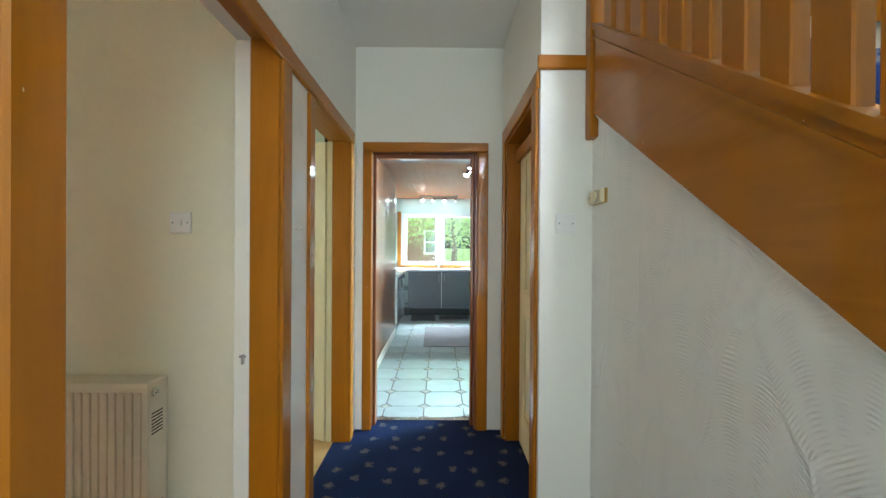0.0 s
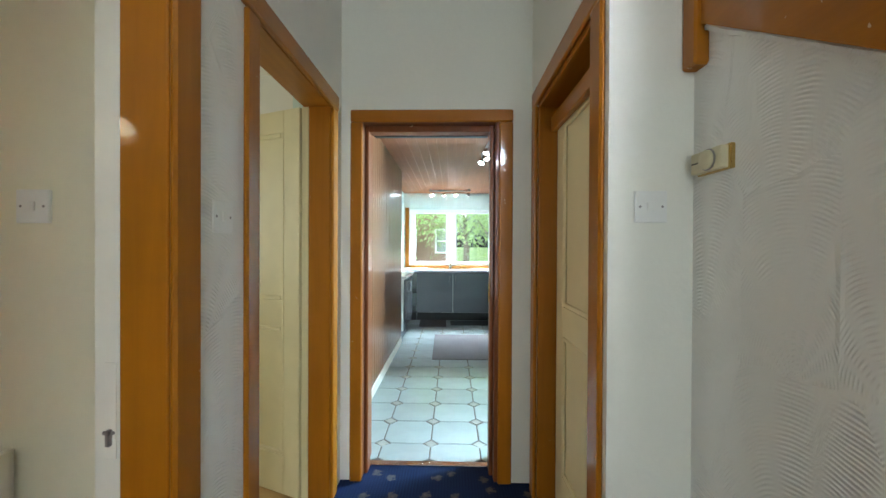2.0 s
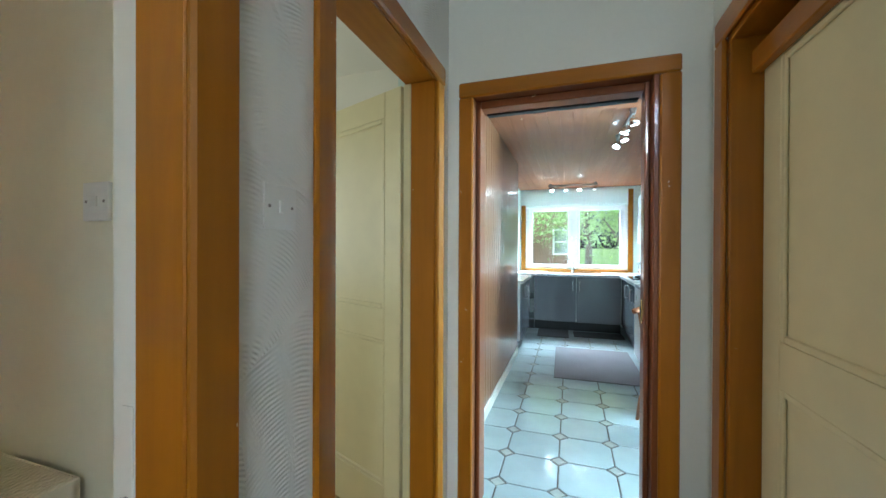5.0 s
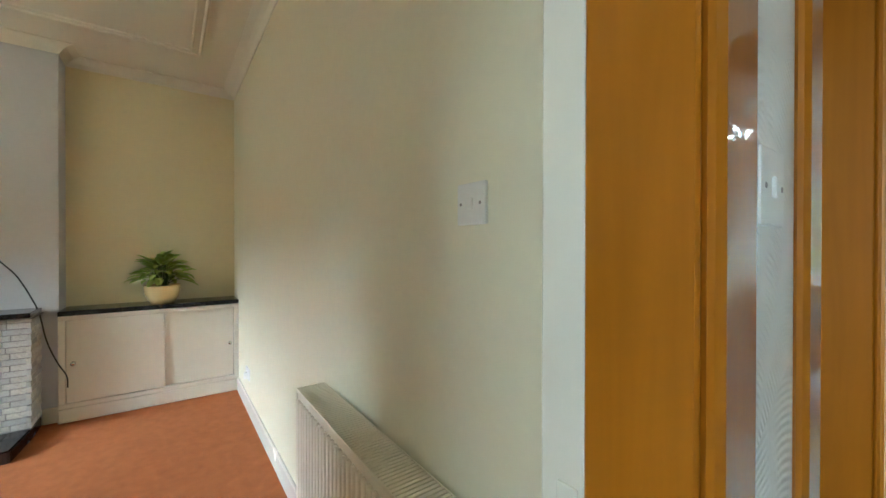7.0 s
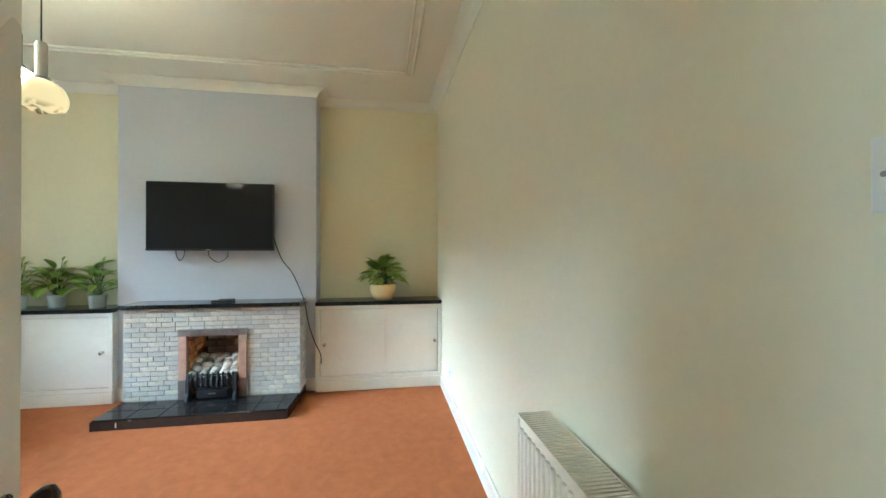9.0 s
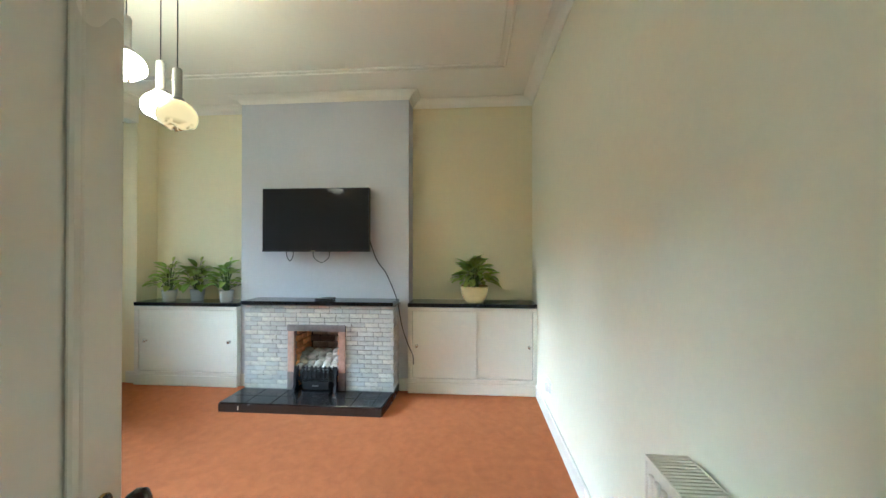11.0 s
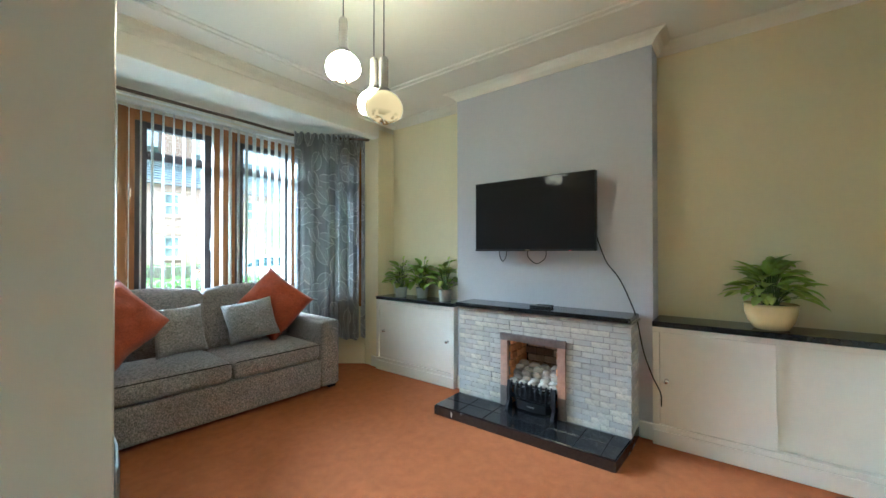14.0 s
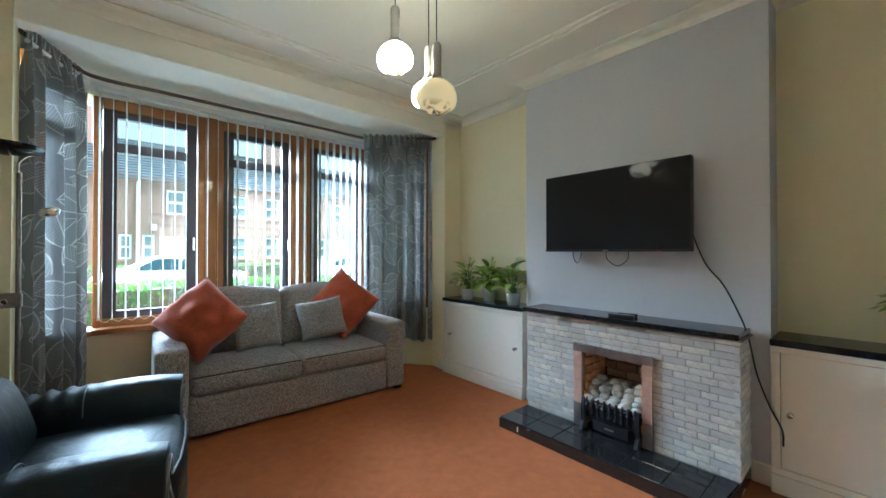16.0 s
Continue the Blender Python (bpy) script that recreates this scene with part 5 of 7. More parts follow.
cable = curve_points([(-4.30, 0.035, 1.43), (-4.29, 0.052, 1.36), (-4.31, 0.105, 1.21), (-4.33, 0.180, 1.10), (-4.33, 0.245, 0.96), (-4.32, 0.296, 0.82), (-4.31, 0.335, 0.62), (-4.30, 0.390, 0.46), (-4.315, 0.436, 0.35), (-4.325, 0.440, 0.26)], 10)
solid("power_cable", tube(bm_new(), cable, 0.0045, 8), BLACKPLASTIC, "thin black cable hanging from the television to the cupboard", "cable", smooth=True)
rem = thing("remote_control", pose(-4.205, -0.345, 0.855, 0, 0, 12), "two small black remote controls on the mantel", "remote")
part("handset", boxed(-0.022, 0.022, -0.085, 0.075, 0.0, 0.018, bevel=0.006, seg=2), BLACKPLASTIC, rem)
part("handset", boxed(-0.060, -0.026, -0.04, 0.085, 0.0, 0.022, bevel=0.006, seg=2), BLACKPLASTIC, rem)
part("buttons", boxed(-0.012, 0.012, -0.06, 0.05, 0.018, 0.0195), GREYPLASTIC, rem)

# ---- pendant lights ----
GLOBE = globe_glass("lit_opal_globe", GLOBE_POWER)
DIMGLOBE = globe_glass("amber_opal_globe", GLOBE_POWER * 0.017, (0.76, 0.54, 0.27, 1), (1.0, 0.74, 0.34, 1))
def pendant(x, y, z, tilt, size, material, label):
    """A pendant at the globe's centre: flex, grey stem, collar, folded glass globe."""
    p = thing("pendant_light", (x, y, z), label, "pendant light", "pendants over the lounge")
    part("flex", tube(bm_new(), [(0, 0, 0.25), (0, 0, LZ - z)], 0.003, 6), BLACKPLASTIC, p)
    part("stem", lathe(bm_new(), [(0.006, 0.262), (0.018, 0.258), (0.0225, 0.248), (0.0225, 0.090), (0.022, 0.088)], (0, 0, 0), 20), GREYPLASTIC, p, "grey cylindrical stem", True)
    part("collar", lathe(bm_new(), [(0.0225, 0.098), (0.034, 0.094), (0.036, 0.080), (0.028, 0.074)], (0, 0, 0), 20), PEWTER, p, "dull metal collar", True)
    part("clip", boxed(-0.041, -0.036, -0.003, 0.003, 0.070, 0.112), BRASS, p)
    bm = bm_new()
    bmesh.ops.create_uvsphere(bm, u_segments=36, v_segments=24, radius=0.105)
    for v in bm.verts:
        c = v.co
        a = math.atan2(c.y, c.x)
        if c.z < -0.045:
            k = (-0.045 - c.z) / 0.06
            c.z += 0.030 * k * (0.5 + 0.5 * math.cos(3 * a + 0.7)) + 0.012 * k
            c.x *= 1 + 0.10 * k * math.cos(3 * a)
            c.y *= 1 + 0.10 * k * math.cos(3 * a)
        c.z *= 0.92
    g = part("globe", bm, material, p, "lit cream glass globe with amber folds", True)
    g.matrix_basis = pose(0, 0, 0, tilt, 6, 40) @ Matrix.Scale(size / 0.105, 4)
    return p


pendant(-2.684, -0.774, 2.230, 10, 0.088, GLOBE, "lit cream glass pendant hung highest of three")
pendant(-2.893, -0.772, 2.107, 4, 0.090, GLOBE, "lit cream glass pendant behind the lowest one")
pendant(-2.788, -0.583, 2.009, -8, 0.096, DIMGLOBE, "amber patterned glass pendant hung lowest of three")
rose = thing("ceiling_rose", (-2.75, -0.69, LZ), "round cream ceiling plate of the pendants", "ceiling rose")
part("plate", lathe(bm_new(), [(0.16, 0.0), (0.16, -0.012), (0.14, -0.028), (0.02, -0.030)], (0, 0, 0), 28), GREYPLASTIC, rose, "", True)

# ---- plants ----
def leaf_mesh(name, length, width, droop, material, fold=0.25):
    """One curved, pointed leaf with a folded midrib, from its stalk outward along x."""
    bm, n, rows_ = bm_new(), 8, []
    for i in range(n + 1):
        t = i / n
        w = width / 2 * math.sin(math.pi * min(t * 0.94 + 0.06, 1.0)) ** 0.7 * (1 - 0.15 * t)
        a = droop * t
        x, z = length * (math.sin(a) / droop if droop else t), -length * (1 - math.cos(a)) / droop if droop else 0
        rows_.append([bm.verts.new((x, -w, z + fold * w)), bm.verts.new((x, 0, z)), bm.verts.new((x, w, z + fold * w))])
    for u, v in zip(rows_, rows_[1:]):
        for j in range(2):
            bm.faces.new((u[j], v[j], v[j + 1], u[j + 1]))
    bmesh.ops.solidify(bm, geom=list(bm.faces), thickness=0.0012)
    return mesh_of(name, bm, material, True)


def plant(m, pot_profile, pot_mat, count, length, spread, height, seed, label, group, width=0.3, flowers=0, soil_r=0.08, soil_z=0.14):
    p = thing("potted_plant", m, label, "potted plant", group)
    part("pot", lathe(bm_new(), pot_profile, (0, 0, 0), 32), pot_mat, p, "", True)
    part("soil", lathe(bm_new(), [(soil_r, soil_z - 0.012), (soil_r * 0.98, soil_z), (0.01, soil_z + 0.006)], (0, 0, 0), 20), SOIL, p)
    r = random.Random(seed)
    kinds = [leaf_mesh("leaf", length * s, length * width * s, d, mt) for s, d, mt in ((1.0, 0.7, LEAFMAT), (0.85, 1.0, LEAFLIGHT), (1.1, 0.5, LEAFMAT), (0.7, 0.8, LEAFLIGHT), (0.95, 1.3, LEAFMAT))]
    for k in range(count):
        a = 2.39996 * k + r.uniform(-0.3, 0.3)
        u = (k + 0.5) / count
        out, up = spread * (u ** 0.7) * r.uniform(0.6, 1.0), height * (1.0 - 0.75 * u) * r.uniform(0.75, 1.1)
        base = Vector((0.25 * soil_r * math.cos(a), 0.25 * soil_r * math.sin(a), soil_z))
        tip = Vector((out * math.cos(a), out * math.sin(a), soil_z + up))
        mid = (base + tip) / 2 + Vector((0, 0, 0.25 * up))
        part("stalk", tube(bm_new(), [base, base.lerp(mid, 0.5) + Vector((0, 0, 0.01)), mid, tip], 0.0022, 4), STEM, p)
        pitch = -0.9 + 0.95 * u + r.uniform(-0.3, 0.3)
        lm = Matrix.Translation(tip) @ Euler((r.uniform(-0.4, 0.4), pitch, a)).to_matrix().to_4x4()
        piece("leaf", r.choice(kinds), p, lm)
    for k in range(flowers):
        a = 1.1 + 2.0 * k
        tip = Vector((0.07 * math.cos(a), 0.07 * math.sin(a), soil_z + height * 1.25 - 0.04 * k))
        part("flower_stalk", tube(bm_new(), [(0, 0, soil_z), tip * 0.6 + Vector((0, 0, 0.06)), tip], 0.002, 4), STEM, p)
        piece("flower", leaf_mesh("flower", 0.06, 0.026, 0.6, LEAFLIGHT, 0.6), p, Matrix.Translation(tip) @ Euler((0, -1.1, a)).to_matrix().to_4x4())
    return p


plant(pose(-4.435, 0.998, 0.822), [(0.070, 0.0), (0.082, 0.004), (0.108, 0.045), (0.122, 0.09), (0.127, 0.135), (0.127, 0.152), (0.121, 0.154), (0.116, 0.14), (0.02, 0.138)], YELLOWPOT, 84, 0.150, 0.150, 0.24, 3,
      "bushy green houseplant in a round cream yellow pot", "houseplants on the cupboards", 0.46, 0, 0.114, 0.138)
for (y, x, s, label) in ((-1.44, -4.44, 5, "green leafy plant in a white pot beside the chimney breast"), (-1.78, -4.49, 8, "green leafy plant with tall leaves in a white pot"), (-2.02, -4.42, 13, "trailing green plant in a small grey white pot")):
    plant(pose(x, y, 0.800), [(0.048, 0.0), (0.054, 0.003), (0.066, 0.105), (0.066, 0.112), (0.062, 0.108), (0.02, 0.100)], WHITEPOT, 38, 0.125, 0.165, 0.24, s, label, "houseplants on the cupboards", 0.58, 2, 0.060, 0.100)


# ---- bay window ----
WY = -3.18
bm = bm_new()
prism(bm, [(-4.37, -2.56), (-3.92, WY), (-1.50, WY), (-1.22, -2.53), (-1.05, -2.53), (-1.40, WY - 0.14), (-4.02, WY - 0.14), (-4.49, -2.56)], "z", 0, 0.66)
structure("wall_bay_low", bm, CREAM, "cream dwarf wall under the bay window")
bm = bm_new()
prism(bm, [(-4.37, -2.56), (-3.92, WY), (-1.50, WY), (-1.22, -2.53), (-1.05, -2.53), (-1.40, WY - 0.14), (-4.02, WY - 0.14), (-4.49, -2.56)], "z", 2.50, 2.80)
structure("wall_bay_head", bm, CEILING, "white plaster head over the bay window")
bm = bm_new()
prism(bm, [(-4.34, -2.57), (-3.90, WY + 0.11), (-1.52, WY + 0.11), (-1.25, -2.54), (-1.05, -2.54), (-1.40, WY - 0.10), (-4.02, WY - 0.10), (-4.49, -2.57)], "z", 0.662, 0.702)
structure("trim_window_board", bm, TIMBER, "dark varnished timber window board", "window sill")


def bay_light(name, a, b, label):
    """One timber framed light from corner a to corner b, with a brown inner sash, transom and glass."""
    a, b = Vector((*a, 0)), Vector((*b, 0))
    w = (b - a).length
    win = thing(name, Matrix.Translation(a) @ Matrix.Rotation(math.atan2((b - a).y, (b - a).x), 4, 'Z'), label, "window", kind="structure")
    zb, zt, e = 0.704, 2.498, 0.055
    for x0, x1 in ((0, e), (w - e, w)):
        part("timber_post", boxed(x0 + 0.0005, x1 - 0.0005, -0.075, 0.0, zb, zt, bevel=0.004), TIMBER, win)
    part("timber_head", boxed(e, w - e, -0.075, 0.0, zt - 0.085, zt, bevel=0.004), TIMBER, win)
    part("timber_sill", boxed(e, w - e, -0.075, 0.0, zb, zb + 0.06, bevel=0.004), TIMBER, win)
    s0, s1, q0, q1 = e + 0.002, w - e - 0.002, zb + 0.062, zt - 0.087
    f, g0 = 0.055, 0.085
    part("sash_stile", boxed(s0, s0 + g0, -0.065, -0.012, q0, q1, bevel=0.004), BROWNFRAME, win)
    part("sash_stile", boxed(s1 - g0, s1, -0.065, -0.012, q0, q1, bevel=0.004), BROWNFRAME, win)
    part("sash_rail", boxed(s0 + g0, s1 - g0, -0.065, -0.012, q0, q0 + f, bevel=0.004), BROWNFRAME, win)
    part("sash_rail", boxed(s0 + g0, s1 - g0, -0.065, -0.012, q1 - f, q1, bevel=0.004), BROWNFRAME, win)
    tz = 2.085
    part("transom", boxed(s0 + g0, s1 - g0, -0.065, -0.012, tz, tz + 0.075, bevel=0.004), BROWNFRAME, win)
    for z0, z1 in ((q0 + f, tz), (tz + 0.075, q1 - f)):
        g = part("pane", boxed(s0 + g0 - 0.006, s1 - g0 + 0.006, -0.042, -0.036, z0 - 0.006, z1 + 0.006), GLASS, win)
        g.visible_shadow = False
    part("window_handle", boxed(s0 + 0.020, s0 + 0.036, -0.012, 0.012, 1.30, 1.42, bevel=0.004), CHROME, win)
    return win


def post(x0, x1):
    structure("trim_mullion", boxed(x0, x1, WY - 0.08, WY + 0.02, 0.704, 2.498, bevel=0.006), TIMBER, "wide varnished timber mullion of the bay", "mullion")


bay_light("window_1", (-3.90, WY), (-3.16, WY), "bay window light with a brown sash and a top pane")
bay_light("window_2", (-3.07, WY), (-2.35, WY), "bay window light with a brown sash and a top pane")
bay_light("window_3", (-2.26, WY), (-1.52, WY), "bay window light with a brown sash and a top pane")
bay_light("window_4", (-1.49, WY + 0.02), (-1.25, -2.54), "narrow side light of the bay behind the curtain")
bay_light("window_5", (-4.35, -2.56), (-3.93, WY + 0.02), "narrow side light of the bay behind the curtain")
post(-3.158, -3.072)
post(-2.348, -2.262)

# vertical blinds, turned open
blind = thing("vertical_blind", (0, 0, 0), "cream vertical blind with narrow slats turned open", "blind")
part("headrail", boxed(-3.86, -1.53, WY + 0.075, WY + 0.125, 2.505, 2.535, bevel=0.003), UPVC, blind)
me_slat = mesh_of("slat", boxed(-0.040, 0.040, -0.0012, 0.0012, 0.80, 2.500), SLAT)
me_weight = mesh_of("weight", boxed(-0.042, 0.042, -0.0030, 0.0030, 0.772, 0.803), UPVC)
N = 30
for k in range(N):
    x = -1.56 - k * (2.27 / (N - 1))
    piece("slat", me_slat, blind, pose(x, WY + 0.095, 0, 0, 0, 84 + 4 * math.sin(k * 1.7)))
    piece("weight", me_weight, blind, pose(x, WY + 0.095, 0, 0, 0, 84 + 4 * math.sin(k * 1.7)))
for k in range(N - 1):
    x0, x1 = -1.56 - k * (2.27 / (N - 1)), -1.56 - (k + 1) * (2.27 / (N - 1))
    part("chain", tube(bm_new(), curve_points([(x0, WY + 0.130, 0.785), ((x0 + x1) / 2, WY + 0.130, 0.757), (x1, WY + 0.130, 0.785)], 4), 0.0022, 4), UPVC, blind)
side = thing("vertical_blind", (0, 0, 0), "cream vertical blind drawn in the side of the bay", "blind")
for k in range(5):
    piece("slat", me_slat, side, pose(-1.47 + 0.045 * k, WY + 0.16 + 0.10 * k, 0, 0, 0, 70))
    piece("weight", me_weight, side, pose(-1.47 + 0.045 * k, WY + 0.16 + 0.10 * k, 0, 0, 0, 70))
part("headrail", tube(bm_new(), [(-1.50, WY + 0.11, 2.52), (-1.26, -2.47, 2.52)], 0.016, 6), UPVC, side)

# curtain track
track = curve_points([(-4.40, -2.47, 2.572), (-4.12, -2.72, 2.572), (-3.84, WY + 0.19, 2.572), (-3.2, WY + 0.19, 2.572), (-2.0, WY + 0.19, 2.572), (-1.58, WY + 0.19, 2.572), (-1.43, WY + 0.32, 2.572), (-1.22, -2.47, 2.572)], 8)
solid("curtain_track", tube(bm_new(), track, 0.014, 8), TRACK, "brown curtain track bent round the bay", "curtain rail")
bm = bm_new()
tube(bm, [p + Vector((0, -0.012, -0.030)) for p in track[8:-4]], 0.009, 6)
solid("curtain_track", bm, UPVC, "white inner curtain track round the bay", "curtain rail")


def curtain(name, path, z0, z1, folds, deep, seed, label):
    """A gathered curtain along a floor line: deep hanging folds, tight pleats at the heading."""
    pts = curve_points([(x, y, 0) for x, y in path], 40)
    c = thing(name, (0, 0, 0), label, "curtain", "curtains of the bay")
    bm, nz, rows_ = bm_new(), 30, []
    total = len(pts)
    for j in range(nz + 1):
        t = j / nz
        z = z0 + (z1 - z0) * t
        row = []
        for i, p in enumerate(pts):
            s = i / (total - 1)
            d = (pts[min(i + 1, total - 1)] - pts[max(i - 1, 0)]).normalized()
            nrm = Vector((-d.y, d.x, 0))
            ph = 2 * math.pi * folds * s + 0.9 * math.sin(seed + 5 * s)
            low = deep * (0.75 + 0.5 * noise.noise((s * 6 + seed, 2.0, t * 0.7))) * (math.copysign(abs(math.sin(ph)) ** 0.75, math.sin(ph)) + 0.25 * math.sin(2.3 * ph + seed + t))
            top = 0.016 * math.sin(ph * 2.6)
            k = min(1.0, max(0.0, (1 - t) / 0.10))
            off = top * (1 - k) + low * k * (0.65 + 0.35 * (1 - t))
            row.append(bm.verts.new((p.x + nrm.x * off, p.y + nrm.y * off, z + 0.012 * math.sin(ph * 0.5) * (1 - t) + (0.008 * math.sin(ph * 2.6) if j == nz else 0))))
        rows_.append(row)
    uv = bm.loops.layers.uv.new("cloth")
    run = [0.0]
    for i in range(1, total):
        run.append(run[-1] + (rows_[8][i].co - rows_[8][i - 1].co).length)
    for j, (u, w) in enumerate(zip(rows_, rows_[1:])):
        for i in range(total - 1):
            f = bm.faces.new((u[i], u[i + 1], w[i + 1], w[i]))
            for lp, (a, b) in zip(f.loops, ((i, j), (i + 1, j), (i + 1, j + 1), (i, j + 1))):
                lp[uv].uv = (run[a] + seed, (z1 - z0) * b / nz)
    bmesh.ops.solidify(bm, geom=list(bm.faces), thickness=0.003)
    part("cloth", bm, CURTAIN, c, "", True)
    hook = mesh_of("hook", tube(bm_new(), [(0, 0, z1 - 0.06), (0, 0, z1 + 0.012)], 0.004, 5), UPVC)
    for i in range(3, total, 9):
        piece("hook", hook, c, Matrix.Translation(pts[i]))
    return c


curtain("curtain", [(-4.36, -2.54), (-4.22, -2.62), (-4.03, -2.77), (-3.74, -2.97)], 0.30, 2.600, 5.5, 0.075, 1.3, "grey leaf patterned curtain gathered beside the alcove")
curtain("curtain", [(-1.26, -2.46), (-1.32, -2.60), (-1.40, -2.79), (-1.47, -2.96)], 0.30, 2.600, 4.0, 0.075, 4.1, "grey leaf patterned curtain gathered behind the leather chair")

# ---- sofa ----
SOFA = pose(-3.748, -2.190, 0, 0, 0, -2.6)
sofa = thing("sofa", SOFA, "grey woven two seat sofa under the bay window", "sofa")
SW, SD, AW = 1.905, 0.87, 0.190
part("base", soft_box(bm_new(), AW + 0.002, SW - AW - 0.002, -SD + 0.05, -0.012, 0.024, 0.285, 0.015, 2), SOFACLOTH, sofa, "", True)
for x0 in (0, SW - AW):
    part("arm", soft_box(bm_new(), x0, x0 + AW, -SD, 0.0, 0.026, 0.640, 0.035, 4, 0.008), SOFACLOTH, sofa, "square padded arm", True)
for x0, x1 in ((AW + 0.006, SW / 2 - 0.004), (SW / 2 + 0.004, SW - AW - 0.006)):
    part("seat_cushion", soft_box(bm_new(), x0, x1, -SD + 0.22, -0.015, 0.287, 0.440, 0.045, 4, 0.022), SOFACLOTH, sofa, "", True)
    b = part("back_cushion", soft_box(bm_new(), x0, x1, -0.085, 0.085, 0.0, 0.53, 0.06, 4, 0.04), SOFACLOTH, sofa, "", True)
    b.matrix_basis = pose(0, -SD + 0.20, 0.425, 9, 0, 0)
part("back_frame", soft_box(bm_new(), AW + 0.003, SW - AW - 0.003, -SD, -SD + 0.10, 0.05, 0.78, 0.03, 3), SOFACLOTH, sofa, "", True)
for x in (0.06, SW - 0.06):
    for y in (-0.06, -SD + 0.07):
        part("foot", boxed(x - 0.035, x + 0.035, y - 0.03, y + 0.03, 0.0, 0.027, bevel=0.003), DARK, sofa)
# dark line along each cushion front, painting the shade in its seam gap
for x0, x1 in ((AW + 0.02, SW / 2 - 0.02), (SW / 2 + 0.02, SW - AW - 0.02)):
    part("piping", tube(bm_new(), [(x0, -0.012, 0.425), (x0 + 0.03, -0.004, 0.430), ((x0 + x1) / 2, 0.004, 0.432), (x1 - 0.03, -0.004, 0.430), (x1, -0.012, 0.425)], 0.004, 6), DARK, sofa)


def cushion(m, w, h, d, material, label, seed, crumple=0.01):
    c = solid("scatter_cushion", pillow(bm_new(), w, h, d, 1.0, 18, crumple, seed), material, label, "cushion", "cushions on the sofa", smooth=True)
    c.matrix_basis = m
    return c


def propped(x, y, z, yaw, lean, spin):
    return pose(x, y, z, 0, 0, yaw) @ pose(0, 0, 0, 90 + lean) @ pose(0, 0, 0, 0, 0, spin)


cushion(propped(-2.165, -2.640, 0.770, -18, 22, 46), 0.49, 0.49, 0.32, RUST, "large rust orange cushion propped on its corner", 1, 0.044)
cushion(propped(-3.360, -2.715, 0.780, -30, 20, 41), 0.54, 0.54, 0.19, RUST, "rust orange cushion leaning on its corner by the arm", 2, 0.036)
cushion(propped(-2.530, -2.540, 0.690, -6, 24, -3), 0.335, 0.375, 0.14, GREYCUSHION, "small grey woven cushion", 3, 0.018)
cushion(propped(-3.080, -2.560, 0.688, -16, 26, -9), 0.41, 0.36, 0.15, GREYCUSHION, "small grey woven cushion tilted beside a rust one", 4, 0.018)

# ---- leather armchair ----
chair = thing("armchair", pose(-1.850, -1.293, 0, 0, 0, 81), "black leather recliner armchair with pale piping", "armchair")
# own frame: y points where it faces, x to its side
def arm_shape(bm, x, flip):
    n, rows_ = 110, []
    for i in range(n + 1):
        t = i / n
        y = -0.78 + 0.80 * t
        top = 0.572 + 0.062 * t + 0.022 * math.sin(t * math.pi) - 0.020 * t ** 8
        ring = []
        for k in range(18):
            a = 2 * math.pi * k / 18
            wx = 0.105 * (0.85 + 0.15 * math.sin(t * math.pi))
            px = math.copysign(abs(math.cos(a)) ** 0.6, math.cos(a)) * wx
            pz = math.copysign(abs(math.sin(a)) ** 0.7, math.sin(a))
            wr = 0.020 * noise.noise((y * 24, a * 1.5, flip * 3.0)) * max(0.0, 1 - t * 1.3)
            wr += 0.011 * math.sin(y * 88 + 2.0 * math.sin(a)) * math.exp(-((t - 0.32) / 0.17) ** 2) * max(0.0, pz)
            z = top - 0.12 + pz * (0.12 if pz > 0 else 0.42) + wr
            ring.append(bm.verts.new((x + px + flip * 0.02 * max(0, pz), y - (0.02 * (1 - abs(pz)) if i == n else 0), max(z, 0.07))))
        rows_.append(ring)
    for u, w in zip(rows_, rows_[1:]):
        for k in range(18):
            bm.faces.new((u[k], u[(k + 1) % 18], w[(k + 1) % 18], w[k]))
    bm.faces.new(rows_[0])
    bm.faces.new(rows_[-1][::-1])
    bmesh.ops.recalc_face_normals(bm, faces=bm.faces)
    return bm


for s in (-1, 1):
    part("arm", arm_shape(bm_new(), s * 0.420, s), LEATHER, chair, "padded leather arm", True)
    part("arm_piping", tube(bm_new(), [(s * 0.420 + 0.102 * math.cos(a), 0.021, 0.465 + 0.098 * math.sin(a)) for a in [k * math.pi / 14 for k in range(15)]], 0.0045, 6), STITCH, chair)
    part("arm_seam", tube(bm_new(), [(s * 0.420 + 0.104 * math.cos(a), -0.36, 0.515 + 0.124 * max(0, math.sin(a)) ** 0.7) for a in [k * math.pi / 14 for k in range(15)]], 0.003, 5), STITCH, chair)
bm = bm_new()
soft_box(bm, -0.318, 0.318, -0.62, 0.030, 0.27, 0.470, 0.055, 5, 0.035)
part("seat", bm, LEATHER, chair, "plump leather seat", True)
part("seat_piping", tube(bm_new(), [(-0.30, 0.020, 0.445), (-0.2, 0.041, 0.452), (0.0, 0.050, 0.458), (0.2, 0.041, 0.452), (0.30, 0.020, 0.445)], 0.0045, 6), STITCH, chair)
part("seat_piping", tube(bm_new(), [(-0.316, 0.010, 0.44), (-0.319, 0.025, 0.36), (-0.316, 0.015, 0.28)], 0.004, 6), STITCH, chair)
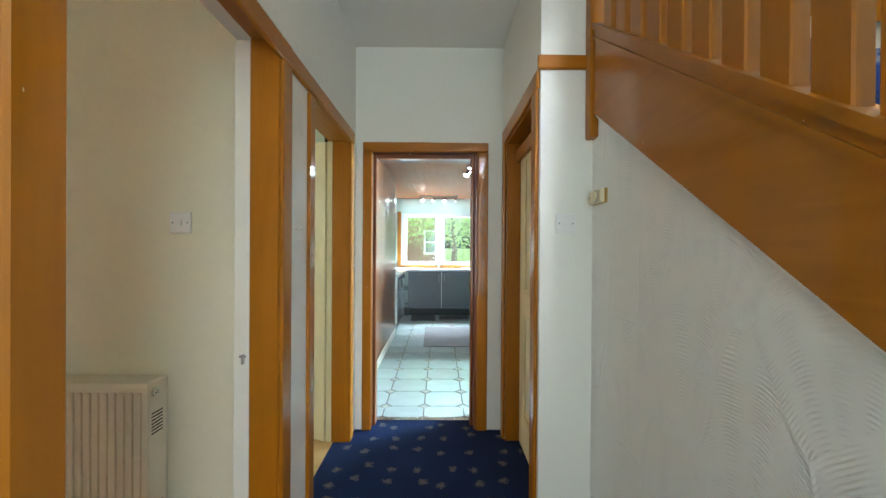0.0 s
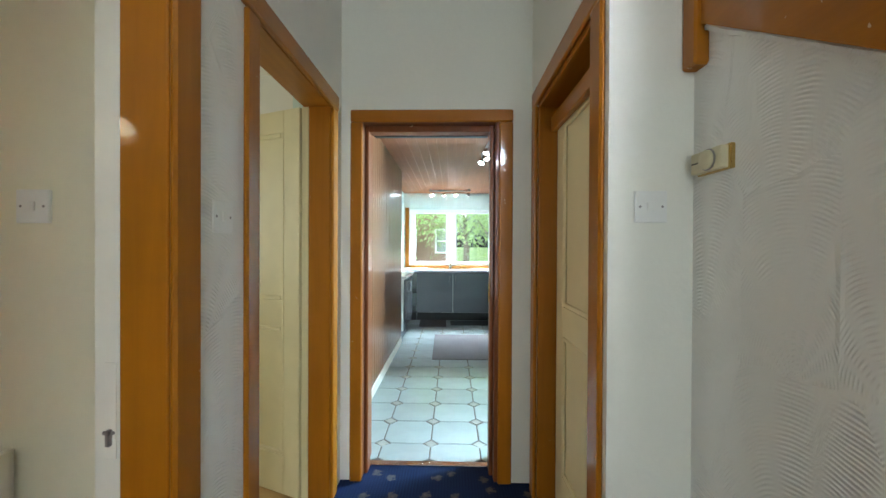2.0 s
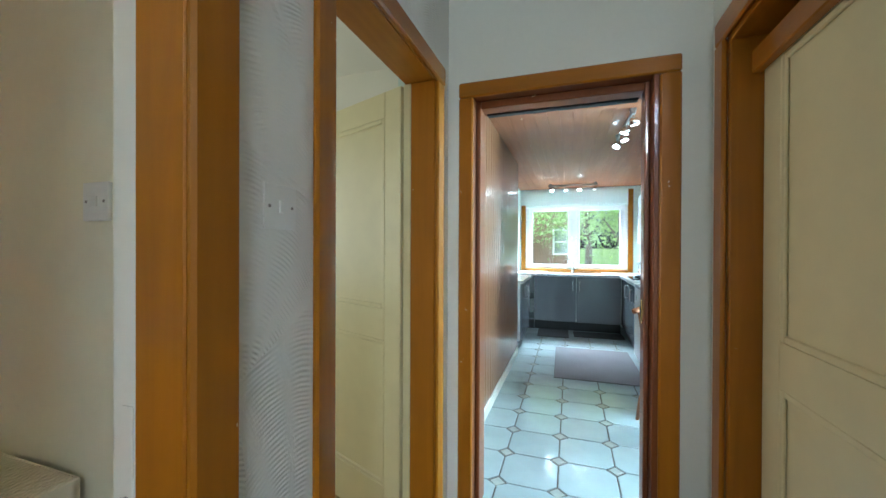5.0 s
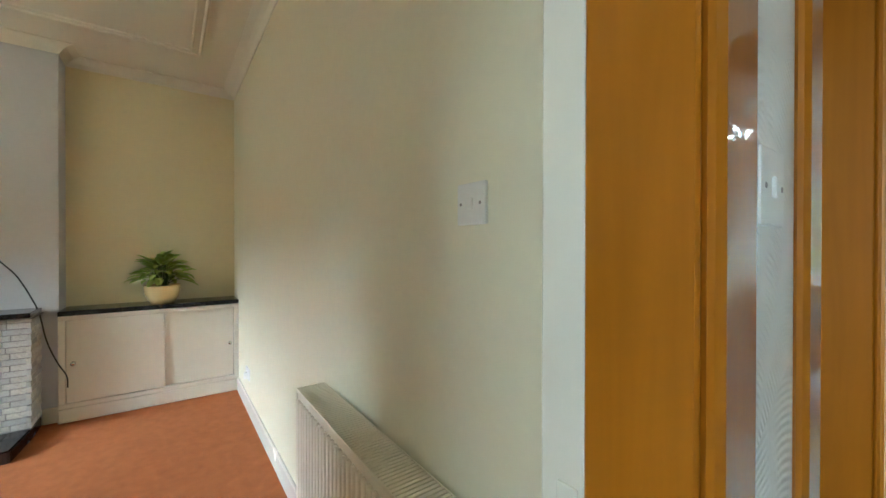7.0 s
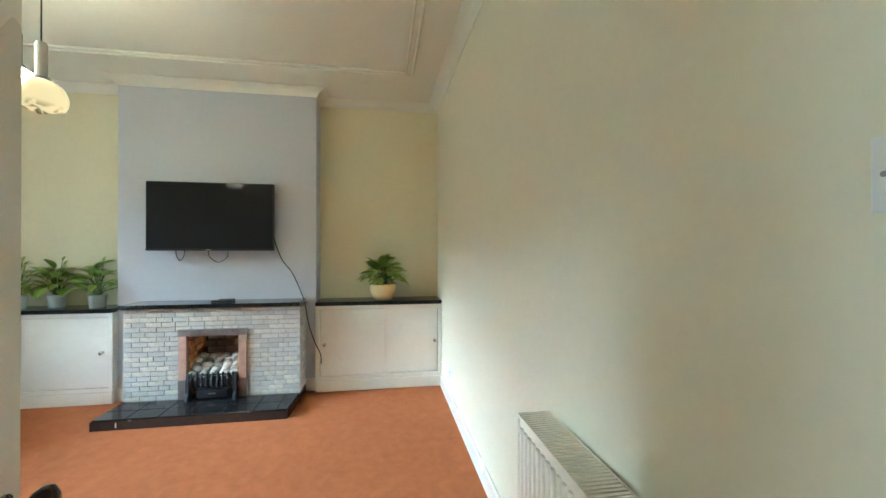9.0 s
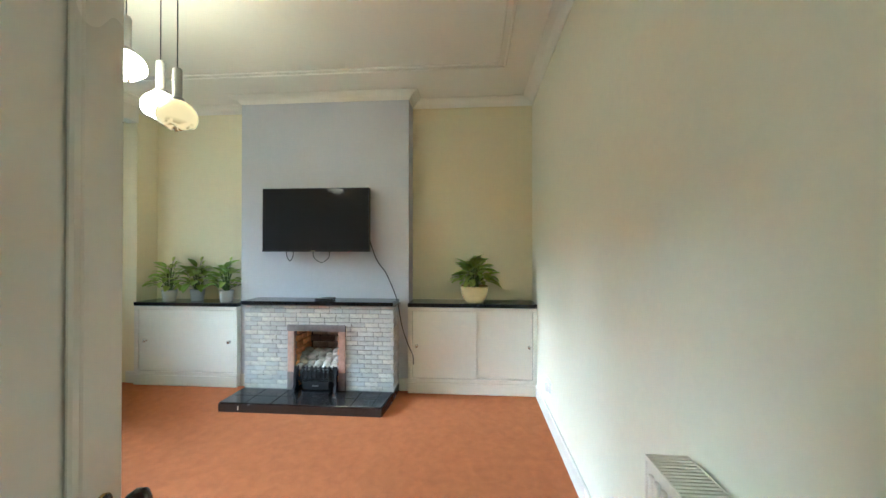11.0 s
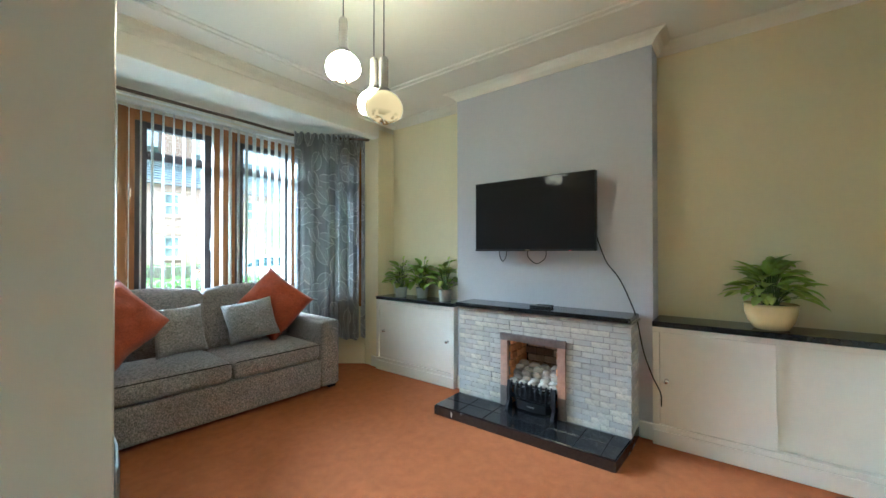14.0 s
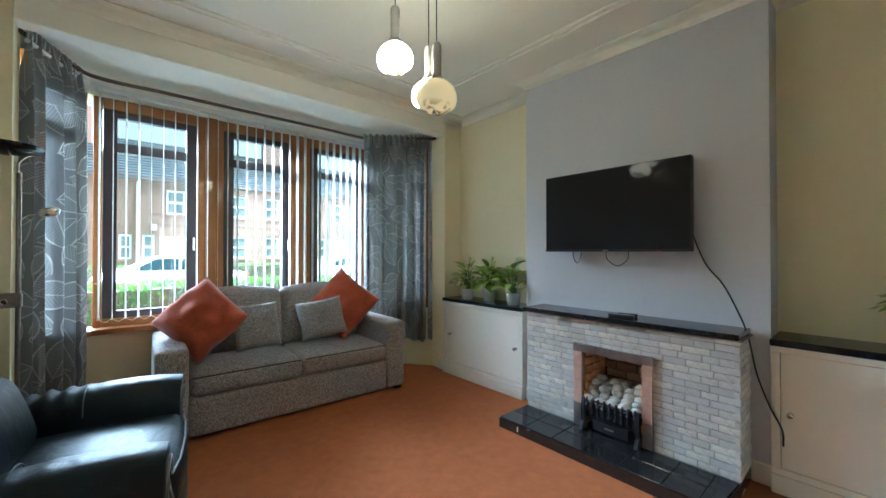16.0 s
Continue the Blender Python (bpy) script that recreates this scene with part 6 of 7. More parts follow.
part("seat_piping", tube(bm_new(), [(0.316, 0.010, 0.44), (0.319, 0.025, 0.36), (0.316, 0.015, 0.28)], 0.004, 6), STITCH, chair)
part("footrest", soft_box(bm_new(), -0.28, 0.28, -0.04, 0.045, 0.08, 0.265, 0.025, 3, 0.012), LEATHER, chair, "", True)
bm = bm_new()
soft_box(bm, -0.30, 0.30, -0.11, 0.10, 0.0, 0.34, 0.07, 5, 0.04)
soft_box(bm, -0.30, 0.30, -0.12, 0.07, 0.33, 0.62, 0.07, 5, 0.04)
part("backrest", bm, LEATHER, chair, "tall leather back in two pads", True).matrix_basis = pose(0, -0.57, 0.43, 18, 0, 0)
part("back_shell", soft_box(bm_new(), -0.30, 0.30, -0.86, -0.74, 0.10, 0.62, 0.03, 3), LEATHER, chair, "", True)
part("underframe", boxed(-0.36, 0.36, -0.74, -0.02, 0.0, 0.08, bevel=0.01), DARK, chair)

# ---- floor lamp beside the curtain ----
fl = thing("floor_lamp", (-1.275, -2.16, 0), "slim steel floor lamp with an uplighter dish and reading arm", "floor lamp")
part("base", lathe(bm_new(), [(0.125, 0.0), (0.125, 0.018), (0.02, 0.030)], (0, 0, 0), 28), PEWTER, fl, "", True)
part("pole", tube(bm_new(), [(0, 0, 0.02), (0, 0, 1.70)], 0.010, 10), PEWTER, fl)
part("neck", tube(bm_new(), curve_points([(0, 0, 1.69), (0.004, 0, 1.745), (-0.03, -0.004, 1.790), (-0.075, -0.01, 1.80)], 6), 0.006, 8), CHROME, fl)
part("dish", lathe(bm_new(), [(0.012, 1.785), (0.05, 1.793), (0.13, 1.815), (0.145, 1.835), (0.140, 1.838), (0.12, 1.822), (0.01, 1.80)], (0.05, 0.0, 0), 28), BLACKGLOSS, fl, "shallow black glass dish", True)
part("reading_arm", tube(bm_new(), curve_points([(0, 0, 1.44), (-0.03, 0, 1.475), (-0.075, 0, 1.49)], 6), 0.005, 8), CHROME, fl)
rh = part("reading_head", lathe(bm_new(), [(0.006, 0.0), (0.022, 0.008), (0.028, 0.04), (0.024, 0.075), (0.010, 0.085)], (0, 0, 0), 20), CHROME, fl, "small chrome reading head", True)
rh.matrix_basis = pose(-0.070, 0, 1.487, 0, -68, 0)
part("switch_box", boxed(-0.015, 0.075, -0.018, 0.018, 1.00, 1.075, bevel=0.005), PEWTER, fl)
part("dimmer", lathe(bm_new(), [(0.014, 0.016), (0.014, 0.028), (0.010, 0.030)], (0.045, 0, 1.035), 14, "y"), CHROME, fl)

# ---- kitchen ----
pan = thing("wall_panelling", (0, 0, 0), "dark varnished upright board panelling", "panelling", kind="structure")
me_board = mesh_of("board", boxed(-0.010, 0.010, -0.0465, 0.0465, 0.09, KZ - 0.002, bevel=0.003), PANELWOOD)
for k in range(28):
    piece("board", me_board, pan, Matrix.Translation((-0.672, 2.975 + k * 0.095, 0)))
part("backing", boxed(-0.90, -0.683, 2.925, 5.59, 0, KZ), DARK, pan)
part("skirting", boxed(-0.682, -0.652, 2.925, 5.60, 0, 0.088, bevel=0.006), GLOSSWHITE, pan)
part("end_board", boxed(-0.90, -0.662, 5.592, 5.612, 0, KZ, bevel=0.003), PANELWOOD, pan)


def handle(parent, m, length=0.16):
    h = part("handle", tube(bm_new(), curve_points([(0, 0, -length / 2), (0.028, 0, -length / 2 + 0.012), (0.032, 0, 0), (0.028, 0, length / 2 - 0.012), (0, 0, length / 2)], 5), 0.006, 6), CHROME, parent, "chrome bow handle", True)
    h.matrix_basis = m


def base_unit(m, w, doors, label, h=0.84, handles=True):
    """Base unit in its own frame: front face at y 0 looking to -y, x along the width."""
    u = thing("kitchen_unit", m, label, "kitchen unit", "grey kitchen base units")
    part("carcass", boxed(0.002, w - 0.002, 0.022, 0.56, 0.14, h, bevel=0.002), UPVC, u)
    part("plinth", boxed(0.002, w - 0.002, 0.06, 0.08, 0.0, 0.138), BLACKPLASTIC, u)
    dw = w / doors
    for k in range(doors):
        d = part("door", boxed(k * dw + 0.003, (k + 1) * dw - 0.003, 0.0, 0.019, 0.145, h - 0.004, bevel=0.002), GREYGLOSS, u, "high gloss grey door")
        if handles:
            x = (k + 1) * dw - 0.05 if k % 2 == 0 else k * dw + 0.05
            handle(d, pose(x, 0.0, h - 0.14, 0, 0, -90))
    return u


base_unit(pose(-0.60, 7.12, 0), 1.26, 2, "grey gloss double sink unit under the window")
base_unit(pose(0.66, 7.12, 0, 0, 0, -90), 0.60, 1, "grey gloss unit in the corner by the hob")
base_unit(pose(0.66, 6.52, 0, 0, 0, -90), 0.50, 1, "grey gloss base unit beside the fridge")
base_unit(pose(-0.62, 5.66, 0, 0, 0, 90), 0.95, 2, "grey gloss base unit past the panelling")
cor = thing("corner_shelf_unit", (-0.60, 7.10, 0), "open grey corner shelves at the end of the sink run", "shelf unit")
for z in (0.15, 0.48, 0.82):
    part("shelf", prism(bm_new(), [(-0.001, 0.02), (-0.001, 0.55), (-0.28, 0.55), (-0.28, -0.28), (-0.20, -0.20), (-0.08, -0.05)], "z", z, z + 0.02), GREYGLOSS, cor)
part("back_panel", boxed(-0.296, -0.281, -0.30, 0.55, 0.0, 0.84), GREYGLOSS, cor)
part("plinth", boxed(-0.28, -0.002, 0.06, 0.08, 0.0, 0.148), BLACKPLASTIC, cor)
def worktop(dims, label):
    solid("worktop", boxed(*dims, bevel=0.006, seg=2), WORKTOP, label, "worktop")
worktop((-0.895, 1.26, 7.085, 7.715, 0.845, 0.882), "pale laminate worktop under the kitchen window")
worktop((0.630, 1.26, 5.20, 7.082, 0.845, 0.882), "pale laminate worktop beside the hob")
worktop((-0.895, -0.600, 5.64, 6.66, 0.845, 0.882), "pale laminate worktop past the panelling")
sink = thing("sink", (0.0, 7.40, 0.882), "steel sink with a mixer tap", "sink")
part("bowl_rim", boxed(-0.42, 0.42, -0.20, 0.20, 0.0, 0.006, bevel=0.002), CHROME, sink)
part("tap_body", lathe(bm_new(), [(0.022, 0.0), (0.022, 0.05), (0.014, 0.06), (0.012, 0.09)], (-0.02, 0.14, 0.006), 16), CHROME, sink, "", True)
part("spout", tube(bm_new(), curve_points([(-0.02, 0.14, 0.09), (-0.03, 0.12, 0.18), (-0.10, 0.02, 0.215), (-0.16, -0.06, 0.195)], 6), 0.010, 8), CHROME, sink, "", True)
for s in (-1, 1):
    part("tap_handle", tube(bm_new(), [(-0.02 + s * 0.02, 0.14, 0.05), (-0.02 + s * 0.085, 0.14, 0.062)], 0.011, 8), CHROME, sink)

kwin = thing("window_6", (0, 0, 0), "white framed kitchen window over the sink", "window", kind="structure")
KX0, KX1, KW0, KW1 = -0.80, 0.82, 0.93, 1.98
for nm, d in (("window_frame", (KX0, KX0 + 0.07, 7.72, 7.80, KW0, KW1)), ("window_frame", (KX1 - 0.07, KX1, 7.72, 7.80, KW0, KW1)), ("window_frame", (KX0 + 0.07, KX1 - 0.07, 7.72, 7.80, KW1 - 0.07, KW1)),
              ("window_frame", (KX0 + 0.07, KX1 - 0.07, 7.72, 7.80, KW0, KW0 + 0.07)), ("mullion", (-0.055, 0.045, 7.715, 7.80, KW0 + 0.07, KW1 - 0.07)),
              ("sash", (KX0 + 0.07, KX0 + 0.115, 7.735, 7.79, KW0 + 0.07, KW1 - 0.07)), ("sash", (-0.10, -0.056, 7.735, 7.79, KW0 + 0.07, KW1 - 0.07)), ("sash", (0.046, 0.088, 7.735, 7.79, KW0 + 0.07, KW1 - 0.07)), ("sash", (KX1 - 0.115, KX1 - 0.07, 7.735, 7.79, KW0 + 0.07, KW1 - 0.07))):
    part(nm, boxed(*d, bevel=0.006), UPVC, kwin)
for x0, x1 in ((KX0 + 0.11, -0.095), (0.084, KX1 - 0.11)):
    part("pane", boxed(x0, x1, 7.758, 7.764, KW0 + 0.068, KW1 - 0.068), GLASS, kwin).visible_shadow = False
for x in (-0.035, 0.045):
    part("window_handle", boxed(x - 0.010, x + 0.010, 7.700, 7.714, 1.36, 1.48, bevel=0.004), CHROME, kwin)
bm = bm_new()
box(bm, KX0 - 0.075, KX0, 7.690, 7.722, 0.89, 2.02, 0.004)
box(bm, KX1, KX1 + 0.075, 7.690, 7.722, 0.89, 2.24, 0.004)
box(bm, KX0, KX1, 7.660, 7.722, 0.885, 0.93, 0.004)
structure("trim_kitchen_window", bm, WOODX, "orange varnished trim round the kitchen window", "trim")
structure("roller_blind", boxed(KX0, KX1, 7.680, 7.716, 2.0, 2.24, bevel=0.005), MINTWALL, "rolled pale blind box over the kitchen window", "blind")


def track_light(m, label):
    """Ceiling bar with four chrome spot heads; bar along x."""
    t = thing("track_light", m, label, "ceiling light", "kitchen spot bars")
    part("bar", boxed(-0.36, 0.36, -0.014, 0.014, -0.045, -0.018, bevel=0.004), PEWTER, t)
    for x in (-0.33, 0.33):
        part("mount", boxed(x - 0.02, x + 0.02, -0.02, 0.02, -0.02, 0.0), PEWTER, t)
    for k in range(4):
        x = -0.33 + k * 0.22
        part("arm", tube(bm_new(), [(x, 0, -0.04), (x, 0, -0.075)], 0.006, 6), CHROME, t)
        h = part("spot_head", lathe(bm_new(), [(0.018, 0.0), (0.030, -0.015), (0.036, -0.050), (0.033, -0.052)], (0, 0, 0), 18), CHROME, t, "chrome spot head", True)
        h.matrix_basis = pose(x, 0, -0.062, 24 if k % 2 else -18, 14 * (k - 1.5), 0)
        b = part("bulb", lathe(bm_new(), [(0.028, -0.049), (0.026, -0.056), (0.006, -0.058)], (0, 0, 0), 16), BULB, t, "lit lamp", True)
        b.matrix_basis = h.matrix_basis
    return t


BULB = glow("spot_bulb", (0.85, 1.0, 0.98), 30.0)
track_light(pose(-0.03, 7.19, KZ), "chrome bar of four spot lights near the kitchen window")
track_light(pose(0.35, 4.34, KZ, 0, 0, 92), "chrome bar of four spot lights lit over the kitchen floor")

fridge = thing("fridge", (0.66, 5.28, 0), "white under counter fridge", "fridge")
part("body", boxed(0.03, 0.58, 0.0, 0.56, 0.02, 0.835, bevel=0.006), UPVC, fridge)
part("door", boxed(-0.015, 0.028, 0.0, 0.56, 0.06, 0.835, bevel=0.012, seg=2), UPVC, fridge, "white rounded door")
part("badge", boxed(-0.0165, -0.0145, 0.42, 0.44, 0.70, 0.76), GREYPLASTIC, fridge)
part("handle", boxed(-0.028, -0.015, 0.02, 0.05, 0.55, 0.78, bevel=0.004), UPVC, fridge)
tall = thing("oven_housing", (0.66, 4.18, 0), "tall grey gloss oven housing with a built in oven", "oven housing")
part("carcass", boxed(0.022, 0.60, 0.0, 0.62, 0.14, 2.22), UPVC, tall)
part("top_door", boxed(0.0, 0.02, 0.003, 0.617, 1.62, 2.215, bevel=0.002), GREYGLOSS, tall)
part("bottom_door", boxed(0.0, 0.02, 0.003, 0.617, 0.145, 0.62, bevel=0.002), GREYGLOSS, tall)
ov = part("oven", boxed(-0.004, 0.02, 0.010, 0.610, 0.63, 1.40, bevel=0.004), SCREEN, tall, "black glass oven front")
part("oven_rail", tube(bm_new(), [(-0.045, 0.05, 1.20), (-0.045, 0.57, 1.20)], 0.009, 8), CHROME, ov)
part("oven_panel", boxed(-0.007, -0.003, 0.02, 0.60, 1.26, 1.39, bevel=0.002), CHROME, ov)
part("plinth", boxed(0.06, 0.08, 0.0, 0.62, 0.0, 0.138), BLACKPLASTIC, tall)
base_unit(pose(0.66, 5.22, 0, 0, 0, -90), 0.40, 1, "grey gloss drawer unit beside the oven housing")
hob = thing("hob", (0.95, 6.55, 0.883), "black gas hob on the worktop", "hob")
part("plate", boxed(-0.27, 0.27, -0.30, 0.30, 0.0, 0.010, bevel=0.003), SCREEN, hob)
for x in (-0.13, 0.13):
    for y in (-0.15, 0.15):
        part("burner", lathe(bm_new(), [(0.045, 0.010), (0.045, 0.022), (0.02, 0.028)], (x, y, 0), 16), IRON, hob)
        part("pan_support", boxed(x - 0.09, x + 0.09, y - 0.006, y + 0.006, 0.034, 0.044), IRON, hob)
        part("pan_support", boxed(x - 0.006, x + 0.006, y - 0.09, y + 0.09, 0.010, 0.0335), IRON, hob)
ket = thing("kettle", (0.98, 7.28, 0.883), "brushed steel kettle with a black handle", "kettle")
part("body", lathe(bm_new(), [(0.080, 0.0), (0.082, 0.02), (0.075, 0.12), (0.060, 0.19), (0.05, 0.20), (0.02, 0.212)], (0, 0, 0), 24), CHROME, ket, "", True)
part("handle", tube(bm_new(), curve_points([(0.055, 0, 0.20), (0.115, 0, 0.20), (0.125, 0, 0.12), (0.082, 0, 0.05)], 6), 0.010, 8), BLACKPLASTIC, ket, "black plastic loop", True)
part("spout", prism(bm_new(), [(-0.055, 0.15), (-0.105, 0.185), (-0.060, 0.19)], "y", -0.02, 0.02), CHROME, ket)
def wall_cab(y0, y1, label):
    c = thing("wall_cabinet", (0.93, y0, 1.36), label, "wall cabinet")
    part("carcass", boxed(0.022, 0.34, 0.0, y1 - y0, 0.0, 0.72), UPVC, c)
    d = part("door", boxed(0.0, 0.02, 0.002, y1 - y0 - 0.002, 0.0, 0.72, bevel=0.002), WORKTOP, c, "pale gloss door")
    handle(d, pose(0.0, 0.06, 0.14, 0, 0, 180))
structure("wall_kitchen_side", boxed(1.27, 1.33, 4.18, 7.72, 0, KZ), MINTWALL, "pale mint wall behind the hob")
wall_cab(6.92, 7.50, "pale gloss wall cabinet near the window")
wall_cab(4.84, 6.20, "pale gloss wall cabinet past the oven")
hood = thing("cooker_hood", (0.88, 6.26, 1.50), "black cooker hood between the wall cabinets", "cooker hood")
part("canopy", prism(bm_new(), [(0.0, 0.0), (0.38, 0.0), (0.38, 0.36), (0.22, 0.36)], "y", 0.0, 0.60), SCREEN, hood)
part("lip", boxed(-0.004, 0.38, 0.0, 0.60, -0.02, -0.001, bevel=0.002), PEWTER, hood)


def floor_mat(dims, rot, material, label):
    w, d = dims
    m = solid("floor_mat", boxed(-w / 2, w / 2, -d / 2, d / 2, 0.0, 0.008, bevel=0.003), material, label, "mat", "kitchen mats")
    m.matrix_basis = rot
floor_mat((0.84, 1.20), pose(0.20, 5.47, 0.003, 0, 0, 1), MAT, "grey kitchen rug lying on the tiles")
floor_mat((0.44, 0.52), pose(-0.30, 6.88, 0.003, 0, 0, 2), DARKMAT, "small dark mat before the sink")
floor_mat((0.68, 0.36), pose(0.33, 6.92, 0.003, 0, 0, 2), DARKMAT, "dark runner mat before the sink")

kc = thing("kitchen_chair", pose(0.66, 4.02, 0, 0, 0, 200), "turned wooden kitchen chair with a spindle back", "chair", "kitchen chairs")
part("seat", lathe(bm_new(), [(0.17, 0.43), (0.205, 0.438), (0.21, 0.455), (0.20, 0.468), (0.02, 0.462)], (0, 0, 0), 28), CHAIRWOOD, kc, "", True)
for x, y in ((-0.13, -0.13), (0.13, -0.13), (-0.13, 0.13), (0.13, 0.13)):
    part("leg", tube(bm_new(), [(x, y, 0.44), (x * 1.15, y * 1.15, 0.33), (x * 1.25, y * 1.25, 0.22), (x * 1.3, y * 1.3, 0.16), (x * 1.45, y * 1.45, 0.0)], [0.016, 0.021, 0.013, 0.020, 0.012], 10), CHAIRWOOD, kc, "", True)
for k in range(5):
    x = -0.14 + k * 0.07
    part("spindle", tube(bm_new(), [(x * 0.9, -0.16, 0.46), (x, -0.20, 0.62), (x * 1.1, -0.235, 0.80)], [0.009, 0.014, 0.009], 8), CHAIRWOOD, kc, "", True)
part("top_rail", tube(bm_new(), curve_points([(-0.21, -0.20, 0.81), (-0.10, -0.245, 0.825), (0.10, -0.245, 0.825), (0.21, -0.20, 0.81)], 6), 0.020, 10), CHAIRWOOD, kc, "", True)
for y in (-0.15, 0.15):
    part("stretcher", tube(bm_new(), [(-0.165, y * 1.05, 0.19), (0.165, y * 1.05, 0.19)], 0.009, 8), CHAIRWOOD, kc)
copy_thing(kc, pose(0.98, 3.72, 0, 0, 0, 235))

# ---- outside, street side ----
structure("ground", boxed(-900, 900, -900, 900, -0.62, -0.30), GRASS, "grass and earth round the house", "ground")
structure("road", boxed(-120, 120, -16.5, -9.6, -0.30, -0.27), TARMAC, "grey tarmac street", "road")
structure("pavement", boxed(-120, 120, -9.6, -7.6, -0.30, -0.17), PAVING, "pale slab pavement along the street", "pavement")
structure("pavement_far", boxed(-120, 120, -18.3, -16.5, -0.30, -0.17), PAVING, "pale slab pavement across the street", "pavement")


def leaf_clumps(bm, count, place, size, seed):
    """Many small folded leaves at the places that place() gives."""
    r = random.Random(seed)
    for _ in range(count):
        p = Vector(place(r))
        q = Euler((r.uniform(0, 6.3), r.uniform(0, 6.3), r.uniform(0, 6.3))).to_matrix()
        s = size * r.uniform(0.6, 1.3)
        v = [bm.verts.new(p + q @ Vector(c) * s) for c in ((-0.5, 0, 0), (0, -0.3, 0.06), (0.5, 0, 0), (0, 0.3, 0.06))]
        bm.faces.new(v)
    return bm


def hedge(name, x0, x1, y, w, h, n, label):
    t = thing(name, ((x0 + x1) / 2, y, -0.3), label, "hedge")
    cx = (x0 + x1) / 2
    bm = bm_new()
    def at(r):
        x = r.uniform(x0, x1) - cx
        f = r.random()
        if f < 0.45:
            return (x, w / 2 + 0.10 * noise.noise((x * 2, f * 9, 1)), r.uniform(0, h))
        return (x, r.uniform(-w / 2, w / 2), h + 0.12 * noise.noise((x * 2.3, f * 7, 4)))
    leaf_clumps(bm, n, at, 0.075, 3)
    part("leaves", bm, HEDGELEAF, t)
    part("core", boxed(x0 - cx, x1 - cx, -w / 2 + 0.05, w / 2 - 0.05, 0, h - 0.06), BARK, t)


hedge("hedge", -16.0, 4.0, -7.1, 0.7, 1.05, 14000, "clipped green garden hedge before the pavement")
hedge("hedge", -26.0, 2.0, -19.2, 0.8, 1.0, 8000, "clipped green hedge across the street")

house = thing("terraced_house", (0, 0, 0), "pink sandstone two storey terrace with a slate roof", "house")
HY, HB, HE = -24.0, -0.3, 5.05
holes, garages = [], []
for k in range(-3, 2):
    x = -4.53 + 9.4 * k
    holes += [(x, x + 0.84, 3.33, 4.62), (x - 3.1, x - 2.26, 3.33, 4.62), (x - 4.95, x - 4.11, 3.33, 4.62)]
    holes += [(x - 3.1, x - 2.26, 0.95, 2.2), (x - 4.95, x - 4.11, 0.95, 2.2), (x + 1.34, x + 1.84, 0.95, 2.2), (x + 2.26, x + 2.76, 0.95, 2.2)]
    garages.append((x - 0.30, x + 1.10))
holes = [h for h in holes if -35.5 < h[0] and h[1] < 13.5]
bm = bm_new()
box(bm, -36, 14, HY - 0.5, HY - 0.30, HB, HE)
xs = sorted({h[0] for h in holes} | {h[1] for h in holes})
cuts = [-36] + xs + [14]
for a, b in zip(cuts, cuts[1:]):
    here = sorted((lo, hi) for x0, x1, lo, hi in holes if x0 <= a + 0.01 and x1 >= b - 0.01)
    at = HB
    for lo, hi in here:
        box(bm, a, b, HY - 0.30, HY, at, lo)
        at = hi
    box(bm, a, b, HY - 0.30, HY, at, HE)
part("wall", bm, SANDSTONE, house)
me_course = mesh_of("string_course", boxed(-25, 25, 0, 0.06, -0.06, 0.06), SANDSTONE)
for z in (2.85, HE - 0.1):
    piece("string_course", me_course, house, Matrix.Translation((-11, HY, z)))
r2 = random.Random(5)
bm = bm_new()
for row in range(15):
    x = -36.0
    z = 0.35 + row * 0.33
    while x < 14:
        w = r2.uniform(0.45, 0.95)
        if not any(x < h[1] + 0.02 and x + w > h[0] - 0.02 and z < h[3] + 0.02 and z + 0.32 > h[2] - 0.02 for h in holes):
            box(bm, x + 0.01, min(x + w, 14) - 0.01, HY - 0.01, HY + r2.uniform(0.012, 0.035), z, z + 0.315)
        x += w
tagged(part("stone_facing", bm, SANDSTONE, house), kind="stuff")
for x0, x1, lo, hi in holes:
    wdw = part("window", boxed(x0, x1, HY - 0.22, HY - 0.20, lo, hi), HOUSEGLASS, house, "white sash window")
    for d in ((x0, x0 + 0.09, lo, hi), (x1 - 0.09, x1, lo, hi), (x0 + 0.09, x1 - 0.09, hi - 0.09, hi), (x0 + 0.09, x1 - 0.09, lo, lo + 0.09), (x0 + 0.09, x1 - 0.09, (lo + hi) / 2 - 0.05, (lo + hi) / 2 + 0.05)):
        part("frame", boxed(d[0], d[1], HY - 0.198, HY - 0.10, d[2], d[3]), UPVC, wdw)
    part("sill", boxed(x0 - 0.08, x1 + 0.08, HY - 0.1, HY + 0.10, lo - 0.12, lo - 0.002), SANDSTONE, wdw)
for x0, x1 in garages:
    if x0 < -35 or x1 > 13.5:
        continue
    dr = part("garage_door", boxed(x0, x1, HY - 0.005, HY + 0.05, HB, 2.1), UPVC, house, "white garage door")
    for j in range(4):
        part("door_rib", boxed(x0 + 0.06, x1 - 0.06, HY + 0.051, HY + 0.062, 0.1 + 0.5 * j, 0.13 + 0.5 * j), UPVC, dr)
    part("drainpipe", tube(bm_new(), [(x0 + 2.35, HY + 0.09, HB), (x0 + 2.35, HY + 0.09, HE - 0.15)], 0.045, 8), UPVC, house, "white plastic drainpipe")
    part("alarm_box", boxed(x0 + 1.55, x0 + 1.8, HY + 0.03, HY + 0.1, 2.45, 2.75, bevel=0.02), UPVC, house, "white alarm box")
bm = bm_new()
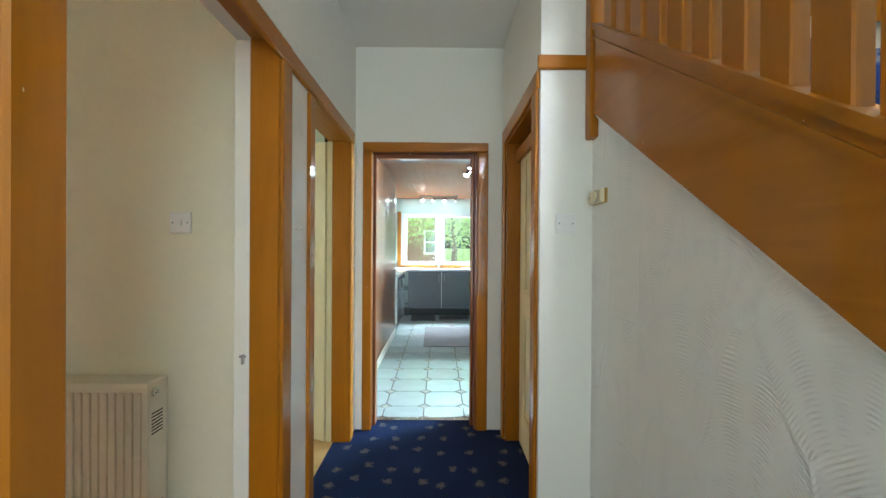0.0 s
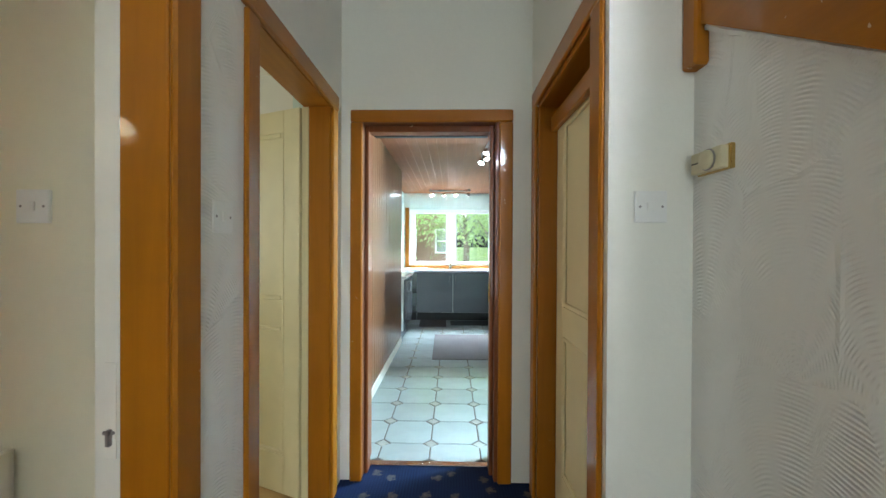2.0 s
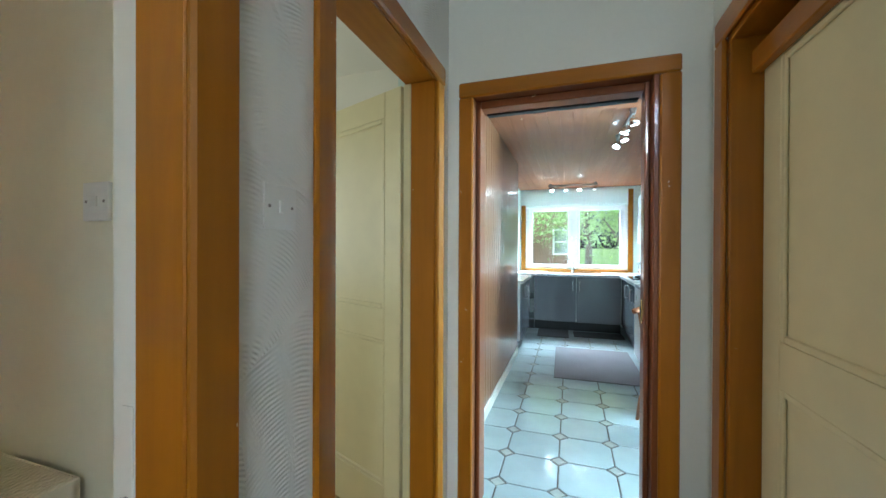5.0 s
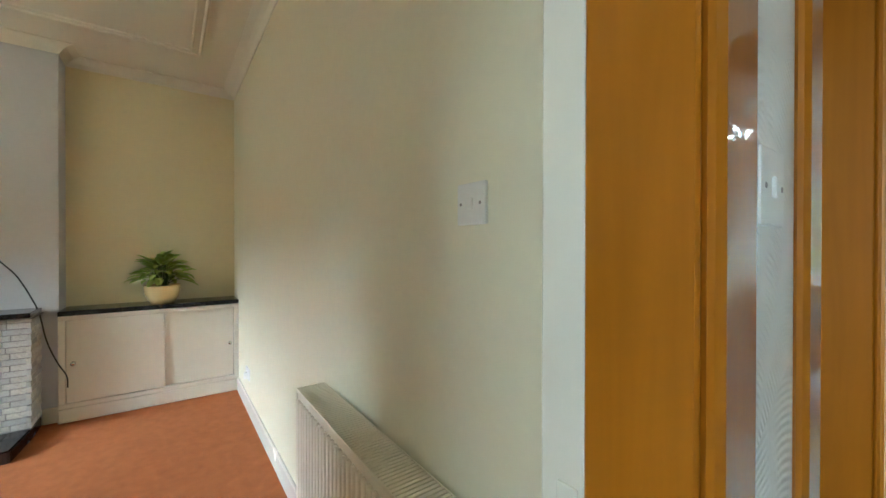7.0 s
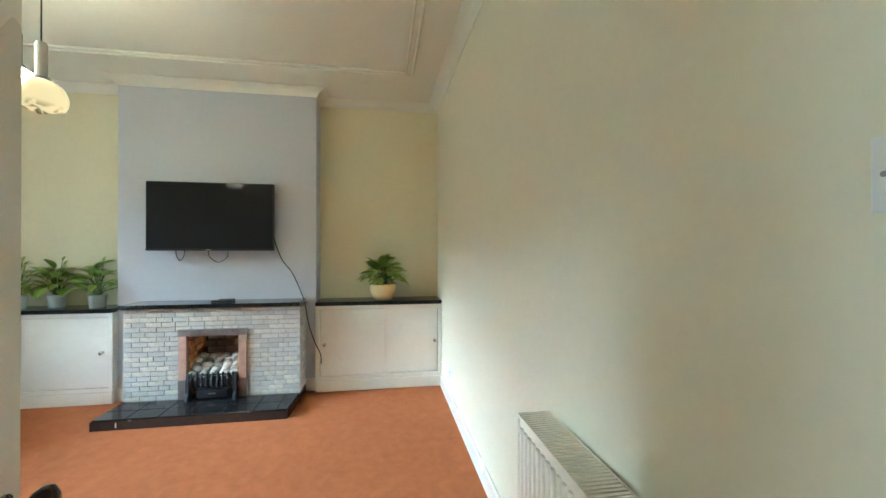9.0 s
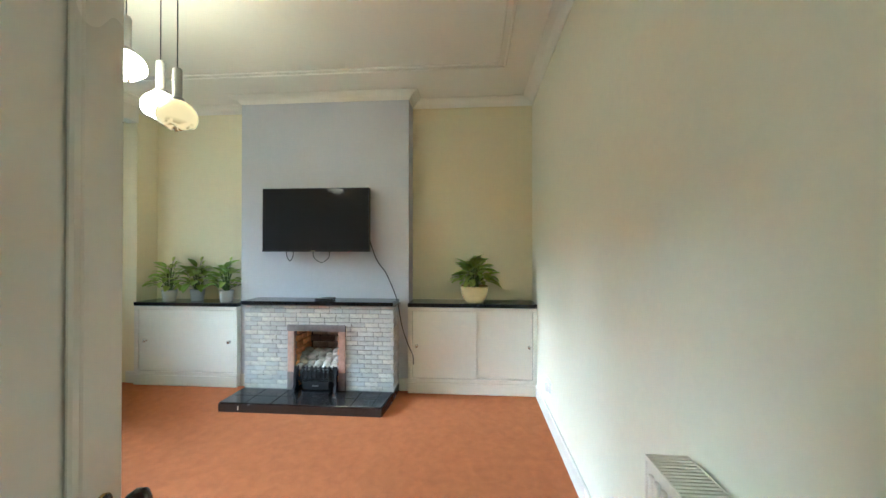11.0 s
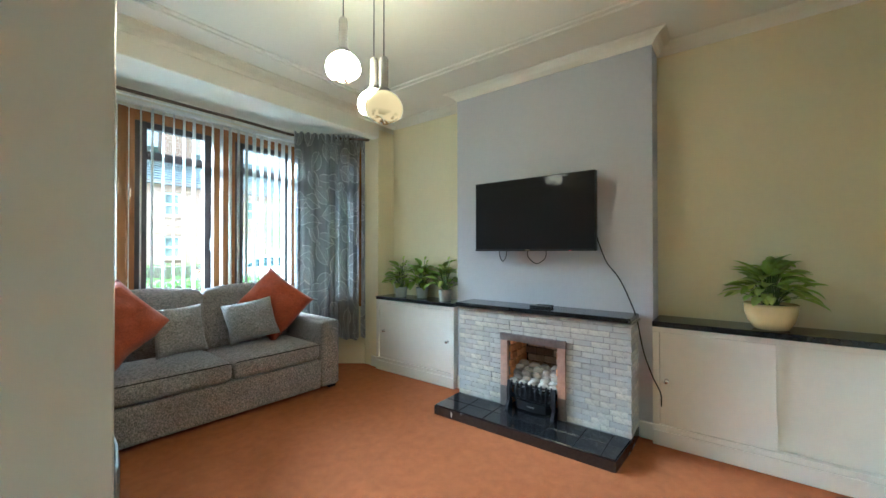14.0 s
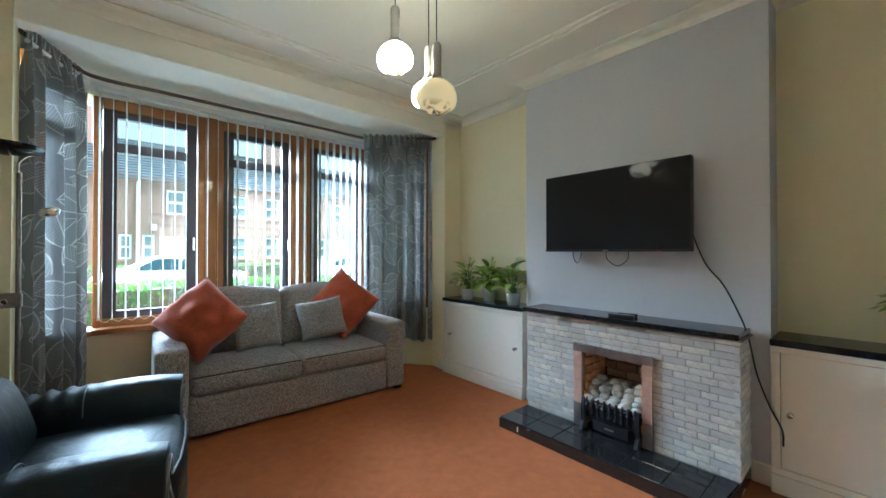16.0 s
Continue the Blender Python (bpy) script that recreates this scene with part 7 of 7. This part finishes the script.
for row in range(16):
    y, z = HY + 0.35 - row * 0.26, HE - 0.02 + row * 0.185
    box(bm, -36.2, 14.2, y - 0.34, y, z, z + 0.05)
part("roof", bm, SLATE, house, "grey slate roof")
for x in (-31, -20.6, -10.2, 0.2):
    part("chimney", boxed(x - 0.9, x + 0.9, HY - 3.4, HY - 2.7, HE + 1.5, HE + 4.1, bevel=0.05), SANDSTONE, house)
    for k in range(4):
        part("chimney_pot", lathe(bm_new(), [(0.14, 0), (0.12, 0.6), (0.15, 0.62)], (x - 0.6 + 0.4 * k, HY - 3.05, HE + 4.1), 10), FIREBRICK, house)


def car(m, label):
    c = thing("parked_car", m, label, "car", "parked cars")
    body = [(-2.15, 0.32), (-2.20, 0.62), (-2.05, 0.86), (-1.30, 0.95), (-0.62, 1.34), (-0.2, 1.43), (0.6, 1.42), (1.30, 1.05), (2.02, 0.90), (2.14, 0.62), (2.10, 0.32)]
    bm = prism(bm_new(), body, "y", -0.84, 0.84)
    bmesh.ops.bevel(bm, geom=list(bm.edges), offset=0.06, segments=2, affect='EDGES')
    part("body", bm, CARPAINT, c, "silver painted body", True)
    for s in (-1, 1):
        for pts in ([(-1.12, 0.98), (-0.58, 1.29), (-0.12, 1.36), (-0.12, 0.98)], [(-0.04, 0.98), (-0.04, 1.36), (0.56, 1.35), (1.10, 1.02), (1.10, 0.98)]):
            part("side_window", prism(bm_new(), pts, "y", s * 0.835, s * 0.848), CARGLASS, c, "dark side glass")
        for x in (-1.35, 1.35):
            w = part("wheel", lathe(bm_new(), [(0.31, s * 0.66), (0.32, s * 0.70), (0.32, s * 0.83), (0.30, s * 0.86), (0.2, s * 0.86)], (x, 0, 0.31), 24, "y"), RUBBER, c, "black tyre", True)
            part("rim", lathe(bm_new(), [(0.20, s * 0.858), (0.19, s * 0.866), (0.03, s * 0.862)], (x, 0, 0.31), 18, "y"), CHROME, w)
        part("lamp", boxed(2.02, 2.12, s * 0.55, s * 0.80, 0.66, 0.80, bevel=0.03), UPVC, c)
        part("tail_lamp", boxed(-2.18, -2.10, s * 0.58, s * 0.80, 0.66, 0.84, bevel=0.02), RUST, c)
    return c


one = car(pose(-3.2, -15.2, -0.27), "silver hatchback parked across the street")
copy_thing(one, pose(-9.6, -15.3, -0.27, 0, 0, 180))


# ---- outside, garden side ----
def tree(x, y, h, r, seed, n, label):
    t = thing("tree", (x, y, -0.3), label, "tree", "garden trees")
    rr = random.Random(seed)
    part("trunk", tube(bm_new(), [(0, 0, 0), (0.05, 0, h * 0.25), (-0.04, 0.06, h * 0.5), (0.05, 0, h * 0.8)], [0.16, 0.13, 0.10, 0.04], 10), BARK, t, "", True)
    tips = []
    for k in range(9):
        a, z = rr.uniform(0, 6.28), h * rr.uniform(0.3, 0.75)
        tip = Vector((r * 0.75 * math.cos(a), r * 0.75 * math.sin(a), z + h * rr.uniform(0.08, 0.25)))
        part("limb", tube(bm_new(), [(0, 0, z), tip * 0.5 + Vector((0, 0, z * 0.5 + 0.1)), tip], [0.05, 0.035, 0.012], 6), BARK, t)
        tips += [tip, tip * 0.6 + Vector((0, 0, z * 0.42))]
    def at(q):
        c = q.choice(tips)
        d = Vector((q.gauss(0, 1), q.gauss(0, 1), q.gauss(0, 0.8))) * r * 0.27
        return c + d
    part("crown", leaf_clumps(bm_new(), n, at, 0.11, seed), TREELEAF, t)


tree(-1.7, 13.0, 4.6, 1.6, 2, 5200, "leafy garden tree beyond the kitchen window")
tree(1.5, 14.0, 5.0, 2.2, 3, 7000, "broad leafy tree beyond the kitchen window")
tree(0.6, 17.0, 6.0, 2.4, 7, 6000, "tall leafy tree at the end of the garden")
tree(-14.5, -20.5, 6.0, 2.2, 9, 9000, "leafy street tree across the road")
back = thing("rear_house", (0, 0, 0), "grey stone house behind the garden", "house")
part("wall", boxed(-9, 0.1, 22.0, 22.4, -0.3, 5.2), SANDSTONE, back)
part("roof", prism(bm_new(), [(21.7, 5.1), (21.7, 5.25), (26, 7.6), (26, 5.1)], "x", -9.3, 0.3), SLATE, back)
for x, z in ((-3.0, 0.9), (-3.0, 3.6), (-0.95, 0.9), (-0.95, 3.6)):
    w = part("window", boxed(x, x + 1.0, 21.94, 21.99, z, z + 1.4), HOUSEGLASS, back)
    for d in ((x, x + 0.1, z, z + 1.4), (x + 0.9, x + 1.0, z, z + 1.4), (x + 0.1, x + 0.9, z, z + 0.1), (x + 0.1, x + 0.9, z + 1.3, z + 1.4), (x + 0.1, x + 0.9, z + 0.65, z + 0.75)):
        part("frame", boxed(d[0], d[1], 21.90, 21.938, d[2], d[3]), UPVC, w)

# ---- kitchen floor tiles ----
PITCH, CUT = 0.3145, 0.047
def tile_mesh():
    h, c, g = PITCH / 2 - 0.004, CUT + 0.004, 0.006
    o = [(h, -h + c), (h, h - c), (h - c, h), (-h + c, h), (-h, h - c), (-h, -h + c), (-h + c, -h), (h - c, -h)]
    bm = bm_new()
    low = [bm.verts.new((x, y, -0.006)) for x, y in o]
    mid = [bm.verts.new((x, y, -0.001)) for x, y in o]
    top = [bm.verts.new((x * 0.975, y * 0.975, 0.001)) for x, y in o]
    for u, w in ((low, mid), (mid, top)):
        for i in range(8):
            bm.faces.new((u[i], u[(i + 1) % 8], w[(i + 1) % 8], w[i]))
    bm.faces.new(top)
    return mesh_of("tile", bm, TILE)


ME_TILE = tile_mesh()
d = CUT - 0.005
bm = bm_new()
for s, z in ((1.0, -0.006), (1.0, -0.001), (0.9, 0.001)):
    for x, y in ((d, 0), (0, d), (-d, 0), (0, -d)):
        bm.verts.new((x * s, y * s, z))
bm.verts.ensure_lookup_table()
for a in (0, 4):
    for i in range(4):
        bm.faces.new((bm.verts[a + i], bm.verts[a + (i + 1) % 4], bm.verts[a + 4 + (i + 1) % 4], bm.verts[a + 4 + i]))
bm.faces.new([bm.verts[k] for k in (8, 9, 10, 11)])
ME_DOT = mesh_of("tile_inset", bm, DOTTILE)
kf = bpy.data.objects["floor_kitchen"]
TX0, TY0 = -0.4365, 2.7385
EDGE = 2.848
for i in range(-1, 6):
    for j in range(0, 16):
        x, y = TX0 + i * PITCH, TY0 + j * PITCH
        cut = (y + PITCH - EDGE) / PITCH if j == 0 else 1.0
        piece("tile", ME_TILE, kf, Matrix.LocRotScale((x + PITCH / 2, y + PITCH - cut * PITCH / 2, 0), None, (1, cut, 1)))
        if j:
            piece("tile_inset", ME_DOT, kf, Matrix.Translation((x, y, 0)))
